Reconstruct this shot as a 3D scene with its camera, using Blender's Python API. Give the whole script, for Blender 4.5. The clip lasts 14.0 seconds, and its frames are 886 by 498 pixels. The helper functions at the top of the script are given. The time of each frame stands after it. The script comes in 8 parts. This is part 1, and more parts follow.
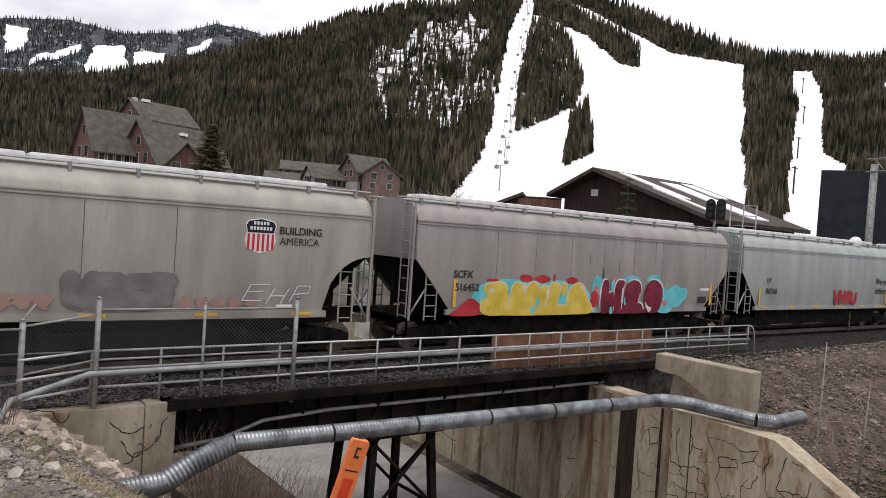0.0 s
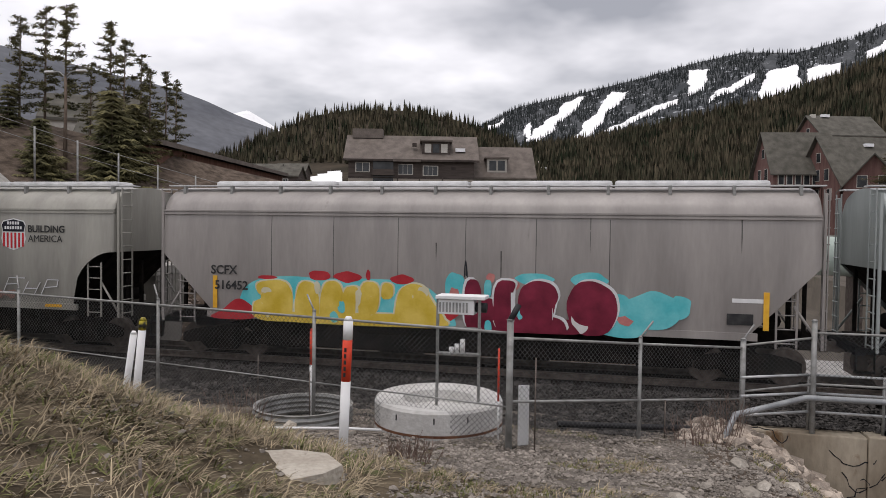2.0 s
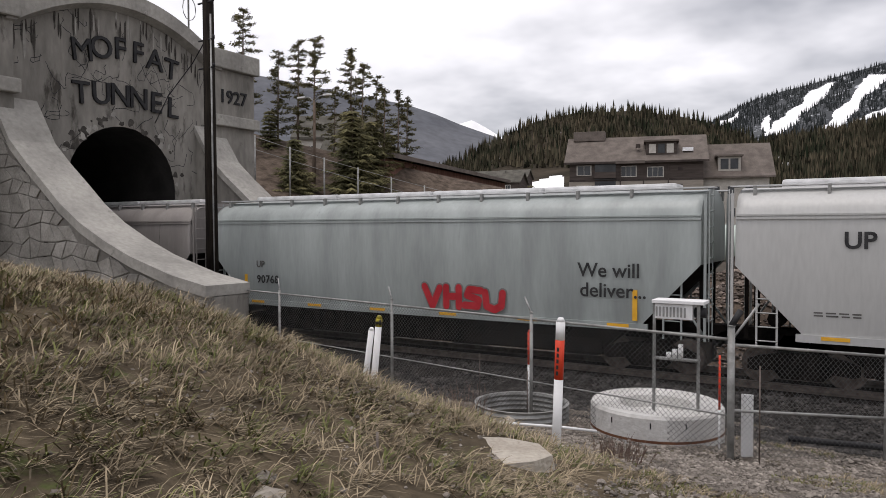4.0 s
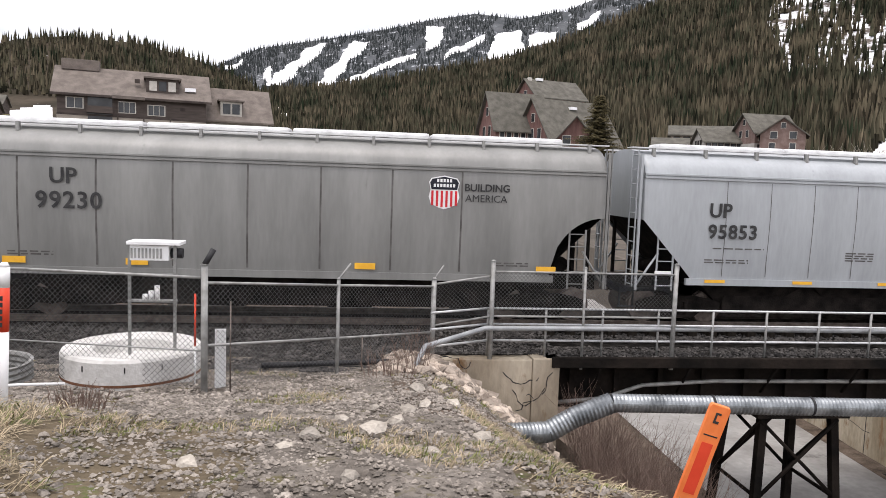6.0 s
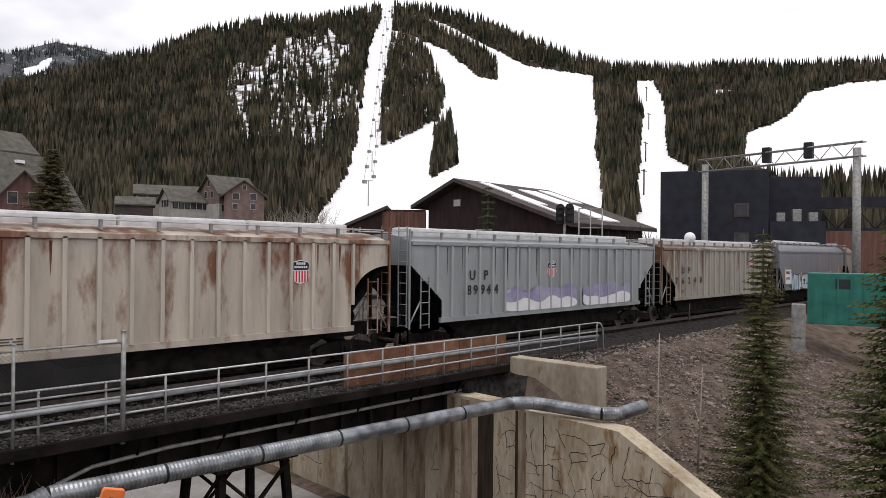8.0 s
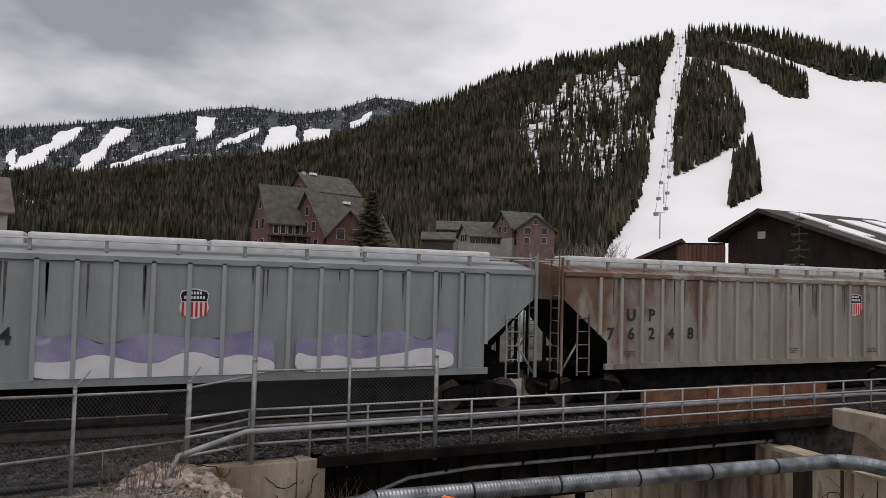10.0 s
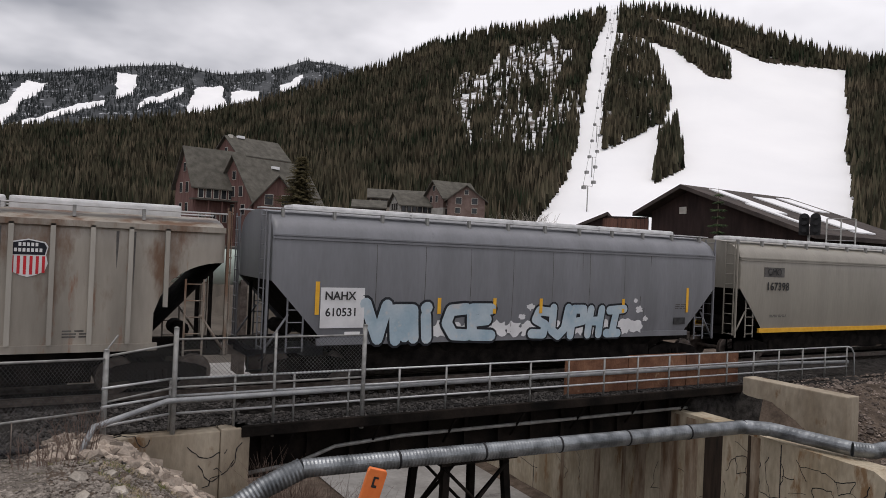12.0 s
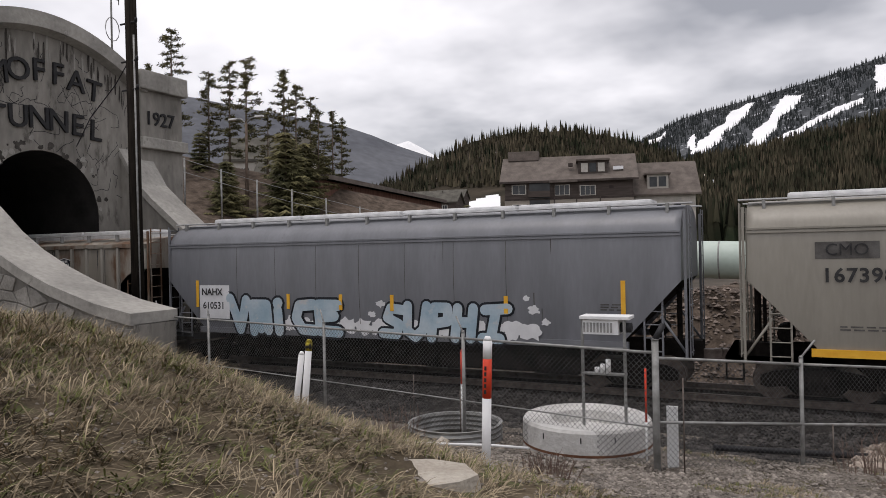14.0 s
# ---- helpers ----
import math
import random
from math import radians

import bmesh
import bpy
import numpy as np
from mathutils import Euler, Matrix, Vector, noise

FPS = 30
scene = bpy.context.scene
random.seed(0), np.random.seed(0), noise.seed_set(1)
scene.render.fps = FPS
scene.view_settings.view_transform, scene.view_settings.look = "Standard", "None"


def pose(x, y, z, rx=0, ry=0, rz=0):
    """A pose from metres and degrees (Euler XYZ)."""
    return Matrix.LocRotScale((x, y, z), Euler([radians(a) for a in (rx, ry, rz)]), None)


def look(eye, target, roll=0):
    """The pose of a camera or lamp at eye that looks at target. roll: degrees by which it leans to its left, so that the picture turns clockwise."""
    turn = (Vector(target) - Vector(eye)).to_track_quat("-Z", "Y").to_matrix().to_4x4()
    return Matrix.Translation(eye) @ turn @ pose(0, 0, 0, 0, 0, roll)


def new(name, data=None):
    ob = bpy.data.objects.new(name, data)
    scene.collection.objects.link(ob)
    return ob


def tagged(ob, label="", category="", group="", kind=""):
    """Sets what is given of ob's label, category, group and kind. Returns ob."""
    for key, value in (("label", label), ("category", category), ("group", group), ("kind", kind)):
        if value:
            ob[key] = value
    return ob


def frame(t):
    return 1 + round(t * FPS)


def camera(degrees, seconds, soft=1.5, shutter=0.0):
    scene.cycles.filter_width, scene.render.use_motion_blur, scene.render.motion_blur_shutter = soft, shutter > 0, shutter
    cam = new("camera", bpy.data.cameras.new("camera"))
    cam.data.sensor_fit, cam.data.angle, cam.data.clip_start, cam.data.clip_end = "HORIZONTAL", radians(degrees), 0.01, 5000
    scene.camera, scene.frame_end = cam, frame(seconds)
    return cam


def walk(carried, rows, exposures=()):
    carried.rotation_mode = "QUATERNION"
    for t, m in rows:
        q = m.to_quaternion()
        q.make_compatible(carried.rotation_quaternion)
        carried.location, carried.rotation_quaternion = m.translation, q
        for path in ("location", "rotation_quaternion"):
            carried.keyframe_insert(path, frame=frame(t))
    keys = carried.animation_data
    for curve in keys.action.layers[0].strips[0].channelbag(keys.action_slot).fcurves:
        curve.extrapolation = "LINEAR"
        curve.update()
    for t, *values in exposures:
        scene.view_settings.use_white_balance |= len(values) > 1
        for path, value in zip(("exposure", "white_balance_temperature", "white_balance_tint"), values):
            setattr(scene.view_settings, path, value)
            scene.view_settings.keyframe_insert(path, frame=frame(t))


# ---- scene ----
cam = camera(62.9, 14.0, soft=0.8, shutter=0.0)
PATH = [
    (0, (0.020, 0.301, 3.575), (1.223, 1.898, 3.531), 3.97),
    (0.5, (0.042, 0.349, 3.552), (1.279, 1.919, 3.500), 3.40),
    (1, (-0.100, 0.432, 3.543), (0.604, 2.302, 3.444), 1.72),
    (1.5, (-0.332, 0.563, 3.555), (-0.289, 2.560, 3.468), 0.59),
    (2, (-0.592, 0.451, 3.554), (-1.050, 2.397, 3.493), 0.75),
    (2.5, (-0.713, 0.401, 3.578), (-1.633, 2.176, 3.562), -0.45),
    (2.7, (-0.683, 0.392, 3.571), (-1.666, 2.134, 3.544), -0.64),
    (3.7, (-0.400, 0.130, 3.570), (-1.424, 1.847, 3.521), -0.10),
    (4.8, (-0.100, -0.150, 3.565), (-0.986, 1.642, 3.492), 1.00),
    (5, (-0.076, -0.194, 3.567), (-0.827, 1.659, 3.496), 1.87),
    (5.5, (0.043, 0.004, 3.550), (-0.121, 1.993, 3.420), 4.31),
    (6, (0.187, 0.078, 3.531), (0.432, 2.054, 3.346), 2.00),
    (6.5, (0.390, 0.023, 3.517), (0.889, 1.956, 3.390), 2.40),
    (7, (0.622, 0.026, 3.551), (1.570, 1.786, 3.472), 3.29),
    (7.5, (0.763, -0.028, 3.577), (2.048, 1.503, 3.521), 1.33),
    (8, (0.778, -0.081, 3.618), (2.238, 1.286, 3.627), 0.56),
    (8.5, (0.685, -0.080, 3.636), (2.042, 1.388, 3.681), 0.20),
    (9, (0.467, -0.122, 3.626), (1.515, 1.581, 3.683), 0.71),
    (9.2, (0.431, -0.103, 3.639), (1.356, 1.669, 3.716), 1.03),
    (10.2, (0.470, -0.120, 3.630), (1.292, 1.701, 3.717), 1.50),
    (11.3, (0.526, -0.126, 3.625), (1.467, 1.636, 3.719), 2.26),
    (11.5, (0.508, -0.120, 3.627), (1.549, 1.585, 3.714), 2.44),
    (12, (0.500, -0.026, 3.642), (1.497, 1.708, 3.650), 2.45),
    (12.5, (0.390, 0.015, 3.617), (1.049, 1.903, 3.647), 2.02),
    (13, (0.240, 0.143, 3.670), (0.236, 2.143, 3.682), 0.39),
    (13.5, (0.026, 0.066, 3.646), (-0.453, 2.008, 3.617), 0.57),
    (14, (-0.152, 0.119, 3.577), (-1.024, 1.919, 3.579), -1.17),
]
walk(cam, [(t, look(eye, target, roll)) for t, eye, target, roll in PATH], exposures=[(0, -0.05, 6600, 14), (0.5, -0.1, 6600, 14), (1, 0, 6600, 14), (1.5, 0.35, 6600, 14), (2, -0.25, 6600, 14), (2.5, -0.3, 6600, 14), (5, -0.15, 6600, 14), (5.5, -0.22, 6600, 14), (6, 0.65, 6600, 14), (6.5, 0.65, 6600, 14), (7, 0.4, 6600, 14), (7.5, 0.05, 6600, 14), (8, -0.1, 6600, 14), (8.5, -0.45, 6600, 14), (9, -0.6, 6600, 14), (11.5, -0.64, 6600, 14), (12, -0.5, 6600, 14), (12.5, -0.38, 6600, 14), (13, -0.33, 6600, 14), (14, -0.35, 6600, 14)])

# ---- world and sun: a bright overcast sky with a broken cloud layer ----
world = bpy.data.worlds.new("overcast_sky")
scene.world = world
world.use_nodes = True
wn, wl = world.node_tree.nodes, world.node_tree.links
wn.clear()
w_out = wn.new("ShaderNodeOutputWorld")
w_sky = wn.new("ShaderNodeTexSky")
w_sky.sky_type, w_sky.sun_disc = "NISHITA", False
w_sky.sun_elevation, w_sky.sun_rotation = radians(75), radians(210)
w_bg1, w_bg2, w_add = wn.new("ShaderNodeBackground"), wn.new("ShaderNodeBackground"), wn.new("ShaderNodeAddShader")
w_bg1.inputs["Strength"].default_value = 0.02
w_co, w_sep = wn.new("ShaderNodeTexCoord"), wn.new("ShaderNodeSeparateXYZ")
w_lift, w_dx, w_dy, w_join = (wn.new("ShaderNodeMath"), wn.new("ShaderNodeMath"), wn.new("ShaderNodeMath"), wn.new("ShaderNodeCombineXYZ"))
w_lift.operation, w_dx.operation, w_dy.operation = "MAXIMUM", "DIVIDE", "DIVIDE"
w_off = wn.new("ShaderNodeMath")
w_off.operation = "ADD"
w_off.inputs[1].default_value = 0.22
w_lift.inputs[1].default_value = 0.03
wl.new(w_co.outputs["Generated"], w_sep.inputs[0])
wl.new(w_sep.outputs["Z"], w_lift.inputs[0])
wl.new(w_lift.outputs[0], w_off.inputs[0])
for node, axis in ((w_dx, "X"), (w_dy, "Y")):
    wl.new(w_sep.outputs[axis], node.inputs[0])
    wl.new(w_off.outputs[0], node.inputs[1])
    wl.new(node.outputs[0], w_join.inputs[axis])
w_noise, w_ramp = wn.new("ShaderNodeTexNoise"), wn.new("ShaderNodeValToRGB")
w_noise.inputs["Scale"].default_value, w_noise.inputs["Detail"].default_value = 1.0, 5.0
w_noise.inputs["Roughness"].default_value = 0.52
wl.new(w_join.outputs[0], w_noise.inputs["Vector"])
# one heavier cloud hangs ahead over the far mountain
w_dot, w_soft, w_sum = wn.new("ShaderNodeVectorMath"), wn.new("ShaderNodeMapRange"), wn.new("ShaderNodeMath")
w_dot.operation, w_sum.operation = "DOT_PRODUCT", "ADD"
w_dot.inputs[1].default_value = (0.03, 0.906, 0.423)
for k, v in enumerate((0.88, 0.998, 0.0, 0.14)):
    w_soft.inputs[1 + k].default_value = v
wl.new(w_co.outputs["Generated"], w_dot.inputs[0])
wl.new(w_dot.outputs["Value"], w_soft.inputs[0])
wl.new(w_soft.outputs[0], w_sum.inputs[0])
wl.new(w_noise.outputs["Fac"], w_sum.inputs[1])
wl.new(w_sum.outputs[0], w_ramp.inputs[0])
w_ramp.color_ramp.elements[0].position, w_ramp.color_ramp.elements[0].color = 0.42, (1.0, 1.0, 1.02, 1)
w_ramp.color_ramp.elements[1].position, w_ramp.color_ramp.elements[1].color = 0.68, (0.34, 0.35, 0.375, 1)
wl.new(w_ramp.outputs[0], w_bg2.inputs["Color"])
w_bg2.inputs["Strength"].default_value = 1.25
wl.new(w_sky.outputs[0], w_bg1.inputs["Color"])
wl.new(w_bg1.outputs[0], w_add.inputs[0])
wl.new(w_bg2.outputs[0], w_add.inputs[1])
wl.new(w_add.outputs[0], w_out.inputs["Surface"])
sun = new("sun", bpy.data.lights.new("sun", "SUN"))
sun.data.energy, sun.data.angle, sun.data.color = 1.4, radians(30), (1.0, 0.96, 0.9)
sun.matrix_world = look((0, 0, 0), (0.12, 0.18, -1.0))
# ---- materials ----
def surf(name, c1, c2, scale=3.0, rough=0.8, bump=0.0, metal=0.0, fine=0.25, stretch=(1, 1, 1), spot=None, spot_at=0.6, vary=0.0, bump_scale=None, transmission=0.0):
    """Two tones in large noise, a finer grain over them, an optional third tone in patches, and relief from the grain."""
    m = bpy.data.materials.new(name)
    m.use_nodes = True
    n, l = m.node_tree.nodes, m.node_tree.links
    b = n["Principled BSDF"]
    co, mp = n.new("ShaderNodeTexCoord"), n.new("ShaderNodeMapping")
    mp.inputs["Scale"].default_value = stretch
    l.new(co.outputs["Object"], mp.inputs["Vector"])
    big, small = n.new("ShaderNodeTexNoise"), n.new("ShaderNodeTexNoise")
    big.inputs["Scale"].default_value, big.inputs["Detail"].default_value = scale, 6
    small.inputs["Scale"].default_value, small.inputs["Detail"].default_value = scale * 9, 4
    l.new(mp.outputs[0], big.inputs["Vector"])
    l.new(mp.outputs[0], small.inputs["Vector"])
    ramp = n.new("ShaderNodeValToRGB")
    ramp.color_ramp.elements[0].position, ramp.color_ramp.elements[1].position = 0.34, 0.66
    ramp.color_ramp.elements[0].color, ramp.color_ramp.elements[1].color = (*c1, 1), (*c2, 1)
    l.new(big.outputs["Fac"], ramp.inputs[0])
    shade = n.new("ShaderNodeMix")
    shade.data_type, shade.blend_type = "RGBA", "OVERLAY"
    shade.inputs[0].default_value = fine
    l.new(ramp.outputs[0], shade.inputs[6])
    l.new(small.outputs["Color"], shade.inputs[7])
    grey = n.new("ShaderNodeRGBToBW")
    l.new(small.outputs["Color"], grey.inputs[0])
    l.new(grey.outputs[0], shade.inputs[7])
    last = shade.outputs[2]
    if spot:
        third, cut, mix = n.new("ShaderNodeTexNoise"), n.new("ShaderNodeValToRGB"), n.new("ShaderNodeMix")
        third.inputs["Scale"].default_value, third.inputs["Detail"].default_value = scale * 2.3, 8
        third.inputs["Roughness"].default_value = 0.65
        shift = n.new("ShaderNodeVectorMath")
        shift.inputs[1].default_value = (7.3, 2.1, 4.7)
        l.new(mp.outputs[0], shift.inputs[0])
        l.new(shift.outputs[0], third.inputs["Vector"])
        cut.color_ramp.elements[0].position, cut.color_ramp.elements[1].position = spot_at, spot_at + 0.1
        l.new(third.outputs["Fac"], cut.inputs[0])
        mix.data_type = "RGBA"
        l.new(cut.outputs[0], mix.inputs[0])
        l.new(last, mix.inputs[6])
        mix.inputs[7].default_value = (*spot, 1)
        last = mix.outputs[2]
    if vary:
        info, rng, hsv = n.new("ShaderNodeObjectInfo"), n.new("ShaderNodeMapRange"), n.new("ShaderNodeHueSaturation")
        rng.inputs[3].default_value, rng.inputs[4].default_value = 1 - vary, 1 + vary
        l.new(info.outputs["Random"], rng.inputs[0])
        l.new(rng.outputs[0], hsv.inputs["Value"])
        l.new(last, hsv.inputs["Color"])
        last = hsv.outputs[0]
    l.new(last, b.inputs["Base Color"])
    b.inputs["Roughness"].default_value, b.inputs["Metallic"].default_value = rough, metal
    b.inputs["Specular IOR Level"].default_value = 0.3
    if bump:
        rel = n.new("ShaderNodeBump")
        rel.inputs["Strength"].default_value, rel.inputs["Distance"].default_value = bump, 0.05
        if bump_scale:
            own = n.new("ShaderNodeTexNoise")
            own.inputs["Scale"].default_value, own.inputs["Detail"].default_value = bump_scale, 5
            l.new(mp.outputs[0], own.inputs["Vector"])
            l.new(own.outputs["Fac"], rel.inputs["Height"])
        else:
            l.new(small.outputs["Fac"], rel.inputs["Height"])
        l.new(rel.outputs[0], b.inputs["Normal"])
    return m


def island_tint(m, amount):
    """Varies a joined mesh's pieces one from another."""
    n, l = m.node_tree.nodes, m.node_tree.links
    b = n["Principled BSDF"]
    src = b.inputs["Base Color"].links[0].from_socket
    geo, rng, hsv = n.new("ShaderNodeNewGeometry"), n.new("ShaderNodeMapRange"), n.new("ShaderNodeHueSaturation")
    rng.inputs[3].default_value, rng.inputs[4].default_value = 1 - amount, 1 + amount
    l.new(geo.outputs["Random Per Island"], rng.inputs[0])
    l.new(rng.outputs[0], hsv.inputs["Value"])
    l.new(src, hsv.inputs["Color"])
    l.new(hsv.outputs[0], b.inputs["Base Color"])
    return m


M_GRAVEL = surf("gravel_ground", (0.085, 0.073, 0.062), (0.21, 0.187, 0.165), 1.2, 0.95, 0.9, fine=0.8, spot=(0.12, 0.105, 0.06), spot_at=0.55, bump_scale=22)
M_GRASSY = surf("dry_grass_soil", (0.075, 0.06, 0.042), (0.145, 0.115, 0.078), 1.1, 0.95, 0.8, fine=0.6, spot=(0.09, 0.105, 0.04), spot_at=0.56, bump_scale=14)
M_BALLAST = surf("ballast_bed", (0.015, 0.014, 0.013), (0.05, 0.046, 0.043), 5.0, 0.95, 0.9, fine=0.9, bump_scale=18)
M_DIRT = surf("brown_dirt", (0.062, 0.048, 0.038), (0.145, 0.113, 0.09), 1.6, 0.95, 1.0, fine=0.6, bump_scale=6)
M_ROAD = surf("worn_asphalt", (0.2, 0.19, 0.18), (0.31, 0.3, 0.285), 0.5, 0.85, 0.3, fine=0.35, spot=(0.12, 0.112, 0.106), spot_at=0.62)
M_CONC = surf("old_concrete", (0.25, 0.205, 0.15), (0.42, 0.365, 0.285), 0.8, 0.9, 0.5, fine=0.45, spot=(0.19, 0.115, 0.06), spot_at=0.57, stretch=(1, 1, 0.45))
M_CONC_G = surf("grey_concrete", (0.19, 0.18, 0.165), (0.34, 0.325, 0.3), 0.7, 0.9, 0.5, fine=0.45, spot=(0.1, 0.09, 0.08), spot_at=0.62, stretch=(1, 1, 0.4))
M_CONC_W = surf("pale_concrete", (0.5, 0.49, 0.47), (0.66, 0.65, 0.63), 1.5, 0.9, 0.3, fine=0.3, spot=(0.36, 0.35, 0.33), spot_at=0.66)
M_BLACK = surf("black_bridge_steel", (0.007, 0.0065, 0.006), (0.024, 0.019, 0.016), 1.2, 0.9, 0.3, fine=0.5, spot=(0.06, 0.04, 0.028), spot_at=0.68)
# near-black tone for trucks, hoppers, slope sheets and the fill below the cars
M_DARK = surf("near_black_undercarriage", (0.007, 0.0065, 0.006), (0.024, 0.02, 0.018), 3, 0.9, 0.3, fine=0.5)
M_GALV = surf("galvanised_steel", (0.4, 0.41, 0.42), (0.58, 0.59, 0.6), 4, 0.45, 0.1, metal=0.35, fine=0.3)
M_POST = surf("weathered_grey_post", (0.22, 0.22, 0.21), (0.36, 0.36, 0.35), 5, 0.6, 0.1, metal=0.4, fine=0.3)
M_DUCT = surf("zinc_duct", (0.12, 0.13, 0.138), (0.33, 0.35, 0.365), 2.5, 0.36, 0.1, metal=0.7, fine=0.35, spot=(0.2, 0.2, 0.2), spot_at=0.66)
M_PIPE = surf("dull_grey_pipe", (0.23, 0.24, 0.25), (0.34, 0.35, 0.36), 3, 0.5, 0.1, metal=0.2, fine=0.3)
M_RUSTP = surf("rust_stain", (0.1, 0.035, 0.022), (0.2, 0.085, 0.05), 1.5, 0.85, 0.2, fine=0.5, spot=(0.3, 0.2, 0.15), spot_at=0.6)
M_RUST = surf("rusty_plate", (0.11, 0.046, 0.026), (0.24, 0.12, 0.07), 1.5, 0.85, 0.4, fine=0.5, spot=(0.42, 0.3, 0.2), spot_at=0.62)
M_RAIL = surf("rail_steel", (0.1, 0.08, 0.07), (0.2, 0.17, 0.15), 6, 0.5, 0.1, metal=0.6)
M_WHITE = surf("white_plastic", (0.74, 0.74, 0.74), (0.82, 0.82, 0.82), 3, 0.5, fine=0.1)
M_RED = surf("red_band", (0.62, 0.05, 0.02), (0.72, 0.07, 0.03), 4, 0.5, fine=0.1)
M_ORANGE = surf("orange_marker", (0.75, 0.17, 0.04), (0.85, 0.24, 0.07), 5, 0.55, fine=0.15)
M_BLACKP = surf("black_paint", (0.012, 0.012, 0.014), (0.025, 0.025, 0.027), 4, 0.6, fine=0.2)
M_WOODP = surf("creosoted_pole", (0.012, 0.01, 0.009), (0.03, 0.025, 0.02), 3, 0.9, 0.5, stretch=(4, 4, 0.4))
M_STONE = surf("field_stone", (0.27, 0.24, 0.2), (0.45, 0.41, 0.36), 2.5, 0.9, 0.5, fine=0.5, vary=0.3)
M_ROCKS = island_tint(surf("loose_stones", (0.14, 0.122, 0.105), (0.31, 0.275, 0.24), 3, 0.9, 0.5, fine=0.5), 0.35)
M_STRAW = island_tint(surf("dry_grass", (0.16, 0.125, 0.082), (0.36, 0.295, 0.2), 2, 0.9, fine=0.3), 0.6)
M_GREEN = island_tint(surf("young_grass", (0.095, 0.105, 0.036), (0.19, 0.195, 0.072), 2, 0.9, fine=0.3), 0.4)
M_TWIG = surf("bare_twigs", (0.13, 0.085, 0.07), (0.22, 0.16, 0.13), 4, 0.9, fine=0.3)
M_BARK = surf("pine_bark", (0.09, 0.065, 0.05), (0.17, 0.13, 0.1), 4, 0.95, 0.5, stretch=(2, 2, 0.5))
M_SPRUCE = island_tint(surf("spruce_needles", (0.022, 0.04, 0.017), (0.06, 0.085, 0.035), 2, 0.9, fine=0.4), 0.45)
M_SPRUCE_O = island_tint(surf("olive_spruce_needles", (0.034, 0.03, 0.012), (0.078, 0.062, 0.026), 2, 0.9, fine=0.4), 0.4)
M_FOREST = island_tint(surf("hill_conifers", (0.018, 0.024, 0.014), (0.095, 0.078, 0.053), 0.03, 0.95, fine=0.2), 0.75)
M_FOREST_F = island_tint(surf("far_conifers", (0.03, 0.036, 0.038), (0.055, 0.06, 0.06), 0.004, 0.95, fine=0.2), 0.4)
M_FLOOR = surf("forest_floor", (0.03, 0.026, 0.018), (0.07, 0.056, 0.042), 0.02, 0.95, fine=0.5, spot=(0.62, 0.63, 0.65), spot_at=0.66)
M_ROCKY = surf("rocky_snow_patch", (0.06, 0.05, 0.042), (0.12, 0.1, 0.085), 0.025, 0.95, fine=0.5, spot=(0.8, 0.81, 0.84), spot_at=0.43)
M_SNOW = surf("spring_snow", (0.86, 0.865, 0.88), (0.93, 0.932, 0.94), 0.01, 0.8, fine=0.08, spot=(0.7, 0.71, 0.74), spot_at=0.68)
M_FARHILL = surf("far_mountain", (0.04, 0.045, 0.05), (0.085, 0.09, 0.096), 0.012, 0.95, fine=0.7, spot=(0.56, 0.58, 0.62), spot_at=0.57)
# distance haze is mixed into this blue-grey colour
M_BLUEHILL = surf("haze_tinted_mountain", (0.085, 0.09, 0.105), (0.13, 0.135, 0.15), 0.004, 0.95, fine=0.5)
M_VALLEY = surf("valley_floor", (0.05, 0.042, 0.033), (0.105, 0.088, 0.07), 0.12, 0.95, fine=0.5, spot=(0.05, 0.05, 0.03), spot_at=0.6)


for matt in (M_BLACK, M_DARK, M_BALLAST, M_WOODP, M_FOREST, M_FOREST_F, M_FLOOR, M_GRAVEL, M_GRASSY, M_DIRT):
    matt.node_tree.nodes["Principled BSDF"].inputs["Specular IOR Level"].default_value = 0.06


# ---- builders ----
def part(name, bm, material, parent=None, label="", smooth=False):
    """Links a bmesh as one mesh object under a thing or a part."""
    me = bpy.data.meshes.new(name)
    if smooth:
        for f in bm.faces:
            f.smooth = True
    bm.to_mesh(me)
    bm.free()
    for m in material if isinstance(material, (list, tuple)) else [material]:
        me.materials.append(m)
    ob = new(name, me)
    ob.parent = parent
    return tagged(ob, label)


def share(name, me, parent, m=None):
    """One more object on a mesh that is already there."""
    ob = new(name, me)
    ob.parent = parent
    if m is not None:
        ob.matrix_basis = m
    return ob


def thing(name, label, category, at=None, group="", kind=""):
    ob = new(name)
    ob.empty_display_size = 0.2
    if at is not None:
        ob.matrix_basis = at
    return tagged(ob, label, category, group, kind)


def box(bm, lo, hi, mat=0):
    x0, y0, z0 = lo
    x1, y1, z1 = hi
    v = [bm.verts.new(p) for p in ((x0, y0, z0), (x1, y0, z0), (x1, y1, z0), (x0, y1, z0), (x0, y0, z1), (x1, y0, z1), (x1, y1, z1), (x0, y1, z1))]
    for q in ((0, 3, 2, 1), (4, 5, 6, 7), (0, 1, 5, 4), (1, 2, 6, 5), (2, 3, 7, 6), (3, 0, 4, 7)):
        bm.faces.new([v[i] for i in q]).material_index = mat
    return v


def boxes(*pairs):
    bm = bmesh.new()
    for lo, hi in pairs:
        box(bm, lo, hi)
    return bm


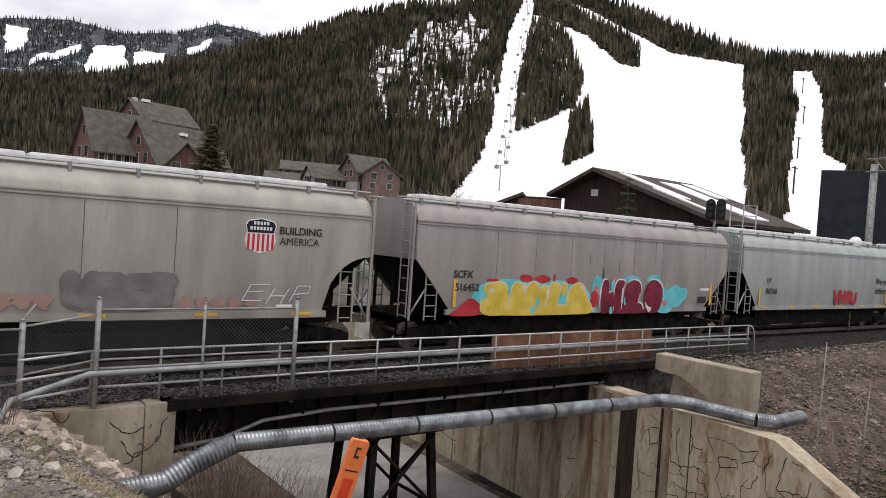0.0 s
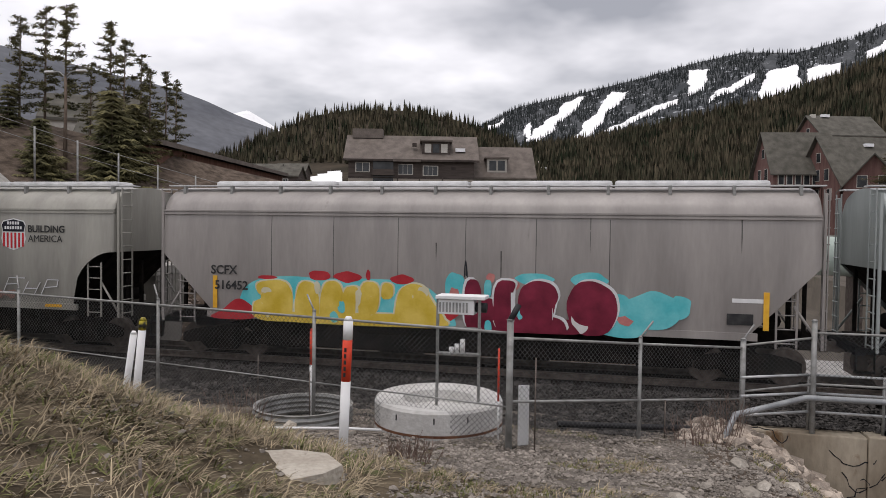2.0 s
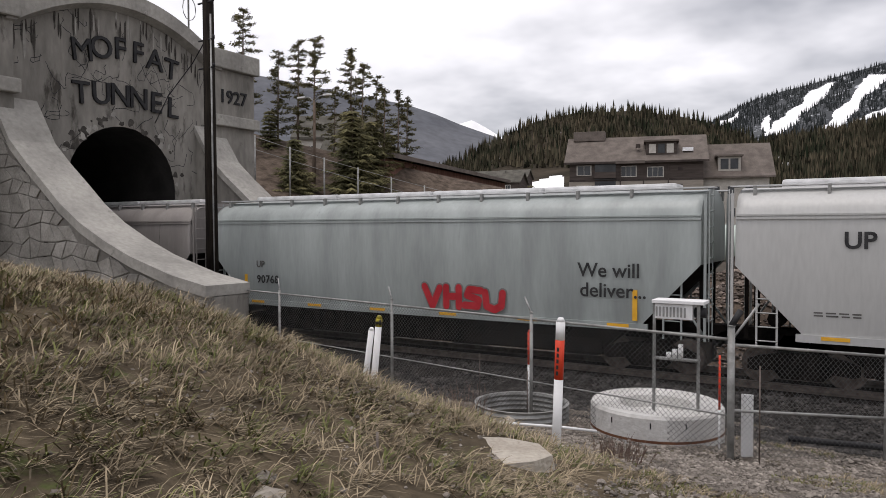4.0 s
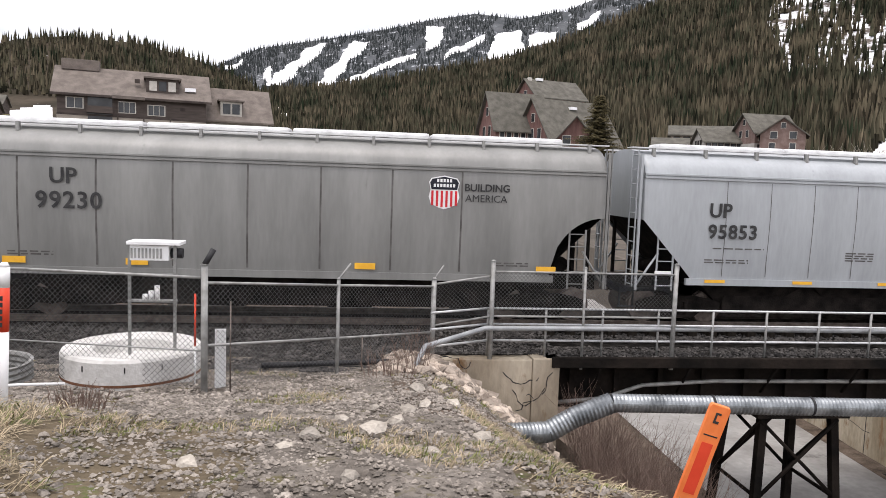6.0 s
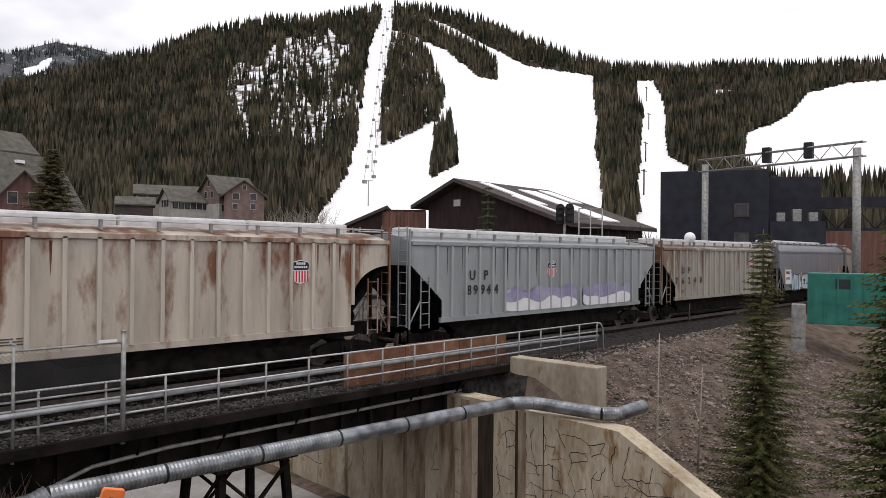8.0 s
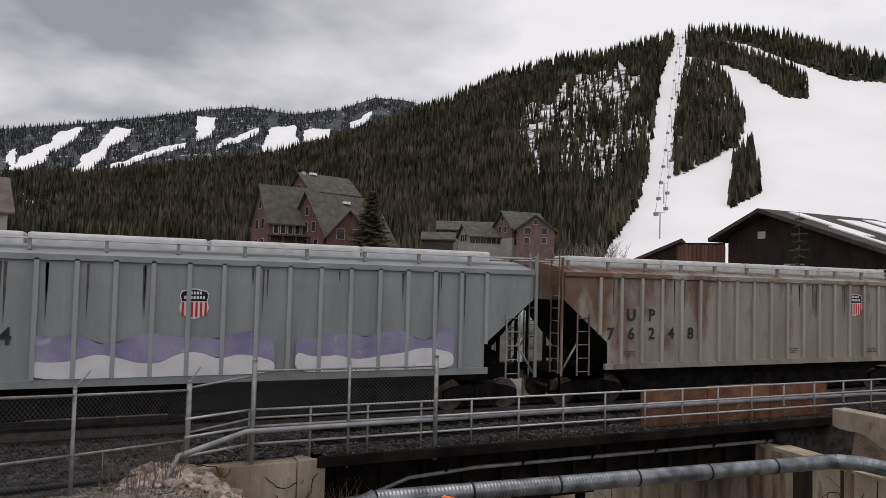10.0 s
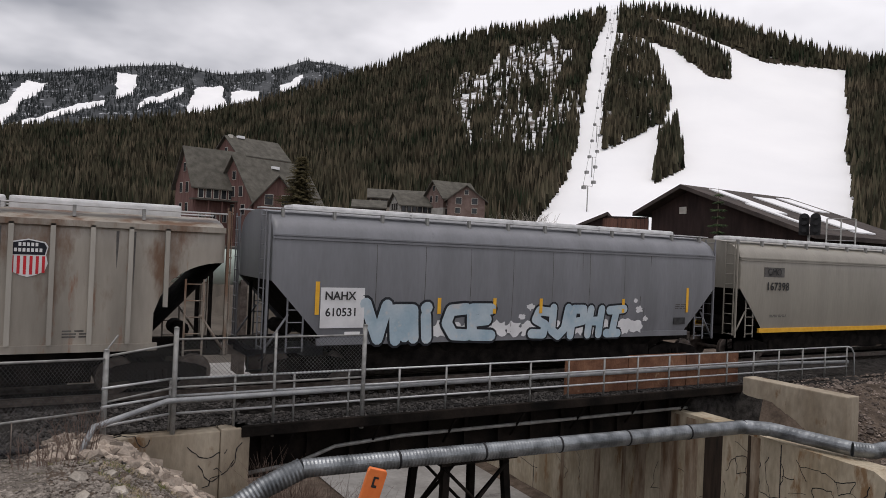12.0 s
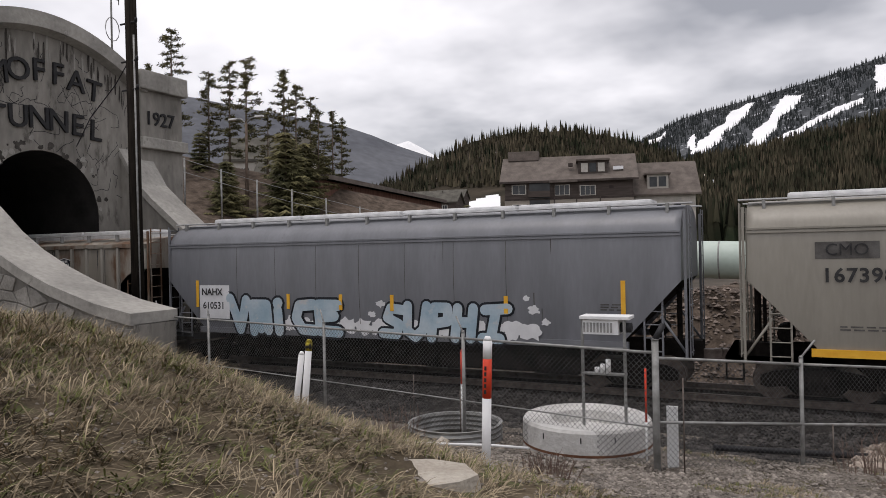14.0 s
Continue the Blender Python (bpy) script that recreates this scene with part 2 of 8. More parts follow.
def bevelled(bm, width=0.01):
    bmesh.ops.bevel(bm, geom=list(bm.edges), offset=width, segments=2, affect="EDGES", profile=0.6)
    return bm


def rod(bm, a, b, r, sides=8, r2=None, cap=True, mat=0):
    """A round bar from a to b."""
    a, b = Vector(a), Vector(b)
    q = (b - a).to_track_quat("Z", "Y")
    r2 = r if r2 is None else r2
    ra = [bm.verts.new(a + q @ Vector((r * math.cos(2 * math.pi * i / sides), r * math.sin(2 * math.pi * i / sides), 0))) for i in range(sides)]
    rb = [bm.verts.new(b + q @ Vector((r2 * math.cos(2 * math.pi * i / sides), r2 * math.sin(2 * math.pi * i / sides), 0))) for i in range(sides)]
    for i in range(sides):
        f = bm.faces.new((ra[i], ra[(i + 1) % sides], rb[(i + 1) % sides], rb[i]))
        f.smooth, f.material_index = True, mat
    if cap:
        bm.faces.new(ra[::-1]).material_index = mat
        bm.faces.new(rb).material_index = mat


def rods(*bars, sides=8):
    bm = bmesh.new()
    for a, b, r in bars:
        rod(bm, a, b, r, sides)
    return bm


def tube(bm, pts, r, sides=12, wave=0.0, step=0.0):
    """A round pipe along a line of points, rounded where it bends; wave and step corrugate it."""
    pts = [Vector(p) for p in pts]
    rings, run = [], 0.0
    dense = []
    for a, b in zip(pts, pts[1:]):
        k = max(1, int((b - a).length / step)) if step else 1
        dense += [a.lerp(b, i / k) for i in range(k)]
    dense.append(pts[-1])
    for i, p in enumerate(dense):
        d = (dense[min(i + 1, len(dense) - 1)] - dense[max(i - 1, 0)]).normalized()
        q = d.to_track_quat("Z", "Y")
        rr = r * (1 + (wave if i % 2 else -wave))
        rings.append([bm.verts.new(p + q @ Vector((rr * math.cos(2 * math.pi * j / sides), rr * math.sin(2 * math.pi * j / sides), 0))) for j in range(sides)])
    for ra, rb in zip(rings, rings[1:]):
        for j in range(sides):
            bm.faces.new((ra[j], ra[(j + 1) % sides], rb[(j + 1) % sides], rb[j])).smooth = not wave
    bm.faces.new(rings[0][::-1])
    bm.faces.new(rings[-1])


def prism(bm, outline, y0, y1, mat=0):
    """An outline in x and z, drawn out from y0 to y1."""
    a = [bm.verts.new((x, y0, z)) for x, z in outline]
    b = [bm.verts.new((x, y1, z)) for x, z in outline]
    k = len(outline)
    bm.faces.new(a).material_index = mat
    bm.faces.new(b[::-1]).material_index = mat
    for i in range(k):
        bm.faces.new((a[i], b[i], b[(i + 1) % k], a[(i + 1) % k])).material_index = mat


def raw_mesh(name, verts, faces, material, parent=None, label="", category="", kind="", mats=None, smooth=False):
    me = bpy.data.meshes.new(name)
    me.from_pydata(verts, [], faces)
    for m in material if isinstance(material, (list, tuple)) else [material]:
        me.materials.append(m)
    if mats is not None:
        me.polygons.foreach_set("material_index", mats)
    if smooth:
        me.polygons.foreach_set("use_smooth", [True] * len(me.polygons))
    ob = new(name, me)
    ob.parent = parent
    return tagged(ob, label, category, kind=kind)


def lettering(name, text, size, material, parent, m, depth=0.004, spacing=1.0, label="", bold=0.0):
    """Words as a thin mesh in the built-in font; m takes the letters' plane (x along the line, y up) to the parent's space."""
    cu = bpy.data.curves.new(name, "FONT")
    cu.body, cu.size, cu.extrude, cu.space_character, cu.offset = text, size, depth, spacing, 0.0 if "M" in text else bold
    cu.align_x, cu.align_y, cu.resolution_u = "CENTER", "CENTER", 3
    tmp = bpy.data.objects.new(name, cu)
    scene.collection.objects.link(tmp)
    me = bpy.data.meshes.new_from_object(tmp.evaluated_get(bpy.context.evaluated_depsgraph_get()))
    bpy.data.objects.remove(tmp)
    me.materials.clear()
    me.materials.append(material)
    ob = new(name, me)
    ob.parent = parent
    ob.matrix_basis = m
    return tagged(ob, label)


def smooth01(a, b, v):
    u = min(1.0, max(0.0, (v - a) / (b - a)))
    return u * u * (3 - 2 * u)


def lerp_table(table, v):
    """Straight lines between the rows (v, value) of a table in rising order."""
    if v <= table[0][0]:
        return table[0][1]
    for (a, p), (b, q) in zip(table, table[1:]):
        if v <= b:
            return p + (q - p) * (v - a) / (b - a)
    return table[-1][1]


def inside(poly, x, y):
    hit = False
    for (x0, y0), (x1, y1) in zip(poly, poly[1:] + poly[:1]):
        if (y0 > y) != (y1 > y) and x < (x1 - x0) * (y - y0) / (y1 - y0) + x0:
            hit = not hit
    return hit
# ---- ground ----
ROAD_Z = -6.2
TRACK_Y = 19.2
BASE = [(-30, 2.6), (-6, 2.2), (0, 2.0), (2, 1.88), (8.5, 0.72), (11.8, 0.02), (13.2, -0.15), (15.5, -0.5), (16.9, -0.42), (17.7, -0.2), (20.7, -0.2), (22, -0.8), (26, -1.6), (40, -2.2), (200, -3), (4000, -3)]


def wall_x(y):
    return 19.3 + 0.06 * (y - 20)


def ground_z(x, y):
    """Height of the ground: bank, grass hill, railway bed, road cut and the slope beyond it."""
    z = lerp_table(BASE, y)
    z += 1.6 * smooth01(1.0, 9.0, -x) * (1 - smooth01(6.0, 10.0, y)) + 0.5 * smooth01(7.5, 16, -x) * (1 - smooth01(9, 15, y))
    if y > 24:
        z += 9 * smooth01(14, 60, -x) * smooth01(24, 44, y)
    if 22 < y < 34:
        z += (3.6 + 0.7 * noise.noise(Vector((x * 0.5, y * 0.5, 4)))) * smooth01(22.5, 27, y) * (1 - smooth01(28.5, 32, y)) * smooth01(-2, 1.5, -x) * (1 - smooth01(16, 22, -x))
    if x > 1.0:
        if y < 200:
            edge = 2.1 - 0.7 * smooth01(4, 7.5, y) + 0.35 * smooth01(11.5, 14.5, y)
            if 16.42 < y < 22.0 and x < 5.0:
                return z
            fall = max(0.0, x - edge)
            left = max(ROAD_Z, z - 0.8 * fall * fall / (fall + 0.5) if fall else z)
            if x < wall_x(y) + 0.3:
                return left if not 16.42 < y < 22.0 else ROAD_Z
            right = z if y > 16 else -0.55 - (0.62 - 0.25 * smooth01(22, 28, x)) * max(0, 14.9 - y)
            if y <= 16:
                right = min(right, z + 0.2) + 0.25 * smooth01(24, 50, x)
            if y < 16.2 and x < 21.6:
                right = min(right, -1.75)
            return max(right, ROAD_Z)
    return z


def spaced(lo, hi, fine, far):
    out, v, s = [], lo, fine
    line = list(np.arange(lo, hi + 1e-6, fine))
    while v > -far:
        s *= 1.35
        v -= s
        out.insert(0, v)
    v, s = hi, fine
    tail = []
    while v < far:
        s *= 1.35
        v += s
        tail.append(v)
    return out + line + tail


def build_ground():
    xs, ys = spaced(-15, 27, 0.3, 4000), spaced(-8.04, 23, 0.28, 4000)
    rng = random.Random(3)
    verts, faces, mats = [], [], []
    for y in ys:
        for x in xs:
            near = abs(x) < 60 and abs(y) < 60
            rough = 0.07 * noise.noise(Vector((x * 0.9, y * 0.9, 0))) + 0.05 * noise.noise(Vector((x * 2.7, y * 2.7, 3))) if near and not (5 < x < 19.6) else 0
            if 17.3 < y < 21:
                rough *= 0.3
            verts.append((x, y, ground_z(x, y) + rough))
    k = len(xs)
    for j in range(len(ys) - 1):
        for i in range(k - 1):
            faces.append((j * k + i, j * k + i + 1, (j + 1) * k + i + 1, (j + 1) * k + i))
            x, y = (xs[i] + xs[i + 1]) / 2, (ys[j] + ys[j + 1]) / 2
            wob = 0.8 * noise.noise(Vector((x * 0.5, y * 0.5, 9)))
            if 16.0 < y < 23 and x < 5 or 15.2 < y < 23 and x > 19:
                m = 2
            elif x + wob * 0.6 > 1.9 - 1.0 * smooth01(7, 11, y) and y < 23 and abs(x) < 80:
                m = 3
            elif y >= 23:
                m = 4 if y > 36 or x < -20 else 3
            elif x + wob < -3.2 and y < 11.5 or x + wob < -1.0 and y < 8.2 + wob or (x > 1.5 and wob > 0.1):
                m = 1
            else:
                m = 0
            mats.append(m)
    raw_mesh("ground", verts, faces, [M_GRAVEL, M_GRASSY, M_BALLAST, M_DIRT, M_VALLEY], kind="structure", mats=mats, smooth=True,
             label="gravel and dry grass bank falling to the railway bed and road cut", category="ground")
    # the road through the cut
    bm = bmesh.new()
    ys2 = [-30 + 5 * i for i in range(19)]
    rows = [[bm.verts.new((x, y, ROAD_Z + 0.05)) for x in (11.7, 13.5, 15.2, 17.0, wall_x(y) - 0.9)] for y in ys2]
    for a, b in zip(rows, rows[1:]):
        for i in range(4):
            bm.faces.new((a[i], a[i + 1], b[i + 1], b[i]))
    tagged(part("road", bm, M_ROAD), "worn pale asphalt road running under the railway bridge", "road", kind="structure")


build_ground()


# ---- hills ----
def hill(name, label, az0, az1, naz, ridge, foot, r0, r1, ns, pick, mats, bulge=0.0, seed=0):
    """A hillside that climbs from r0 to r1 metres, its foot and ridge given as angles over the horizon for each bearing (to the left of ahead)."""
    def at(az, s):
        el = foot(az) + (ridge(az) - foot(az)) * (s ** 0.9)
        r = r0 + (r1 - r0) * s
        r *= 1 + bulge * noise.noise(Vector((az * 0.12, s * 3, seed)))
        a = radians(az)
        return (-math.sin(a) * r, math.cos(a) * r, 3.6 + math.tan(radians(el)) * r), el
    verts, faces, slots = [], [], []
    for i in range(naz + 1):
        az = az0 + (az1 - az0) * i / naz
        for j in range(ns + 1):
            verts.append(at(az, j / ns)[0])
        a, r = radians(az), r1 * 1.25
        verts.append((-math.sin(a) * r, math.cos(a) * r, 3.6 + math.tan(radians(ridge(az) * 0.55)) * r))
    k = ns + 2
    for i in range(naz):
        for j in range(ns + 1):
            faces.append((i * k + j, i * k + j + 1, (i + 1) * k + j + 1, (i + 1) * k + j))
            az, s = az0 + (az1 - az0) * (i + 0.5) / naz, (j + 0.5) / ns
            slots.append(pick(az, at(az, min(s, 1))[1]))
    raw_mesh(name, verts, faces, mats, kind="structure", label=label, category="mountain", mats=slots, smooth=True)
    return at


def conifers(name, label, at, count, az0, az1, keep, height, material, seed, smin=0.0, ring=5, squeeze=0.8):
    """Many small two-tiered conifers on a hillside, joined."""
    rng = random.Random(seed)
    verts, faces = [], []
    made = tries = 0
    while made < count and tries < count * 6:
        tries += 1
        az, s = rng.uniform(az0, az1), smin + (1 - smin) * rng.random() ** squeeze
        p, el = at(az, s)
        if not keep(az, el, rng):
            continue
        h = height * rng.uniform(0.6, 1.3)
        w = h * rng.uniform(0.09, 0.145)
        turn = rng.random() * 6.28
        for z0, z1, k in ((0.05, 0.72, 1.0), (0.42, 1.0, 0.66)):
            base = len(verts)
            for q in range(ring):
                a = turn + q * 6.283 / ring
                rr = w * k * rng.uniform(0.75, 1.2)
                verts.append((p[0] + rr * math.cos(a), p[1] + rr * math.sin(a), p[2] + h * (z0 + rng.uniform(-0.04, 0.04))))
            verts.append((p[0], p[1], p[2] + h * z1))
            faces += [(base + q, base + (q + 1) % ring, base + ring) for q in range(ring)]
        made += 1
    raw_mesh(name, verts, faces, material, label=label, category="forest", kind="stuff")


RIDGE_MAIN = [(-140, 9), (-95, 11.5), (-78.2, 12.6), (-72.4, 13.0), (-68.6, 13.4), (-64.7, 13.4), (-59.9, 13.9), (-57.0, 14.7), (-53.5, 16.0), (-49.5, 17.6), (-45.4, 18.4), (-42.4, 18.7), (-40.2, 18.0), (-36.6, 17.2), (-33.5, 17.0),
              (-28.6, 15.7), (-24.2, 13.7), (-20.7, 12.5), (-17, 11.0), (-12.8, 9.6), (-8.9, 8.6), (-5.1, 7.9), (-1.8, 7.2), (1.8, 6.6), (5.6, 6.1), (9.3, 5.4), (14, 4.2), (20, 3)]
SLOPE = [(-42.15, 19.2), (-41.72, 17.57), (-40.86, 15.56), (-40.44, 12.21), (-40.02, 8.35), (-39.16, 5.74), (-37.0, 2.5), (-36.6, -2), (-59.6, -2), (-59.28, 6.1), (-58.83, 7.69), (-59.01, 9.63),
         (-58.6, 11.6), (-58.5, 13.52), (-53.49, 14.39), (-49.93, 16.07), (-47.47, 17.25), (-44.52, 18.23), (-42.8, 19.2)]
ISLANDS = [[(-42.9, 16.5), (-44.1, 16.73), (-45.8, 14.93), (-46.98, 11.99), (-46.44, 10.34), (-43.7, 8.93), (-42.07, 8.23), (-41.97, 10.9), (-42.47, 15.08)],
           [(-42.8, 18.73), (-44.31, 18.17), (-47.47, 16.65), (-49.93, 15.47), (-50.81, 14.81), (-51.13, 13.3), (-49.53, 13.69), (-47.06, 15.59), (-43.67, 16.83), (-42.81, 16.96)],
           [(-46.23, 9.5), (-47.48, 10.5), (-48.1, 6.91), (-45.9, 5.84)]]
RUNS_RIGHT = [[(-61.6, 13.0), (-62.18, 10.27), (-61.88, 6.49), (-61.7, -2), (-66.4, -2), (-65.6, 6.6), (-64.1, 7.4), (-63.9, 11.0), (-63.0, 13.0)],
              [(-69.3, 6.0), (-69.6, 8.9), (-71.2, 9.3), (-72.4, 10.0), (-73.6, 11.4), (-76, 11.8), (-85, 11.6), (-85, 4.5), (-72, 4.5)],
              [(-67.28, 12.05), (-68.83, 11.95), (-68.64, 11.37), (-67.48, 11.44)]]
ROCKY = [(-30.0, 12.0), (-33.0, 15.2), (-36.5, 16.6), (-39.3, 16.0), (-40.0, 12.0), (-39.2, 9.0), (-37.5, 7.4), (-34.8, 7.8), (-31.8, 7.6)]


VILLAGE_SNOW = [[(6.25, 5.3), (4.83, 4.7), (3.79, 5.0), (3.9, 3.9), (5.9, 3.9)]]


def on_snow(az, el):
    az += 0.1 * noise.noise(Vector((az * 3, el * 3, 7)))
    el += 0.1 * noise.noise(Vector((az * 3, el * 3, 4)))
    if 3 < az < 7 and any(inside(p, az, el) for p in VILLAGE_SNOW):
        return noise.noise(Vector((az * 2, el * 3, 1))) > -0.2
    if inside(SLOPE, az, el):
        return not any(inside(p, az, el) for p in ISLANDS)
    return any(inside(p, az, el) for p in RUNS_RIGHT)


def rocky(az, el):
    return inside(ROCKY, az + 1.6 * noise.noise(Vector((az * 0.4, el * 0.4, 8))), el + 1.2 * noise.noise(Vector((az * 0.5, el * 0.5, 3)))) and noise.noise(Vector((az * 1.1, el * 0.45, 3))) > -0.22


def main_pick(az, el):
    return 1 if on_snow(az, el) else 2 if rocky(az, el) or inside(ISLANDS[0], az, el) else 0


at_main = hill("mountain_near", "forested mountainside with broad white ski runs", 22, -100, 700, lambda az: lerp_table(RIDGE_MAIN, az), lambda az: -0.2, 260, 950, 190, main_pick, [M_FLOOR, M_SNOW, M_ROCKY], 0.03, 1)


def keep_main(az, el, rng):
    if on_snow(az + rng.uniform(-0.12, 0.12), el):
        return False
    if rocky(az, el):
        return rng.random() < 0.2
    return True


conifers("forest_near", "dense dark conifer forest on the mountainside", at_main, 40000, -80, 16, keep_main, 14, M_FOREST, 5)
conifers("forest_ridge", "conifers along the mountain ridge", at_main, 1500, -80, 10, keep_main, 15, M_FOREST, 6, smin=0.97)

LEFT_RIDGE = [(6, 4), (8, 6.9), (10.05, 7.7), (12.55, 8.4), (15.97, 9.0), (20.34, 9.0), (23.45, 8.4), (26.6, 6.9), (29.3, 5.4), (34, 3.5), (40, 2)]
SNOW_BANK = [(25.3, 3.2), (24.4, 3.6), (21.6, 4.3), (21.2, 4.2), (21.2, 1.0), (25.3, 1.0)]
at_left = hill("mountain_low", "rounded forested hill behind the condominiums", 40, 2, 300, lambda az: lerp_table(LEFT_RIDGE, az), lambda az: -0.3, 300, 1100, 60, lambda az, el: 1 if inside(SNOW_BANK, az, el + 0.15 * noise.noise(Vector((az * 2, el, 3)))) else 0, [M_FLOOR, M_SNOW], 0.04, 7)
conifers("forest_low", "conifer forest on the rounded hill", at_left, 5500, 6, 34, lambda az, el, rng: not (20 < az < 27 and el < 4.8), 15, M_FOREST, 8)

FAR_RIDGE = [(-34, 12.5), (-26, 13.2), (-22.6, 13.7), (-20.9, 14.0), (-18.6, 14.1), (-16.0, 13.1), (-12.4, 12.45), (-8.9, 12.75), (-5.5, 12.2), (-2.2, 11.4), (2.5, 10.4), (7.4, 9.4), (10.2, 8.0), (14, 6)]
FAR_RUNS = [[(-5.13, 11.62), (-6.61, 11.81), (-6.24, 10.23), (-5.19, 9.95)], [(0.55, 10.3), (-0.64, 10.53), (0.49, 8.67), (2.01, 7.1), (3.35, 6.87), (1.68, 8.77)],
            [(3.64, 9.79), (2.31, 10.13), (3.96, 8.16), (6.14, 6.64), (7.05, 6.68), (5.46, 8.21)], [(-1.91, 8.86), (-4.36, 9.8), (-4.37, 9.38), (0.45, 7.35), (1.62, 7.13)],
            [(-10.73, 11.37), (-12.47, 11.68), (-12.74, 10.19), (-11.23, 9.47), (-9.92, 9.48)], [(-16.67, 12.08), (-18.43, 12.99), (-18.23, 12.13), (-16.91, 11.66)],
            [(-7.3, 10.3), (-9.86, 11.32), (-9.44, 10.65), (-6.48, 9.27)], [(9.89, 7.95), (8.53, 8.49), (9.2, 7.64), (9.88, 7.57)], [(7.09, 8.05), (6.38, 8.32), (6.51, 6.92), (7.06, 7.19)],
            [(-13.37, 11.29), (-15.35, 11.6), (-14.72, 10.71), (-12.96, 10.33)]]


def far_pick(az, el):
    a = az + 0.35 * noise.noise(Vector((az * 0.9, el * 1.3, 1))) + 0.16 * noise.noise(Vector((az * 3, el * 4, 6)))
    e = el + 0.25 * noise.noise(Vector((az * 0.9, el * 1.3, 5)))
    return 1 if any(inside(p, a, e) for p in FAR_RUNS) else 0


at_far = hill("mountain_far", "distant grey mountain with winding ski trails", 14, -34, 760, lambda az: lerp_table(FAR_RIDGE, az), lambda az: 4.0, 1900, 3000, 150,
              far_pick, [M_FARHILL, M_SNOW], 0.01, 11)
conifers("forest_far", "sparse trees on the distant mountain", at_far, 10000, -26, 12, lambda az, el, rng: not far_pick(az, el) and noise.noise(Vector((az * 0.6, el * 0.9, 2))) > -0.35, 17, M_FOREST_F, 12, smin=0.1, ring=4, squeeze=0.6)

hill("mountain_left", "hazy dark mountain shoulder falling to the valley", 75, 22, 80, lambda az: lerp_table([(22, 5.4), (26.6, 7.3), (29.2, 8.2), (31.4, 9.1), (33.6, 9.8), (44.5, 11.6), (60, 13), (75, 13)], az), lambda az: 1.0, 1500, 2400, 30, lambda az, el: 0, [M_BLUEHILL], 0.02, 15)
hill("mountain_peak", "far snowy peak showing over the valley", 34, 22, 50, lambda az: lerp_table([(22, 5), (26.0, 7.2), (27.3, 8.0), (28.4, 8.6), (29.4, 8.3), (34, 8)], az), lambda az: 3.0, 3300, 3900, 20, lambda az, el: 0, [M_SNOW], 0.02, 16)
# ---- railway: rails and sleepers ----
def build_track():
    tr = thing("railway_track", "dark steel rails on timber sleepers in ballast", "railway track")
    for side, y in (("near", TRACK_Y - 0.7175), ("far", TRACK_Y + 0.7175)):
        bm = bmesh.new()
        prof = [(-0.075, -0.17), (0.075, -0.17), (0.075, -0.155), (0.012, -0.13), (0.012, -0.045), (0.036, -0.035), (0.036, 0.0), (-0.036, 0.0), (-0.036, -0.035), (-0.012, -0.045), (-0.012, -0.13), (-0.075, -0.155)]
        a = [bm.verts.new((-60, y + py, pz)) for py, pz in prof]
        b = [bm.verts.new((160, y + py, pz)) for py, pz in prof]
        for i in range(len(prof)):
            bm.faces.new((a[i], b[i], b[(i + 1) % 12], a[(i + 1) % 12]))
        part("rail", bm, M_RAIL, tr)
    me = None
    for i in range(150):
        x = -36 + i * 0.55
        if me is None:
            o = part("sleeper", bevelled(boxes(((-0.11, TRACK_Y - 1.3, -0.36), (0.11, TRACK_Y + 1.3, -0.175))), 0.012), M_WOODP, tr)
            me = o.data
            o.matrix_basis = pose(x, 0, 0)
        else:
            share("sleeper", me, tr, pose(x, 0, 0))


build_track()


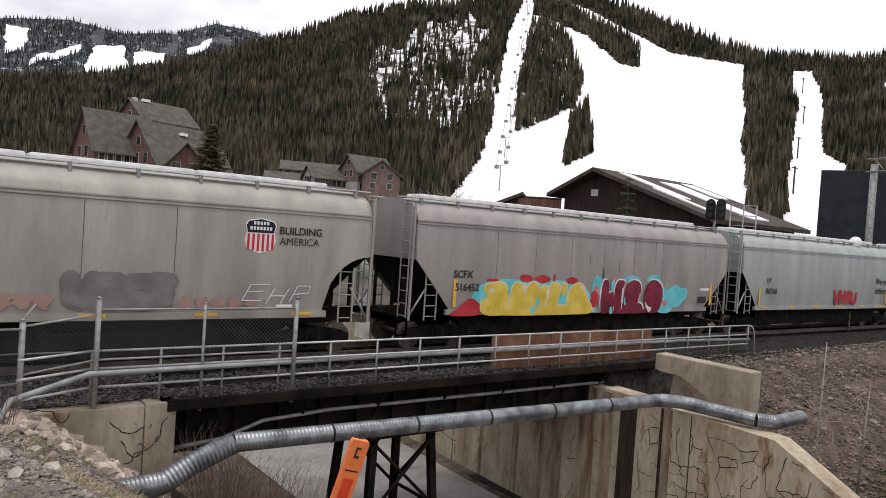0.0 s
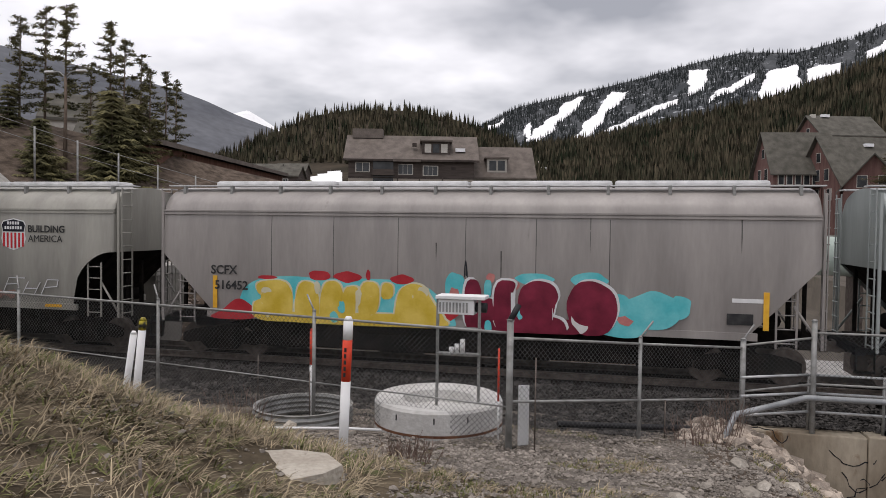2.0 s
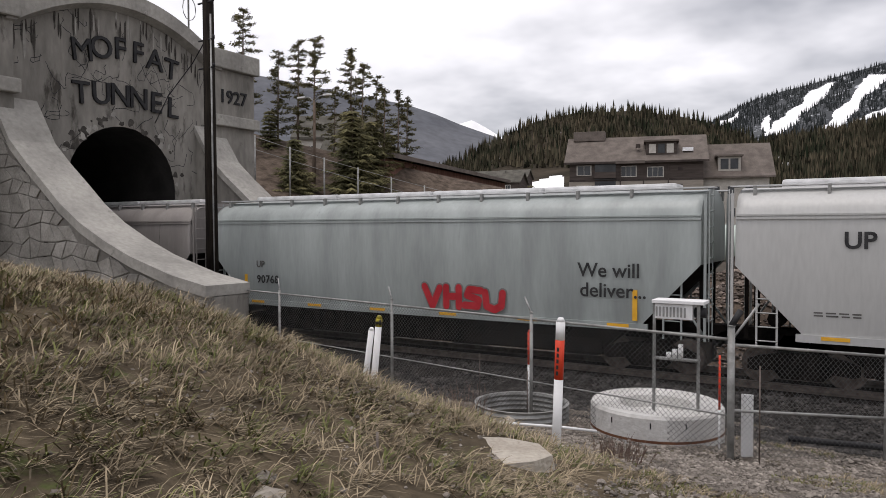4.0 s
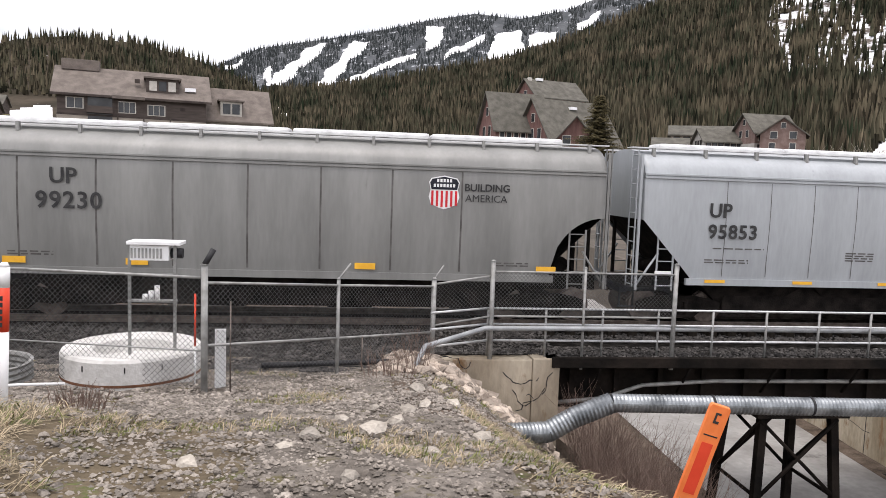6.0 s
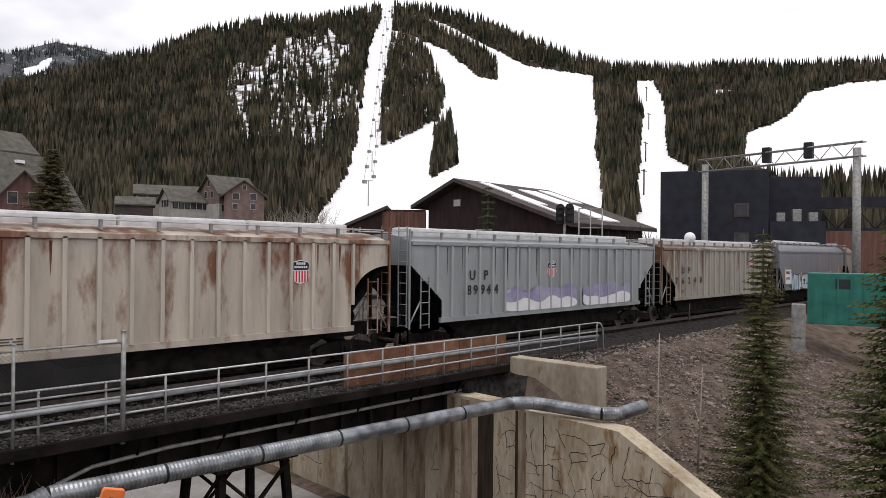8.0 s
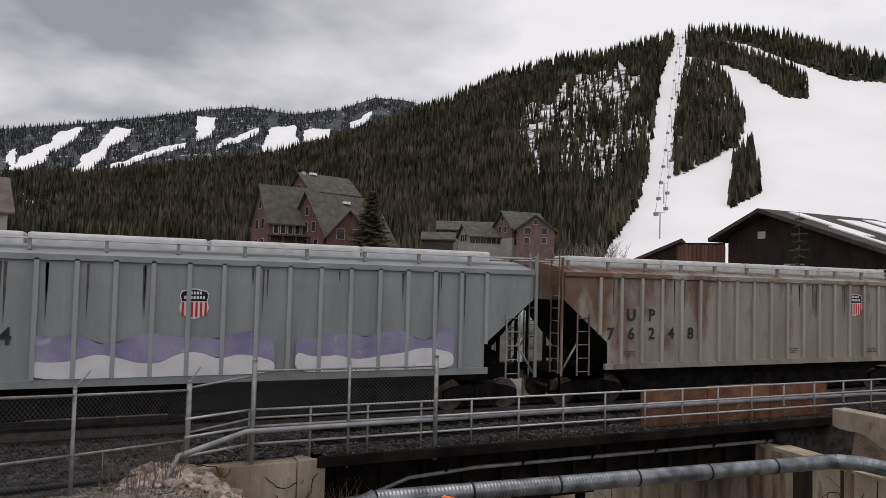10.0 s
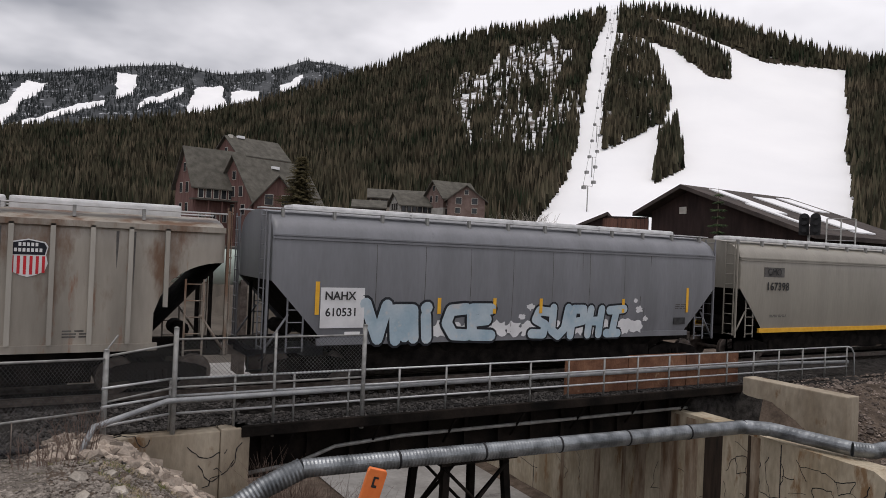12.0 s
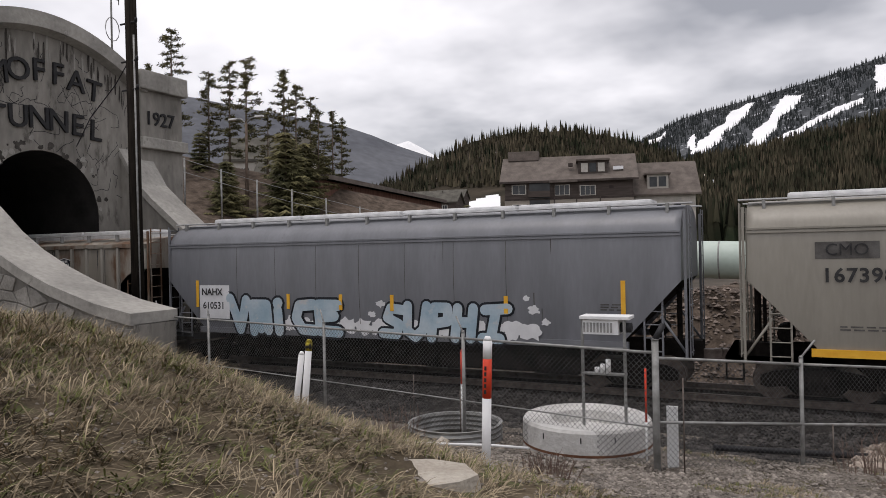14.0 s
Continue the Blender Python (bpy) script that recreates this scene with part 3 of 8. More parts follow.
# ---- bridge ----
def build_bridge():
    br = thing("railway_bridge", "black steel girder railway bridge with pipe handrails over the road", "bridge")
    x0, x1 = 5.0, 24.9
    part("deck", boxes(((x0 - 0.3, 16.15, -0.62), (x1, 22.2, -0.46))), M_BALLAST, br, "ballasted bridge deck")
    part("deck_edge", bevelled(boxes(((x0 - 0.2, 16.02, -0.66), (x1 + 0.1, 16.15, -0.42))), 0.015), M_BLACK, br)
    for y in (16.9, 21.4):
        part("girder_web", boxes(((x0, y - 0.02, -1.75), (x1, y + 0.02, -0.67))), M_BLACK, br)
        for z in (-1.79, -0.67):
            part("girder_flange", boxes(((x0, y - 0.2, z), (x1, y + 0.2, z + 0.04))), M_BLACK, br)
        me = None
        for i in range(18):
            x = x0 + 0.5 + i * 1.12
            if me is None:
                o = part("stiffener", boxes(((-0.015, y - 0.17, -1.75), (0.015, y - 0.02, -0.67)), ((-0.06, y - 0.18, -1.75), (0.06, y - 0.165, -0.67))), M_BLACK, br)
                me = o.data
                o.matrix_basis = pose(x, 0, 0)
            else:
                share("stiffener", me, br, pose(x, 0, 0))
    me = None
    for i in range(9):
        bm = None
        x = x0 + 1.0 + i * 2.2
        if me is None:
            bm = bmesh.new()
            rod(bm, (0, 16.1, -0.66), (0, 16.75, -1.45), 0.035, 6)
            box(bm, (-0.04, 16.1, -0.7), (0.04, 16.8, -0.62))
            o = part("walkway_bracket", bm, M_BLACK, br)
            me = o.data
            o.matrix_basis = pose(x, 0, 0)
        else:
            share("walkway_bracket", me, br, pose(x, 0, 0))
    # conduit slung along the girder
    bm = bmesh.new()
    tube(bm, [(5.05, 16.5, -1.62), (6.2, 16.5, -1.52), (7.2, 16.5, -1.2), (9, 16.5, -1.1), (24.5, 16.5, -1.12)], 0.05, 8)
    part("conduit", bm, M_POST, br, "grey pipe slung along the girder")
    # steel bent under the girder
    for x in (10.6, 12.5):
        for y in (16.9, 18.6):
            part("bent_leg", boxes_leg((x, y), (x + (0.25 if x > 11 else -0.25), y + (0.3 if y > 17 else -0.3))), M_BLACK, br)
    for a, b in (((10.5, 16.8, -2.2), (12.6, 16.7, -4.2)), ((12.6, 16.8, -2.2), (10.5, 16.7, -4.2)), ((10.45, 16.7, -4.2), (12.7, 16.6, -6.1)), ((12.7, 16.7, -4.2), (10.45, 16.6, -6.1)), ((10.5, 18.7, -2.2), (12.6, 18.8, -4.2)), ((12.6, 18.7, -2.2), (10.5, 18.8, -4.2)), ((10.5, 16.7, -4.2), (10.5, 18.8, -4.2)), ((12.6, 16.7, -4.2), (12.6, 18.8, -4.2)), ((10.5, 16.8, -2.2), (10.5, 18.8, -4.2)), ((12.6, 16.8, -2.2), (12.6, 18.8, -4.2))):
        part("brace", rods((a, b, 0.05), sides=6), M_BLACK, br)
    part("cap_beam", bevelled(boxes(((10.3, 16.6, -2.1), (12.8, 19.0, -1.8))), 0.02), M_BLACK, br)


def boxes_leg(top, foot):
    bm = bmesh.new()
    v = []
    for (x, y), z in ((foot, ROAD_Z), (top, -1.9)):
        v.append([bm.verts.new((x + dx, y + dy, z)) for dx, dy in ((-0.1, -0.1), (0.1, -0.1), (0.1, 0.1), (-0.1, 0.1))])
    for i in range(4):
        bm.faces.new((v[0][i], v[0][(i + 1) % 4], v[1][(i + 1) % 4], v[1][i]))
    bm.faces.new(v[1])
    return bm


build_bridge()


def build_handrail():
    hr = thing("bridge_handrail", "grey galvanised pipe handrail along the bridge walkway", "handrail")
    y, zd, zt = 16.3, -0.45, 0.67
    line = [(1.9, 15.6), (3.3, 16.3), (28.0, 16.3)]
    for z in (zt, 0.3, -0.08):
        for a, b in zip(line, line[1:]):
            part("rail", rods(((a[0], a[1], z), (b[0], b[1], z), 0.028 if z < zt else 0.026)), M_GALV, hr)
    x, k = 3.3, 0
    me = None
    while x < 28.1:
        if me is None:
            o = part("stanchion", rods(((0, y, zd), (0, y, zt), 0.03)), M_POST, hr)
            me = o.data
            o.matrix_basis = pose(x, 0, 0)
        else:
            share("stanchion", me, hr, pose(x, 0, 0))
        x += 1.37
    bm = bmesh.new()
    tube(bm, [(28.0, 16.3, zt), (28.25, 16.3, zt - 0.06), (28.45, 16.3, 0.4), (28.5, 16.3, zd)], 0.03, 8)
    part("end_bend", bm, M_GALV, hr)
    # water pipe laid along the rail
    pipe = thing("white_pipe", "long pale pipe laid along the handrail", "pipe")
    bm = bmesh.new()
    tube(bm, [(1.35, 14.5, -0.55), (1.75, 15.2, 0.02), (3.2, 16.05, 0.25), (10, 16.45, 0.2), (24, 16.5, 0.15), (28.4, 16.5, 0.05)], 0.06, 10)
    part("pipe", bm, M_PIPE, pipe)
    # rusty plates leaning behind the rail
    rp = thing("rusty_plate_screen", "rust-brown steel plates fixed behind the handrail", "steel plate")
    for i, (xa, xb) in enumerate(((14.4, 16.9), (16.93, 19.5), (19.53, 22.1))):
        part("plate", bevelled(boxes(((xa, 16.62, -0.42), (xb, 16.66, 0.62 + 0.04 * (i % 2)))), 0.01), M_RUST, rp)


build_handrail()


# ---- abutments, retaining wall, duct ----
def crack(bm, start, heading, length, rng, place, wide=0.02, bend=0.7):
    """A jagged crack as a thin dark ribbon; place(u, v) takes wall co-ordinates to space."""
    u, v = start
    pts = [(u, v)]
    while length > 0:
        heading += rng.uniform(-bend, bend) if rng.random() < 0.8 else rng.choice((-1.2, 1.2))
        s = rng.uniform(0.06, 0.17)
        u, v = u + s * math.cos(heading), v + s * math.sin(heading)
        pts.append((u, v))
        length -= s
    for i, ((a, b), (c, d)) in enumerate(zip(pts, pts[1:])):
        h = math.atan2(d - b, c - a) + math.pi / 2
        w0, w1 = wide * rng.uniform(0.4, 1), wide * rng.uniform(0.3, 0.9)
        q = [place(a - w0 * math.cos(h), b - w0 * math.sin(h)), place(c - w1 * math.cos(h), d - w1 * math.sin(h)), place(c + w1 * math.cos(h), d + w1 * math.sin(h)), place(a + w0 * math.cos(h), b + w0 * math.sin(h))]
        bm.faces.new([bm.verts.new(p) for p in q])


def crack_net(bm, u0, u1, v0, v1, step, keep, rng, place, wide):
    """Map cracking: a broken net of fine jagged lines between jittered knots."""
    nu, nv = int((u1 - u0) / step), int((v1 - v0) / step)
    knot = {(i, k): (u0 + step * (i + rng.uniform(-0.4, 0.4)), v0 + step * (k + rng.uniform(-0.4, 0.4))) for i in range(nu + 1) for k in range(nv + 1)}
    for (i, k), a in knot.items():
        for other in ((i + 1, k), (i, k + 1)):
            if other not in knot or rng.random() > keep:
                continue
            b = knot[other]
            line = [a] + [(a[0] + (b[0] - a[0]) * f + rng.uniform(-0.1, 0.1) * step, a[1] + (b[1] - a[1]) * f + rng.uniform(-0.1, 0.1) * step) for f in (0.25, 0.5, 0.75)] + [b]
            w = wide * rng.uniform(0.5, 1.4)
            for (p, q), (r, t) in zip(line, line[1:]):
                h = math.atan2(t - q, r - p) + math.pi / 2
                dx, dz = w * math.cos(h), w * math.sin(h)
                bm.faces.new([bm.verts.new(place(*m)) for m in ((p - dx, q - dz), (r - dx, t - dz), (r + dx, t + dz), (p + dx, q + dz))])


def build_concrete():
    rng = random.Random(4)
    left = thing("abutment_left", "cracked cream concrete bridge abutment", "abutment", kind="structure")
    part("wall", bevelled(boxes(((2.05, 16.12, -4.0), (4.35, 16.75, -0.5))), 0.02), M_CONC, left)
    part("pier", bevelled(boxes(((4.36, 16.08, -6.4), (5.0, 22.3, -0.46))), 0.03), M_CONC, left)
    bm = bmesh.new()
    for s, h, n in (((2.9, -0.55), -1.3, 1.6), ((3.9, -1.2), -0.5, 1.0), ((4.5, -0.9), -2.0, 0.9), ((4.0, -1.7), 0.6, 0.9), ((4.6, -1.3), 0.4, 0.5)):
        crack(bm, s, h, n, rng, lambda u, v: (u, 16.114 if u < 4.355 else 16.074, v), 0.016)
    part("crack", bm, M_BLACKP, left)
    wall = thing("wall_road", "tall stained and cracked cream concrete retaining wall beside the road", "retaining wall", kind="structure")
    bm = bmesh.new()
    top = [(-3, -6.0), (4.0, -4.3), (10.0, -1.28), (14.6, -1.2), (15.0, -1.2), (45, -1.2)]
    for (ya, za), (yb, zb) in zip(top, top[1:]):
        xa, xb = wall_x(ya), wall_x(yb)
        v = [bm.verts.new(p) for p in ((xa, ya, -6.6), (xb, yb, -6.6), (xb, yb, zb), (xa, ya, za), (xa + 0.75, ya, -6.6), (xb + 0.75, yb, -6.6), (xb + 0.75, yb, zb), (xa + 0.75, ya, za))]
        for q in ((3, 2, 1, 0), (4, 5, 6, 7), (2, 3, 7, 6), (0, 4, 7, 3), (1, 2, 6, 5)):
            bm.faces.new([v[i] for i in q])
    part("wall", bm, M_WALLC, wall)
    bm = bmesh.new()
    def on_wall(u, v):
        return (wall_x(u) - 0.006, u, min(v, -1.35 if u > 10 else -1.35 - 0.5 * (10 - u)))
    crack_net(bm, 8.3, 14.5, -4.6, -1.5, 0.36, 0.55, rng, on_wall, 0.009)
    crack_net(bm, 15.0, 30.0, -5.4, -1.5, 0.8, 0.24, rng, on_wall, 0.009)
    part("crack", bm, M_BLACKP, wall)
    for y, w in ((14.65, 0.65), (13.3, 0.3), (15.6, 0.5), (16.4, 0.75), (17.9, 0.5), (18.9, 0.18), (13.6, 0.12), (20.3, 0.3), (22.5, 0.2)):
        x = wall_x(y)
        part("stain", boxes(((x - 0.012, y, -6.2), (x - 0.004, y + w, -1.3))), M_STAIN if w in (0.65, 0.12) else M_STAINB, wall, "brown water stain")
    for y in (12.6, 16.6, 20.6, 24.6):
        x = wall_x(y)
        part("joint", boxes(((x - 0.01, y, -6.2), (x + 0.01, y + 0.025, -1.3))), M_BLACKP, wall)
    right = thing("abutment_right", "weathered cream concrete abutment block at the bridge end", "abutment", kind="structure")
    bm = bmesh.new()
    prism(bm, [(21.55, -5.0), (22.15, -5.0), (22.15, -0.12), (21.55, -0.12)], 12.4, 16.0)
    part("block", bevelled(bm, 0.04), M_CONC, right)
    part("backwall", bevelled(boxes(((24.3, 16.05, -4.0), (25.0, 22.3, -0.7))), 0.03), M_CONC, right)
    part("seat", boxes(((19.6, 16.1, -6.4), (24.3, 22.2, -2.0))), M_CONC, right)


M_WALLC = surf("stained_wall_concrete", (0.33, 0.27, 0.185), (0.53, 0.465, 0.355), 0.8, 0.9, 0.5, fine=0.5, spot=(0.26, 0.165, 0.09), spot_at=0.56, stretch=(1, 1.2, 0.4))
M_STAIN = surf("dark_water_stain", (0.018, 0.014, 0.011), (0.055, 0.037, 0.026), 2.0, 0.9, fine=0.4, stretch=(1, 4, 0.4))
M_STAINB = surf("brown_water_stain", (0.16, 0.1, 0.06), (0.4, 0.33, 0.25), 1.2, 0.9, fine=0.5, stretch=(1, 3, 0.5))
build_concrete()


def build_duct():
    du = thing("corrugated_duct", "shiny corrugated zinc duct spanning the road cut", "duct")
    spine = [(3.2, 13.75, -1.4), (4.15, 13.9, -1.42), (4.68, 13.9, -1.12), (5.45, 13.9, -0.82), (18.1, 13.3, -0.9), (18.7, 12.9, -0.92), (19.3, 10.9, -1.02), (19.65, 10.55, -1.03), (20.9, 10.45, -0.98)]
    ends = [0, 3, 4, 6, 8]
    bm = bmesh.new()
    tube(bm, spine[0:4], 0.212, 30, wave=0.028, step=0.04)
    part("elbow", bm, M_DUCT, du)
    a, b = Vector(spine[3]), Vector(spine[4])
    n = 6
    for i in range(n):
        bm = bmesh.new()
        p, q = a.lerp(b, i / n), a.lerp(b, (i + 1) / n)
        tube(bm, [p, q], 0.187, 30, wave=0.022 if i < 3 else 0.008, step=0.04)
        part("section", bm, M_DUCT, du)
        bm = bmesh.new()
        d = (q - p).normalized()
        rod(bm, q - d * 0.022, q + d * 0.022, 0.202, 14)
        part("collar", bm, M_BLACKP, du)
    bm = bmesh.new()
    tube(bm, spine[4:7], 0.195, 30, wave=0.01, step=0.08)
    part("section", bm, M_DUCT, du)
    bm = bmesh.new()
    tube(bm, spine[6:9], 0.195, 30, wave=0.014, step=0.035)
    part("elbow", bm, M_DUCT, du)


build_duct()
# ---- fence ----
def chain_link(a, b, z0a, z0b, h0, h1, parent):
    """Diagonal wires of a chain-link span between two posts."""
    (xa, ya), (xb, yb) = a, b
    L = math.hypot(xb - xa, yb - ya)
    verts, faces = [], []
    pitch, w = 0.095, 0.0048
    H = h1 - h0

    def at(u, v):
        k = u / L
        return (xa + (xb - xa) * k, ya + (yb - ya) * k, z0a + (z0b - z0a) * k + h0 + v)
    for sgn in (1, -1):
        s = -H if sgn > 0 else 0.0
        while s < (L if sgn > 0 else L + H):
            u0, v0, u1, v1 = s, 0.0, s + sgn * H, H
            if sgn > 0:
                if u0 < 0:
                    v0, u0 = -u0, 0.0
                if u1 > L:
                    v1, u1 = v1 - (u1 - L), L
            else:
                if u0 > L:
                    v0, u0 = u0 - L, L
                if u1 < 0:
                    v1, u1 = v1 + u1, 0.0
            if v1 - v0 > 0.02:
                n = len(verts)
                verts += [at(u0 - w, v0), at(u0 + w, v0), at(u1 + w, v1), at(u1 - w, v1)]
                faces.append((n, n + 1, n + 2, n + 3))
            s += pitch
    raw_mesh("chain_link", verts, faces, M_WIRE, parent, kind="stuff")


M_WIRE = surf("fence_wire", (0.08, 0.08, 0.08), (0.14, 0.14, 0.14), 5, 0.6, metal=0.2)


def build_fence():
    fe = thing("chain_link_fence", "grey chain-link fence with angled barbed-wire arms along the railway", "fence")
    posts = [(x, y, min(0.5, ground_z(x, y))) for x, y in ((-16.6, 15.2), (-14.12, 14.64), (-9.75, 13.67), (-5.92, 12.83))] + [(-2.18, 12.0, -0.05), (-0.08, 14.0, -0.35), (1.98, 15.9, -0.62), (3.36, 16.22, -0.45), (5.55, 16.24, -0.45), (7.77, 16.26, -0.45)]
    tall = [1.98 - p[2] for p in posts[:4]] + [2.12, 1.95, 2.0, 2.22, 2.1, 2.22]
    for i, ((x, y, z), h) in enumerate(zip(posts, tall)):
        r = 0.055 if i in (4, 6, 7, 9) else 0.034
        bm = bmesh.new()
        rod(bm, (x, y, z - 0.3), (x, y, z + h), r, 10)
        rod(bm, (x, y, z + h), (x, y, z + h + 0.03), r * 1.25, 10, r * 0.5)
        part("post", bm, M_POST, fe)
        if i < 7 and i != 4:
            part("barb_arm", rods(((x, y, z + h), (x + 0.22 * (1 if i > 4 else -1), y + 0.18, z + h + 0.28), 0.018), sides=6), M_POST, fe)
        if i == 4:
            part("barb_arm", rods(((x, y, z + h), (x + 0.12, y + 0.1, z + h + 0.24), 0.05), sides=8), M_BLACKP, fe)
    for i in range(len(posts) - 1):
        (xa, ya, za), (xb, yb, zb) = posts[i], posts[i + 1]
        if i < 4:
            za = zb = 0.0
        ha = 1.86 if i < 4 else min(tall[i], tall[i + 1]) - 0.12
        part("top_rail", rods(((xa, ya, za + ha), (xb, yb, zb + ha), 0.024)), M_POST, fe)
        if i >= 4:
            lo = 0.8 if i < 6 else 0.95
            part("middle_rail", rods(((xa, ya, za + lo), (xb, yb, zb + lo), 0.024)), M_POST, fe)
        else:
            part("middle_rail", rods(((xa, ya, 0.66), (xb, yb, 0.66), 0.014)), M_POST, fe)
        chain_link((xa, ya), (xb, yb), za, zb, 0.05 if i < 6 else 0.95, ha, fe)
    part("sign_plate", bevelled(boxes(((7.2, 16.2, 1.55), (7.6, 16.215, 1.62))), 0.004), M_WHITE, fe, "small white plate")
    for x, y, z, h in ((-1.75, 11.9, 0.0, 1.5), (-4.6, 7.2, 1.1, 0.55), (0.4, 14.4, -0.4, 0.8), (-7.6, 13.9, -0.1, 1.0), (-5.9, 12.6, 0.0, 0.9), (-3.6, 4.6, 1.5, 0.5)):
        st = thing("steel_stake", "thin dark steel stake standing in the gravel", "stake", group="stakes")
        part("stake", rods(((x, y, z - 0.2), (x, y, z + h), 0.012), sides=6), M_RAIL, st)


build_fence()


# ---- concrete ring, instrument stand, markers ----
def build_site():
    rg = thing("manhole_ring", "pale round concrete manhole ring with a rust line", "manhole")
    bm = bmesh.new()
    cx, cy, r, n = -3.66, 13.3, 1.17, 40
    prof = [(r, -0.25), (r, 0.40), (r - 0.03, 0.45), (0.72, 0.45), (0.66, 0.42), (0.62, 0.2), (0.0, 0.18)]
    rings = []
    for a in range(n):
        c, s = math.cos(a * 6.2832 / n), math.sin(a * 6.2832 / n)
        rings.append([bm.verts.new((cx + q * c, cy + q * s, z)) for q, z in prof[:-1]])
    mid = bm.verts.new((cx, cy, 0.18))
    for a in range(n):
        p, q = rings[a], rings[(a + 1) % n]
        for i in range(len(p) - 1):
            bm.faces.new((p[i], q[i], q[i + 1], p[i + 1]))
        bm.faces.new((p[-1], q[-1], mid))
    part("ring", bm, M_CONC_W, rg)
    bm = bmesh.new()
    for a in range(n):
        a0, a1 = a * 6.2832 / n, (a + 1) * 6.2832 / n
        bm.faces.new([bm.verts.new((cx + (r + 0.006) * math.cos(t), cy + (r + 0.006) * math.sin(t), z)) for t, z in ((a0, 0.0), (a1, 0.0), (a1, 0.045), (a0, 0.045))])
    part("rust_line", bm, M_RUST, rg)
    for a in (-2.0, -1.4, -0.9):
        x, y = cx + (r + 0.004) * math.cos(a), cy + (r + 0.004) * math.sin(a)
        part("lifting_slot", boxes(((x - 0.01, y - 0.004, 0.24), (x + 0.01, y + 0.004, 0.34))), M_BLACKP, rg)

    ins = thing("instrument_stand", "white louvred box on two slotted steel uprights", "instrument")
    y = 12.9
    for x in (-3.6, -2.85):
        part("upright", boxes(((x - 0.025, y - 0.015, 0.2), (x + 0.025, y + 0.015, 2.29))), M_POST, ins)
    for z in (1.3, 1.75):
        part("shelf", boxes(((-3.62, y - 0.05, z), (-2.83, y + 0.12, z + 0.03))), M_POST, ins)
    bx = part("box", bevelled(boxes(((-3.58, y - 0.06, 2.02), (-2.94, y + 0.28, 2.28))), 0.01), M_WHITE, ins)
    for i in range(9):
        part("louvre", boxes(((-3.56 + 0.06 * i, y - 0.075, 2.06), (-3.53 + 0.06 * i, y - 0.06, 2.23))), M_POST, bx)
    part("cover", bevelled(boxes(((-3.62, y - 0.12, 2.29), (-2.74, y + 0.34, 2.35))), 0.01), M_WHITE, ins)
    part("motor", rods(((-2.93, y + 0.1, 2.14), (-2.74, y + 0.1, 2.14), 0.09), sides=10), M_BLACKP, ins)
    for x, h in ((-3.25, 0.16), (-3.15, 0.25), (-3.35, 0.1)):
        bt = thing("small_container", "small white container on the stand's shelf", "container", group="containers on the shelf")
        part("body", rods(((x, y + 0.02, 1.33), (x, y + 0.02, 1.33 + h), 0.045), sides=10), M_WHITE, bt)

    cv = thing("culvert_riser", "grey corrugated steel culvert riser set in gravel", "culvert")
    bm = bmesh.new()
    prof = [(0.9 + 0.03 * (i % 2), -0.25 + 0.05 * i) for i in range(10)] + [(0.86, 0.2)] + [(0.84 + 0.03 * (i % 2), 0.15 - 0.05 * i) for i in range(8)]
    rings = [[bm.verts.new((-6.2 + q * math.cos(a * 0.2094), 13.0 + q * math.sin(a * 0.2094), z)) for q, z in prof] for a in range(30)]
    for a in range(30):
        p, q = rings[a], rings[(a + 1) % 30]
        for i in range(len(p) - 1):
            bm.faces.new((p[i], q[i], q[i + 1], p[i + 1]))
    part("riser", bm, M_POST, cv)

    def marker(label, x, y, z, h, bands, lean=0.0, r=0.055, group="marker posts"):
        ob = thing("marker_post", label, "marker post", pose(x, y, z, 0, lean, 0), group)
        for name, a, b, m in bands:
            bm = bmesh.new()
            rod(bm, (0, 0, a), (0, 0, b), r, 14)
            if b == h:
                rod(bm, (0, 0, b), (0, 0, b + 0.05), r, 14, r * 0.55)
            part(name, bm, m, ob)
        return ob
    m = marker("white round marker post with a red-orange band", -3.72, 8.6, 0.72, 1.7, [("post", -0.2, 0.97, M_WHITE), ("band", 0.97, 1.47, M_RED), ("cap", 1.47, 1.7, M_WHITE)], 2.0, 0.058)
    bm = bmesh.new()
    for i in range(5):
        box(bm, (-0.014, -0.064, 1.03 + 0.075 * i), (0.014, -0.058, 1.08 + 0.075 * i))
    part("stencil", bm, P_INK, m)
    marker("slim white marker post with a red top", -6.25, 13.5, -0.1, 1.6, [("post", -0.2, 0.95, M_WHITE), ("top", 0.95, 1.6, M_RED)], 0, 0.045)
    marker("leaning white marker post with a yellow and black tip", -8.06, 10.6, 0.45, 1.55, [("post", -0.4, 1.4, M_WHITE), ("tip", 1.4, 1.55, P_TIP)], 6, 0.06)
    marker("leaning white marker post", -8.42, 10.8, 0.45, 1.3, [("post", -0.4, 1.3, M_WHITE)], 9, 0.055)
    marker("thin red marker rod behind the fence", -2.45, 12.6, 0.0, 1.8, [("post", -0.2, 0.6, M_WHITE), ("top", 0.6, 1.5, M_RED)], 0, 0.018)
    sb = thing("white_board_post", "short flat white marker board beside the fence post", "marker post")
    part("board", bevelled(boxes(((-2.08, 12.35, -0.2), (-1.9, 12.39, 0.95))), 0.008), M_WHITE, sb)

    om = thing("orange_marker", "orange fibreglass marker post leaning out over the bank", "marker post", pose(2.6, 5.12, 0.79, 4, 15, -12))
    bm = bmesh.new()
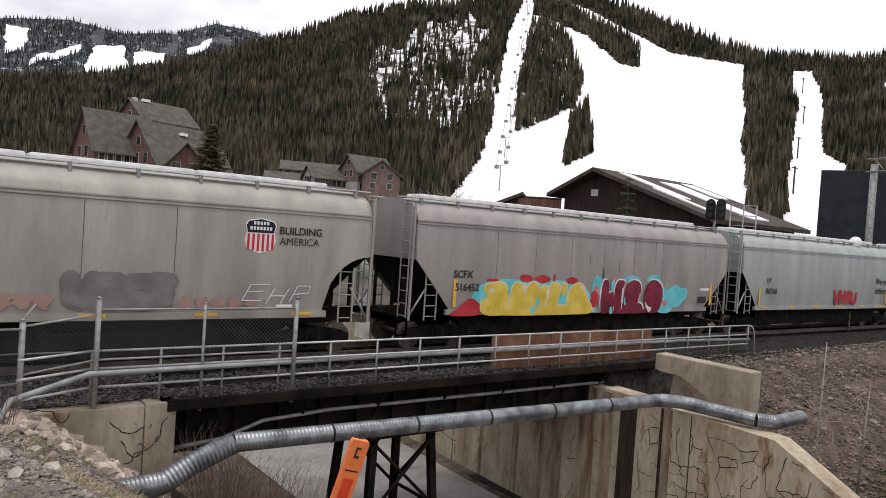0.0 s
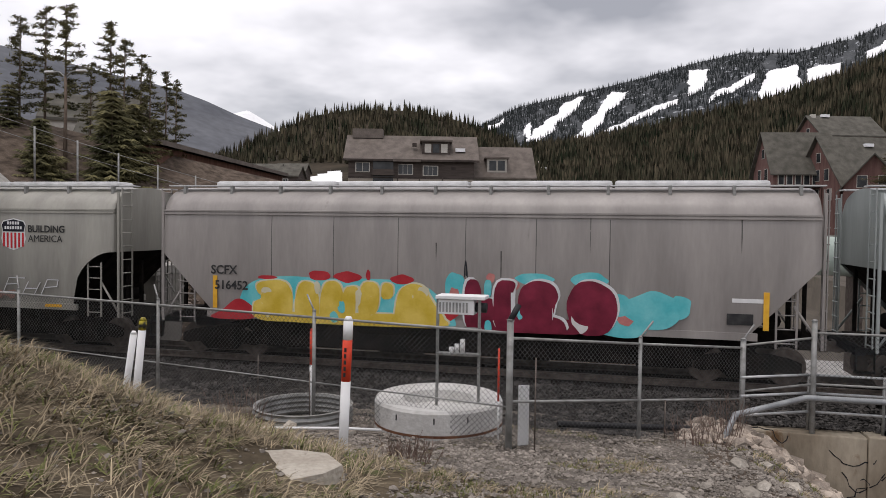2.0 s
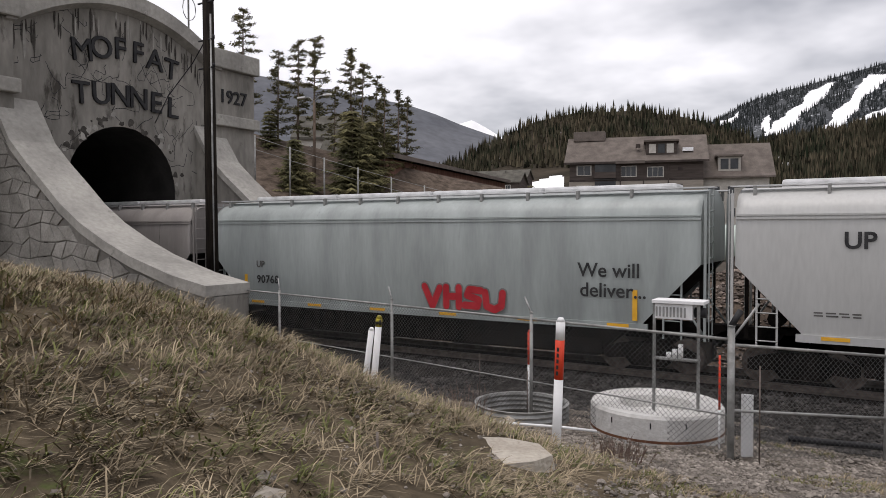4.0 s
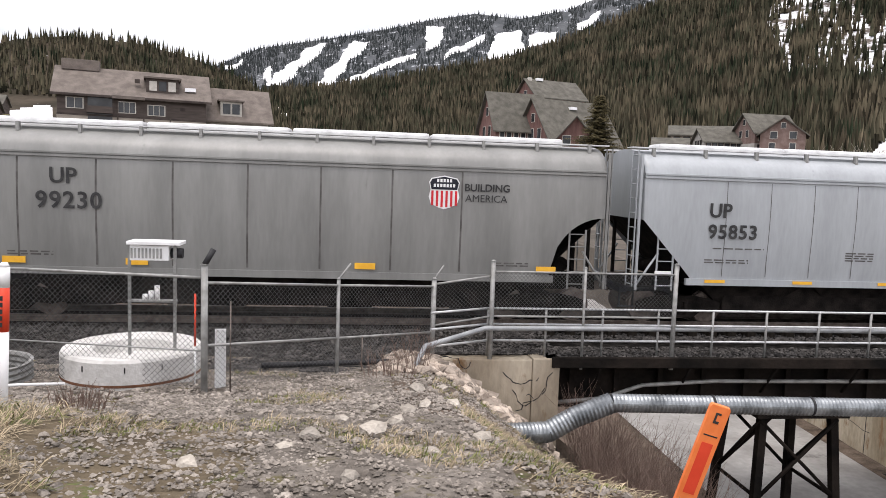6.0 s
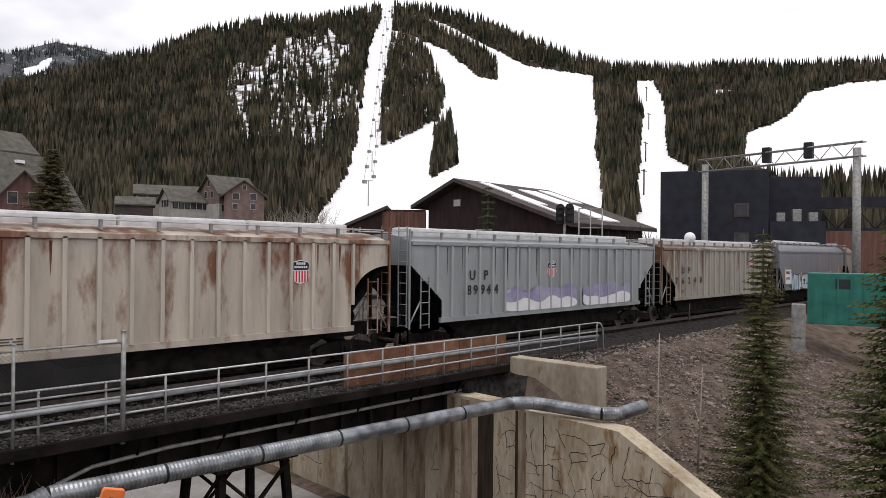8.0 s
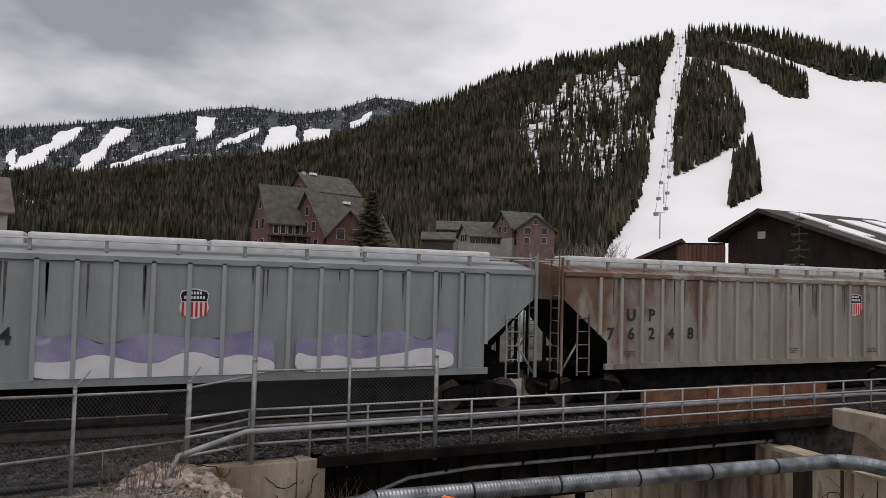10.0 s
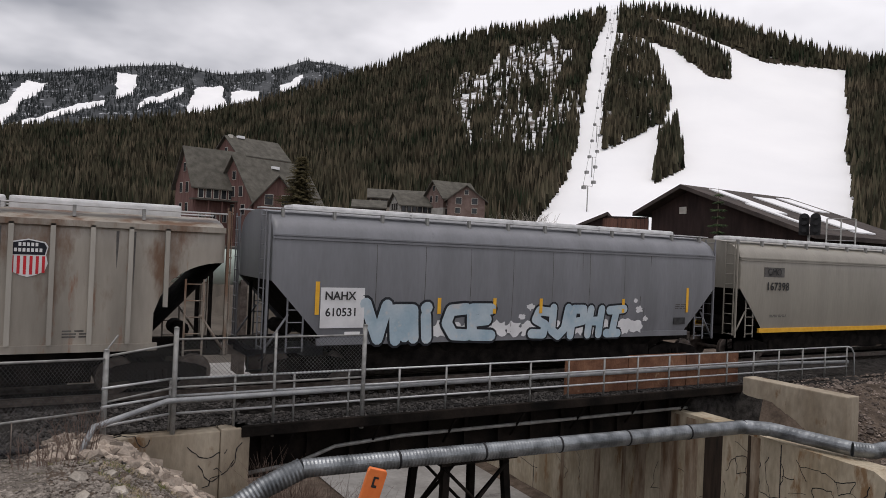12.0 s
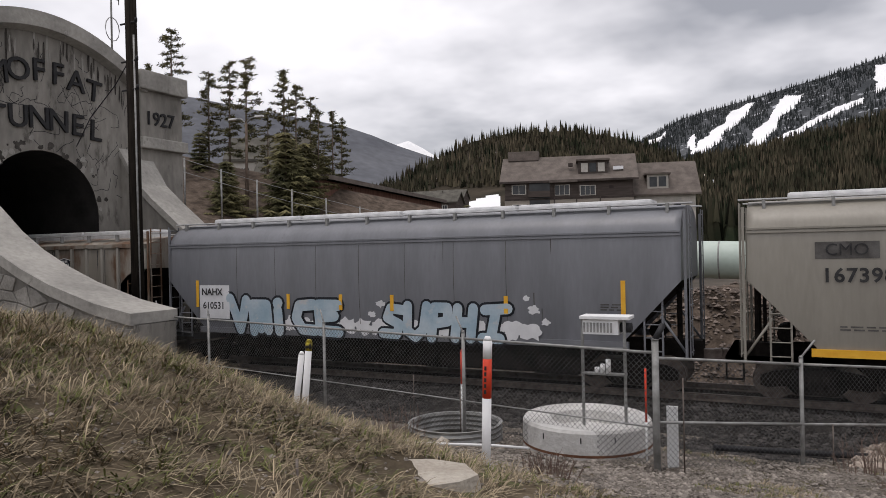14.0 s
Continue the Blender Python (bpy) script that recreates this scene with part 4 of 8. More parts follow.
    prism(bm, [(-0.075, -0.6), (0.075, -0.6), (0.075, 1.2), (0.065, 1.22), (-0.065, 1.22), (-0.075, 1.2)], -0.012, 0.035)
    part("post", bevelled(bm, 0.006), M_ORANGE, om)
    part("decal", boxes(((-0.042, -0.0155, 0.5), (0.042, -0.0125, 0.92))), M_RED, om, "red printed decal")
    part("band", boxes(((-0.052, -0.015, 0.975), (0.052, 0.015, 0.985))), M_BLACKP, om)
    bm = boxes(((-0.02, -0.0155, 1.08), (0.02, -0.0125, 1.1)), ((-0.02, -0.0155, 1.1), (-0.005, -0.0125, 1.15)), ((-0.02, -0.0155, 1.15), (0.02, -0.0125, 1.165)))
    part("stencil", bm, P_INK, om)

    ho = thing("hose", "thin white hose lying along the fence foot", "hose")
    bm = bmesh.new()
    tube(bm, [(-8.2, 11.0, 0.42), (-7.4, 11.3, 0.28), (-6.2, 11.6, 0.12), (-5.0, 12.0, 0.1), (-4.4, 12.2, 0.06)], 0.025, 8)
    part("hose", bm, M_WHITE, ho)
    cp = thing("black_pipe", "black pipe lying along the ballast foot", "pipe")
    bm = bmesh.new()
    tube(bm, [(-1.6, 14.7, -0.28), (-0.3, 15.1, -0.33), (1.2, 15.5, -0.38), (1.9, 16.0, -0.3)], 0.06, 8)
    part("pipe", bm, M_BLACKP, cp)
    slab_rng = random.Random(8)
    sl = thing("stone_slab", "flat pale sandstone slab bedded in the bank", "stone")
    bm = bmesh.new()
    ring = [(0.56 * math.cos(a * 0.785) * slab_rng.uniform(0.85, 1.15), 0.36 * math.sin(a * 0.785) * slab_rng.uniform(0.85, 1.15)) for a in range(8)]
    v0 = [bm.verts.new((x, y, -0.12)) for x, y in ring]
    v1 = [bm.verts.new((x * 0.93, y * 0.93, 0.02 + 0.015 * slab_rng.random())) for x, y in ring]
    for i in range(8):
        bm.faces.new((v0[i], v0[(i + 1) % 8], v1[(i + 1) % 8], v1[i]))
    bm.faces.new(v1)
    o = part("slab", bm, M_SLAB, sl)
    sl.matrix_basis = pose(-3.35, 6.3, ground_z(-3.35, 6.3) - 0.01, 5, 3, 20)


M_SLAB = surf("pale_sandstone", (0.33, 0.29, 0.24), (0.46, 0.42, 0.36), 2.5, 0.9, 0.4, fine=0.4, spot=(0.2, 0.17, 0.13), spot_at=0.62)
P_INK = surf("printed_ink", (0.02, 0.02, 0.02), (0.04, 0.04, 0.04), 5, 0.6)
P_TIP = surf("yellow_black_tip", (0.02, 0.02, 0.02), (0.75, 0.6, 0.03), 9, 0.6, fine=0.05)
build_site()


# ---- stones, grass, brush ----
def lump(rng, p, s, verts, faces, flat=0.7):
    """An irregular stone of 20 faces."""
    t = 1.618
    ico = [(-1, t, 0), (1, t, 0), (-1, -t, 0), (1, -t, 0), (0, -1, t), (0, 1, t), (0, -1, -t), (0, 1, -t), (t, 0, -1), (t, 0, 1), (-t, 0, -1), (-t, 0, 1)]
    tri = [(0, 11, 5), (0, 5, 1), (0, 1, 7), (0, 7, 10), (0, 10, 11), (1, 5, 9), (5, 11, 4), (11, 10, 2), (10, 7, 6), (7, 1, 8), (3, 9, 4), (3, 4, 2), (3, 2, 6), (3, 6, 8), (3, 8, 9), (4, 9, 5), (2, 4, 11), (6, 2, 10), (8, 6, 7), (9, 8, 1)]
    n, a, ex = len(verts), rng.random() * 6.28, rng.uniform(0.7, 1.4)
    c, sn = math.cos(a), math.sin(a)
    for x, y, z in ico:
        k = s * rng.uniform(0.4, 0.62)
        x, y, z = x * k * ex, y * k, z * k * flat
        verts.append((p[0] + x * c - y * sn, p[1] + x * sn + y * c, p[2] + z))
    faces += [(n + i, n + j, n + m) for i, j, m in tri]


def pebble(rng, p, s, verts, faces):
    """A small angular stone of 8 faces."""
    n, a = len(verts), rng.random() * 6.28
    c, d = math.cos(a) * s, math.sin(a) * s
    e = rng.uniform(0.55, 0.95)
    verts += [(p[0] + c, p[1] + d, p[2]), (p[0] - d * e, p[1] + c * e, p[2] + 0.1 * s), (p[0] - c * 0.9, p[1] - d * 0.9, p[2]), (p[0] + d * e, p[1] - c * e, p[2] - 0.1 * s), (p[0] + 0.2 * d, p[1] + 0.2 * c, p[2] + s * rng.uniform(0.4, 0.75)), (p[0], p[1], p[2] - 0.5 * s)]
    faces += [(n, n + 1, n + 4), (n + 1, n + 2, n + 4), (n + 2, n + 3, n + 4), (n + 3, n, n + 4), (n + 1, n, n + 5), (n + 2, n + 1, n + 5), (n + 3, n + 2, n + 5), (n, n + 3, n + 5)]


def scatter_stones():
    rng = random.Random(21)
    # large stones, each a thing of its own
    spots = [(-3.25, 3.05, 0.2), (-3.0, 3.15, 0.15), (-2.85, 2.95, 0.13), (-2.65, 3.0, 0.12), (-2.45, 3.05, 0.12), (-2.2, 3.0, 0.13), (-3.5, 3.3, 0.12), (0.45, 7.4, 0.25), (-0.2, 7.2, 0.2), (0.7, 7.9, 0.2), (0.1, 8.2, 0.16), (0.9, 8.7, 0.24), (-0.4, 6.6, 0.14),
             (1.2, 9.6, 0.2), (1.7, 10.4, 0.22), (0.5, 9.2, 0.15), (1.3, 12.0, 0.25), (1.8, 12.6, 0.2), (-1.1, 5.9, 0.17), (0.2, 5.4, 0.14), (-3.2, 8.3, 0.14), (-6.0, 12.0, 0.28), (-4.9, 12.1, 0.13), (-4.6, 9.6, 0.15), (0.9, 6.2, 0.18), (1.5, 7.0, 0.16)]
    for x, y, s in spots:
        v, f = [], []
        s *= 0.6
        lump(rng, (0, 0, 0), s, v, f)
        raw_mesh("field_stone", v, f, M_STONE, label="rounded pale field stone lying on the bank", category="stone").matrix_basis = pose(x, y, ground_z(x, y) + 0.25 * s)
        scene.collection.objects[-1]["group"] = "stones on the bank"
    v, f = [], []
    for _ in range(15000):
        x, y = rng.uniform(-6, 4.6), 1.6 + 12.5 * rng.random() ** 0.9
        if x < -2.5 and y < 8 and rng.random() < 0.85:
            continue
        lump(rng, (x, y, ground_z(x, y) + 0.01), rng.choice([0.01, 0.012, 0.014, 0.017, 0.022, 0.036]) * rng.uniform(0.7, 1.2) * (0.6 + 0.06 * y), v, f)
    for _ in range(2500):
        x, y = rng.uniform(-3.5, 4.6), rng.uniform(-6, 1.6)
        lump(rng, (x, y, ground_z(x, y) + 0.01), rng.choice([0.012, 0.018, 0.025, 0.04]) * rng.uniform(0.7, 1.2), v, f)
    for _ in range(42000):
        x, y = rng.uniform(-7, 3.4), 3.0 + 12.4 * rng.random()
        if x < -2.2 - 1.2 * noise.noise(Vector((x * 0.4, y * 0.4, 6))) and y < 8.5 + noise.noise(Vector((x, y, 2))) and rng.random() < 0.9:
            continue
        pebble(rng, (x, y, ground_z(x, y) + 0.07 * noise.noise(Vector((x * 0.9, y * 0.9, 0))) + 0.05 * noise.noise(Vector((x * 2.7, y * 2.7, 3))) + 0.004), rng.choice([0.014, 0.017, 0.02, 0.026, 0.034]) * rng.uniform(0.7, 1.3), v, f)
    raw_mesh("gravel", v, f, M_ROCKS, label="loose grey gravel and cobbles on the bank", category="gravel", kind="stuff")
    v, f = [], []
    for _ in range(500):
        u = rng.random()
        x, y = 0.9 + 3.4 * u + rng.uniform(-0.4, 0.4), 15.9 - 1.5 * rng.random() ** 1.5 - 0.5 * u
        lump(rng, (x, y, ground_z(x, y) + 0.03), rng.choice([0.05, 0.06, 0.08, 0.1, 0.17]) * rng.uniform(0.8, 1.2), v, f)
    for _ in range(420):
        u = rng.random()
        x, y = 1.3 + 3.1 * u + rng.uniform(-0.3, 0.2), 15.95 - 0.9 * rng.random() ** 1.4 - 0.2 * u
        lump(rng, (x, y, ground_z(x, y) + 0.08), rng.uniform(0.11, 0.24), v, f, 0.8)
    raw_mesh("rubble", v, f, M_RUBBLE, label="pale broken stone rubble banked against the abutment", category="rubble", kind="stuff")
    v, f = [], []
    for _ in range(5200):
        x, y = rng.uniform(-12, 5), rng.uniform(14.6, 17.9)
        lump(rng, (x, y, ground_z(x, y) + 0.01), rng.uniform(0.025, 0.055), v, f)
    for _ in range(2200):
        x, y = rng.uniform(5, 26), rng.uniform(16.4, 17.9)
        lump(rng, (x, y, -0.43 if y < 17.2 else -0.3), rng.uniform(0.03, 0.06), v, f)
    for _ in range(22000):
        x, y = rng.uniform(-13, 5), rng.uniform(14.4, 18.3)
        pebble(rng, (x, y, ground_z(x, y) + 0.012), rng.uniform(0.022, 0.045), v, f)
    for _ in range(9000):
        x, y = rng.uniform(5, 27), rng.uniform(16.2, 18.3)
        pebble(rng, (x, y, -0.44 if y < 17.2 else -0.3), rng.uniform(0.025, 0.05), v, f)
    raw_mesh("ballast", v, f, M_BALL, label="dark crushed-stone track ballast", category="ballast", kind="stuff")
    v, f = [], []
    for _ in range(2600):
        x, y = 20.2 + 22 * rng.random() ** 1.4, rng.uniform(3, 16.2)
        lump(rng, (x, y, ground_z(x, y) + 0.02), rng.choice([0.03, 0.04, 0.05, 0.07, 0.11]) * rng.uniform(0.7, 1.3), v, f)
    for _ in range(26000):
        x, y = 20.2 + 22 * rng.random() ** 1.4, rng.uniform(3, 16.2)
        pebble(rng, (x, y, ground_z(x, y) + 0.01), rng.choice([0.03, 0.04, 0.05, 0.065]) * rng.uniform(0.7, 1.4), v, f)
    for _ in range(9000):
        x, y = rng.uniform(-19, 1.5), rng.uniform(22.5, 28.5)
        pebble(rng, (x, y, ground_z(x, y) + 0.02), rng.choice([0.05, 0.06, 0.08, 0.12]) * rng.uniform(0.7, 1.4), v, f)
    raw_mesh("slope_stones", v, f, M_SLOPE, label="brown and grey stones on the embankment slope", category="stones", kind="stuff")
    fl = thing("flat_rock", "large flat grey rock slab on the embankment", "rock", pose(22.4, 9.6, ground_z(22.4, 9.6) + 0.05, 18, 10, 30))
    vv, ff = [], []
    lump(rng, (0, 0, 0), 0.95, vv, ff, 0.25)
    raw_mesh("rock", vv, ff, M_STONE, fl)


M_BALL = island_tint(surf("ballast_stone", (0.028, 0.026, 0.025), (0.095, 0.088, 0.083), 4, 0.95, 0.4, fine=0.5), 0.5)
M_RUBBLE = island_tint(surf("pale_rubble", (0.24, 0.195, 0.16), (0.44, 0.375, 0.315), 3, 0.9, 0.4, fine=0.5), 0.5)
M_SLOPE = island_tint(surf("slope_stone", (0.095, 0.075, 0.063), (0.215, 0.175, 0.15), 3, 0.95, 0.4, fine=0.5), 0.7)
scatter_stones()


def blades(name, label, material, count, place, lo, hi, lie, seed, wide=0.006):
    """Grass blades, each bent over once; lie is how flat they lie."""
    rng = random.Random(seed)
    v, f = [], []
    made = 0
    while made < count:
        p = place(rng)
        if p is None:
            continue
        x, y = p
        z = ground_z(x, y) + 0.06 * noise.noise(Vector((x * 0.9, y * 0.9, 0))) + 0.03 * noise.noise(Vector((x * 2.7, y * 2.7, 3))) - 0.01
        lump_a = 1.7 * noise.noise(Vector((x * 0.8, y * 0.8, 5)))
        for _ in range(9):
            a, L = 0.6 + lump_a + rng.gauss(0, 0.95), rng.uniform(lo, hi)
            tilt = lie * rng.uniform(0.6, 1.2)
            dx, dy, dz = math.cos(a) * math.sin(tilt), math.sin(a) * math.sin(tilt) - 0.25, math.cos(tilt)
            bx, by = x + rng.uniform(-0.06, 0.06), y + rng.uniform(-0.06, 0.06)
            px, py = -math.sin(a) * wide, math.cos(a) * wide
            m = (bx + dx * L * 0.55, by + dy * L * 0.55, z + dz * L * 0.62)
            t = (bx + dx * L, by + dy * L, z + dz * L * 0.75)
            n = len(v)
            v += [(bx - px, by - py, z), (bx + px, by + py, z), (m[0] + px, m[1] + py, m[2]), (m[0] - px, m[1] - py, m[2]), t]
            f += [(n, n + 1, n + 2, n + 3), (n + 3, n + 2, n + 4)]
            made += 1
    raw_mesh(name, v, f, material, label=label, category="grass", kind="stuff")


def on_hill(rng):
    x, y = -14 * rng.random() ** 0.75 - 0.8, rng.uniform(1.6, 12.5) if rng.random() < 0.9 else rng.uniform(-5, 1.6)
    lim = 3.0 + 2.2 * noise.noise(Vector((x * 0.5, y * 0.5, 2)))
    if math.hypot(x + 3.35, y - 6.1) < 0.5:
        return None
    if -x < lim * 0.8 + 0.3 + max(0, (y - 6.5)) * 0.6:
        return None
    return x, y


def on_bank(rng):
    x, y = rng.uniform(-2.5, 5.5), rng.uniform(2.2, 14)
    if noise.noise(Vector((x * 0.6, y * 0.6, 8))) < (0.22 if x < 1.6 else -0.1):
        return None
    return x, y


blades("dry_grass", "matted straw-coloured dry grass on the hillside", M_STRAW, 84000, on_hill, 0.13, 0.38, 1.32, 31, 0.0048)
blades("new_grass", "young green grass growing through the straw", M_GREEN, 26000, on_hill, 0.1, 0.28, 1.15, 32)
blades("bank_grass", "sparse dry grass on the gravel bank", M_STRAW, 15000, on_bank, 0.06, 0.2, 1.1, 33, 0.004)
blades("bank_new_grass", "thin green shoots on the bank", M_GREEN, 11000, on_bank, 0.04, 0.12, 0.7, 34, 0.005)


def brush(name, label, cx, cy, cz, n, h, spread, seed, material=None, r=0.006):
    rng = random.Random(seed)
    bm = bmesh.new()
    for _ in range(n):
        a, q = rng.random() * 6.28, spread * rng.random()
        x, y = cx + q * math.cos(a), cy + q * math.sin(a)
        z = (ground_z(x, y) if cz is None else cz) - 0.05
        p = Vector((x, y, z))
        d = Vector((math.cos(a) * 0.5 * rng.random(), math.sin(a) * 0.5 * rng.random(), 1)).normalized()
        L = h * rng.uniform(0.5, 1.1)
        e = p + d * L
        rod(bm, p, e, r, 3, r * 0.4, False)
        for _ in range(3):
            k = rng.uniform(0.3, 0.9)
            b = p + d * L * k
            rod(bm, b, b + (d + Vector((rng.uniform(-1, 1), rng.uniform(-1, 1), rng.uniform(0, 0.6)))).normalized() * L * 0.35, r * 0.6, 3, r * 0.3, False)
    ob = part(name, bm, material or M_TWIG)
    return tagged(ob, label, "shrub", "bare shrubs", "stuff")


for i, (x, y, n, h, s) in enumerate(((5.6, 14.6, 170, 2.0, 0.7), (6.6, 15.0, 180, 2.3, 0.9), (7.4, 14.4, 160, 2.2, 0.8), (5.2, 12.2, 130, 1.3, 0.7), (6.0, 12.6, 140, 1.6, 0.8), (8.4, 15.2, 110, 2.0, 0.8), (0.9, 13.6, 40, 0.6, 0.5), (-3.0, 8.9, 60, 0.35, 0.35), (1.5, 14.8, 35, 0.9, 0.4), (-6.6, 11.4, 40, 0.7, 0.6), (-9.0, 11.0, 50, 0.7, 1.2))):
    brush("bare_shrub", "leafless reddish-brown shrub on the bank", x, y, None, n, h, s, 50 + i)
# ---- tunnel portal ----
M_PORTAL = surf("stained_portal_concrete", (0.15, 0.142, 0.128), (0.27, 0.255, 0.23), 0.55, 0.92, 0.6, fine=0.5, spot=(0.06, 0.054, 0.047), spot_at=0.56, stretch=(1, 1, 0.35))
M_CAPSTONE = surf("portal_coping", (0.26, 0.25, 0.23), (0.38, 0.365, 0.335), 0.7, 0.9, 0.4, fine=0.4, spot=(0.17, 0.16, 0.145), spot_at=0.62)
M_BORE = surf("near_black_tunnel_lining", (0.012, 0.011, 0.01), (0.03, 0.028, 0.026), 0.8, 0.95, 0.3)
M_SOOT = surf("soot_stain", (0.03, 0.027, 0.024), (0.08, 0.073, 0.066), 3, 0.95, 0.3, fine=0.4)
M_WINGSTONE = surf("grey_facing_stone", (0.2, 0.19, 0.172), (0.32, 0.305, 0.28), 1.5, 0.92, 0.5, fine=0.5, vary=0.14)


def build_portal():
    po = thing("tunnel_portal", "weathered concrete railway tunnel portal with a curved parapet", "tunnel portal", pose(0, -0.6, 0.33), kind="structure")
    X, C = -26.2, TRACK_Y

    def arch(d):
        return 4.95 + math.sqrt(max(0, 2.45 ** 2 - d * d)) if abs(d) < 2.45 else -1.2

    def para(d):
        return 12.35 - 0.078 * d * d
    bm = bmesh.new()
    ds = sorted(set([-4.45 + 8.9 * i / 44 for i in range(45)] + [-2.4501, -2.4499, 2.4499, 2.4501]))
    for a, b in zip(ds, ds[1:]):
        za, zb, ta, tb = arch(a), arch(b), para(a), para(b)
        if abs(za - zb) > 3:
            continue
        for i in range(6):
            q = [(a, za + (ta - za) * i / 6), (b, zb + (tb - zb) * i / 6), (b, zb + (tb - zb) * (i + 1) / 6), (a, za + (ta - za) * (i + 1) / 6)]
            bm.faces.new([bm.verts.new((X, C + d, z)) for d, z in q])
        bm.faces.new([bm.verts.new(p) for p in ((X, C + a, ta), (X, C + b, tb), (X - 1.4, C + b, tb), (X - 1.4, C + a, ta))])
    for d in (-4.45, 4.45):
        bm.faces.new([bm.verts.new(p) for p in ((X, C + d, -1.2), (X, C + d, para(d)), (X - 1.4, C + d, para(d)), (X - 1.4, C + d, -1.2))])
    bmesh.ops.remove_doubles(bm, verts=bm.verts, dist=0.001)
    part("face", bm, M_PORTAL, po)
    # bore, lined in one near-black tone
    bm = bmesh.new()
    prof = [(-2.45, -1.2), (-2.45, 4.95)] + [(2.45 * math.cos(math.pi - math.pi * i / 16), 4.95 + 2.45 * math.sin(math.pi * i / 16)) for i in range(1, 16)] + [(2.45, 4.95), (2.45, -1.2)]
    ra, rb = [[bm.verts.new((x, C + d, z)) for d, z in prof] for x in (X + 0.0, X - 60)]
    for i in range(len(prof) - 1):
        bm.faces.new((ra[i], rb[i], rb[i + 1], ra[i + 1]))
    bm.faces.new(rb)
    part("bore", bm, M_BORE, po, "near-black tunnel bore")
    # coping along the curved parapet
    bm = bmesh.new()
    n = 30
    rows = []
    for i in range(n + 1):
        d = -4.75 + 9.5 * i / n
        z = para(min(4.45, abs(d)))
        rows.append([bm.verts.new((x, C + d, zz)) for x, zz in ((X + 0.02, z - 0.45), (X + 0.42, z - 0.3), (X + 0.42, z + 0.3), (X - 1.5, z + 0.36))])
    for a, b in zip(rows, rows[1:]):
        for j in range(3):
            bm.faces.new((a[j], a[j + 1], b[j + 1], b[j]))
    part("coping", bm, M_CAPSTONE, po)
    for s in (-1, 1):
        ya, yb = sorted((C + s * 4.45, C + s * 6.85))
        part("pillar", bevelled(boxes(((X - 1.5, ya, -1.2), (X + 0.3, yb, 10.6))), 0.05), M_PORTAL, po)
        part("pillar_cap", bevelled(boxes(((X - 1.6, ya - 0.15, 10.6), (X + 0.55, yb + 0.15, 11.45))), 0.06), M_CAPSTONE, po)
        part("pillar_band", bevelled(boxes(((X - 1.6, ya - 0.12, 8.0), (X + 0.55, yb + 0.12, 8.5))), 0.05), M_CAPSTONE, po)
        # flared wing wall
        curve = [(-26.2, 7.9), (-25.1, 6.3), (-24.2, 5.55), (-23.2, 4.8), (-22.3, 4.1), (-21.3, 3.5), (-20.1, 2.95), (-18.9, 2.5), (-17.1, 2.0), (-15.7, 1.75)]
        y0, y1 = (14.1, 15.7) if s < 0 else (22.7, 24.3)
        bm = bmesh.new()
        prism(bm, [(x, z - 0.3) for x, z in curve] + [(-15.7, -1.5), (-26.2, -1.5)], y0 + 0.12, y1 - 0.05)
        part("wing_wall", bm, M_PORTAL, po)
        bm = bmesh.new()
        a = [[bm.verts.new((x, y, z + dz)) for x, z in curve] for y, dz in ((y0, 0), (y1, 0), (y1, -0.32), (y0, -0.32))]
        for i in range(len(curve) - 1):
            for j in range(4):
                bm.faces.new((a[j][i], a[j][i + 1], a[(j + 1) % 4][i + 1], a[(j + 1) % 4][i]))
        bm.faces.new([a[j][-1] for j in range(4)])
        part("wing_coping", bm, M_CAPSTONE, po)
    # cracks and rain streaks
    rng = random.Random(12)
    bm = bmesh.new()
    for i in range(70):
        d = rng.uniform(-4.3, 4.3)
        z = rng.uniform(5.5, 11.5)
        if z < arch(d) + 0.3:
            continue
        crack(bm, (d, z), -1.57 + rng.uniform(-0.5, 0.5), rng.uniform(0.6, 2.2), rng, lambda u, v: (X + 0.006, C + u, max(v, arch(u) + 0.05)), 0.017, 0.3)
    part("crack", bm, M_BLACKP, po)
    # spalled plaster round the arch and soot drips below the coping
    for k in range(90):
        if k < 46:
            t = rng.uniform(0.1, 3.04)
            q = rng.uniform(2.5, 2.95)
            d, z, tall = q * math.cos(t), 4.95 + q * math.sin(t), 1.0
        else:
            d = rng.uniform(-4.3, 4.3)
            z, tall = para(d) - rng.uniform(0.6, 1.3), rng.uniform(7, 14)
        bm = bmesh.new()
        r0 = rng.uniform(0.05, 0.17) if k < 46 else rng.uniform(0.03, 0.065)
        bm.faces.new([bm.verts.new((X + 0.008 + 0.0002 * k, C + d + r0 * rng.uniform(0.5, 1.2) * math.cos(a * 0.698), z + tall * r0 * rng.uniform(0.5, 1.2) * math.sin(a * 0.698))) for a in range(9)])
        part("spalled_patch", bm, M_CAPSTONE if k % 3 == 0 else M_SOOT, po)
    # rough-coursed stone facing of the near wing wall
    rng2 = random.Random(5)
    tops = [(-26.2, 7.5), (-25.1, 5.9), (-24.2, 5.15), (-23.2, 4.4), (-22.3, 3.7), (-21.3, 3.1), (-20.1, 2.55), (-18.9, 2.1), (-17.1, 1.6), (-15.7, 1.35)]
    nx, nz = 17, 16
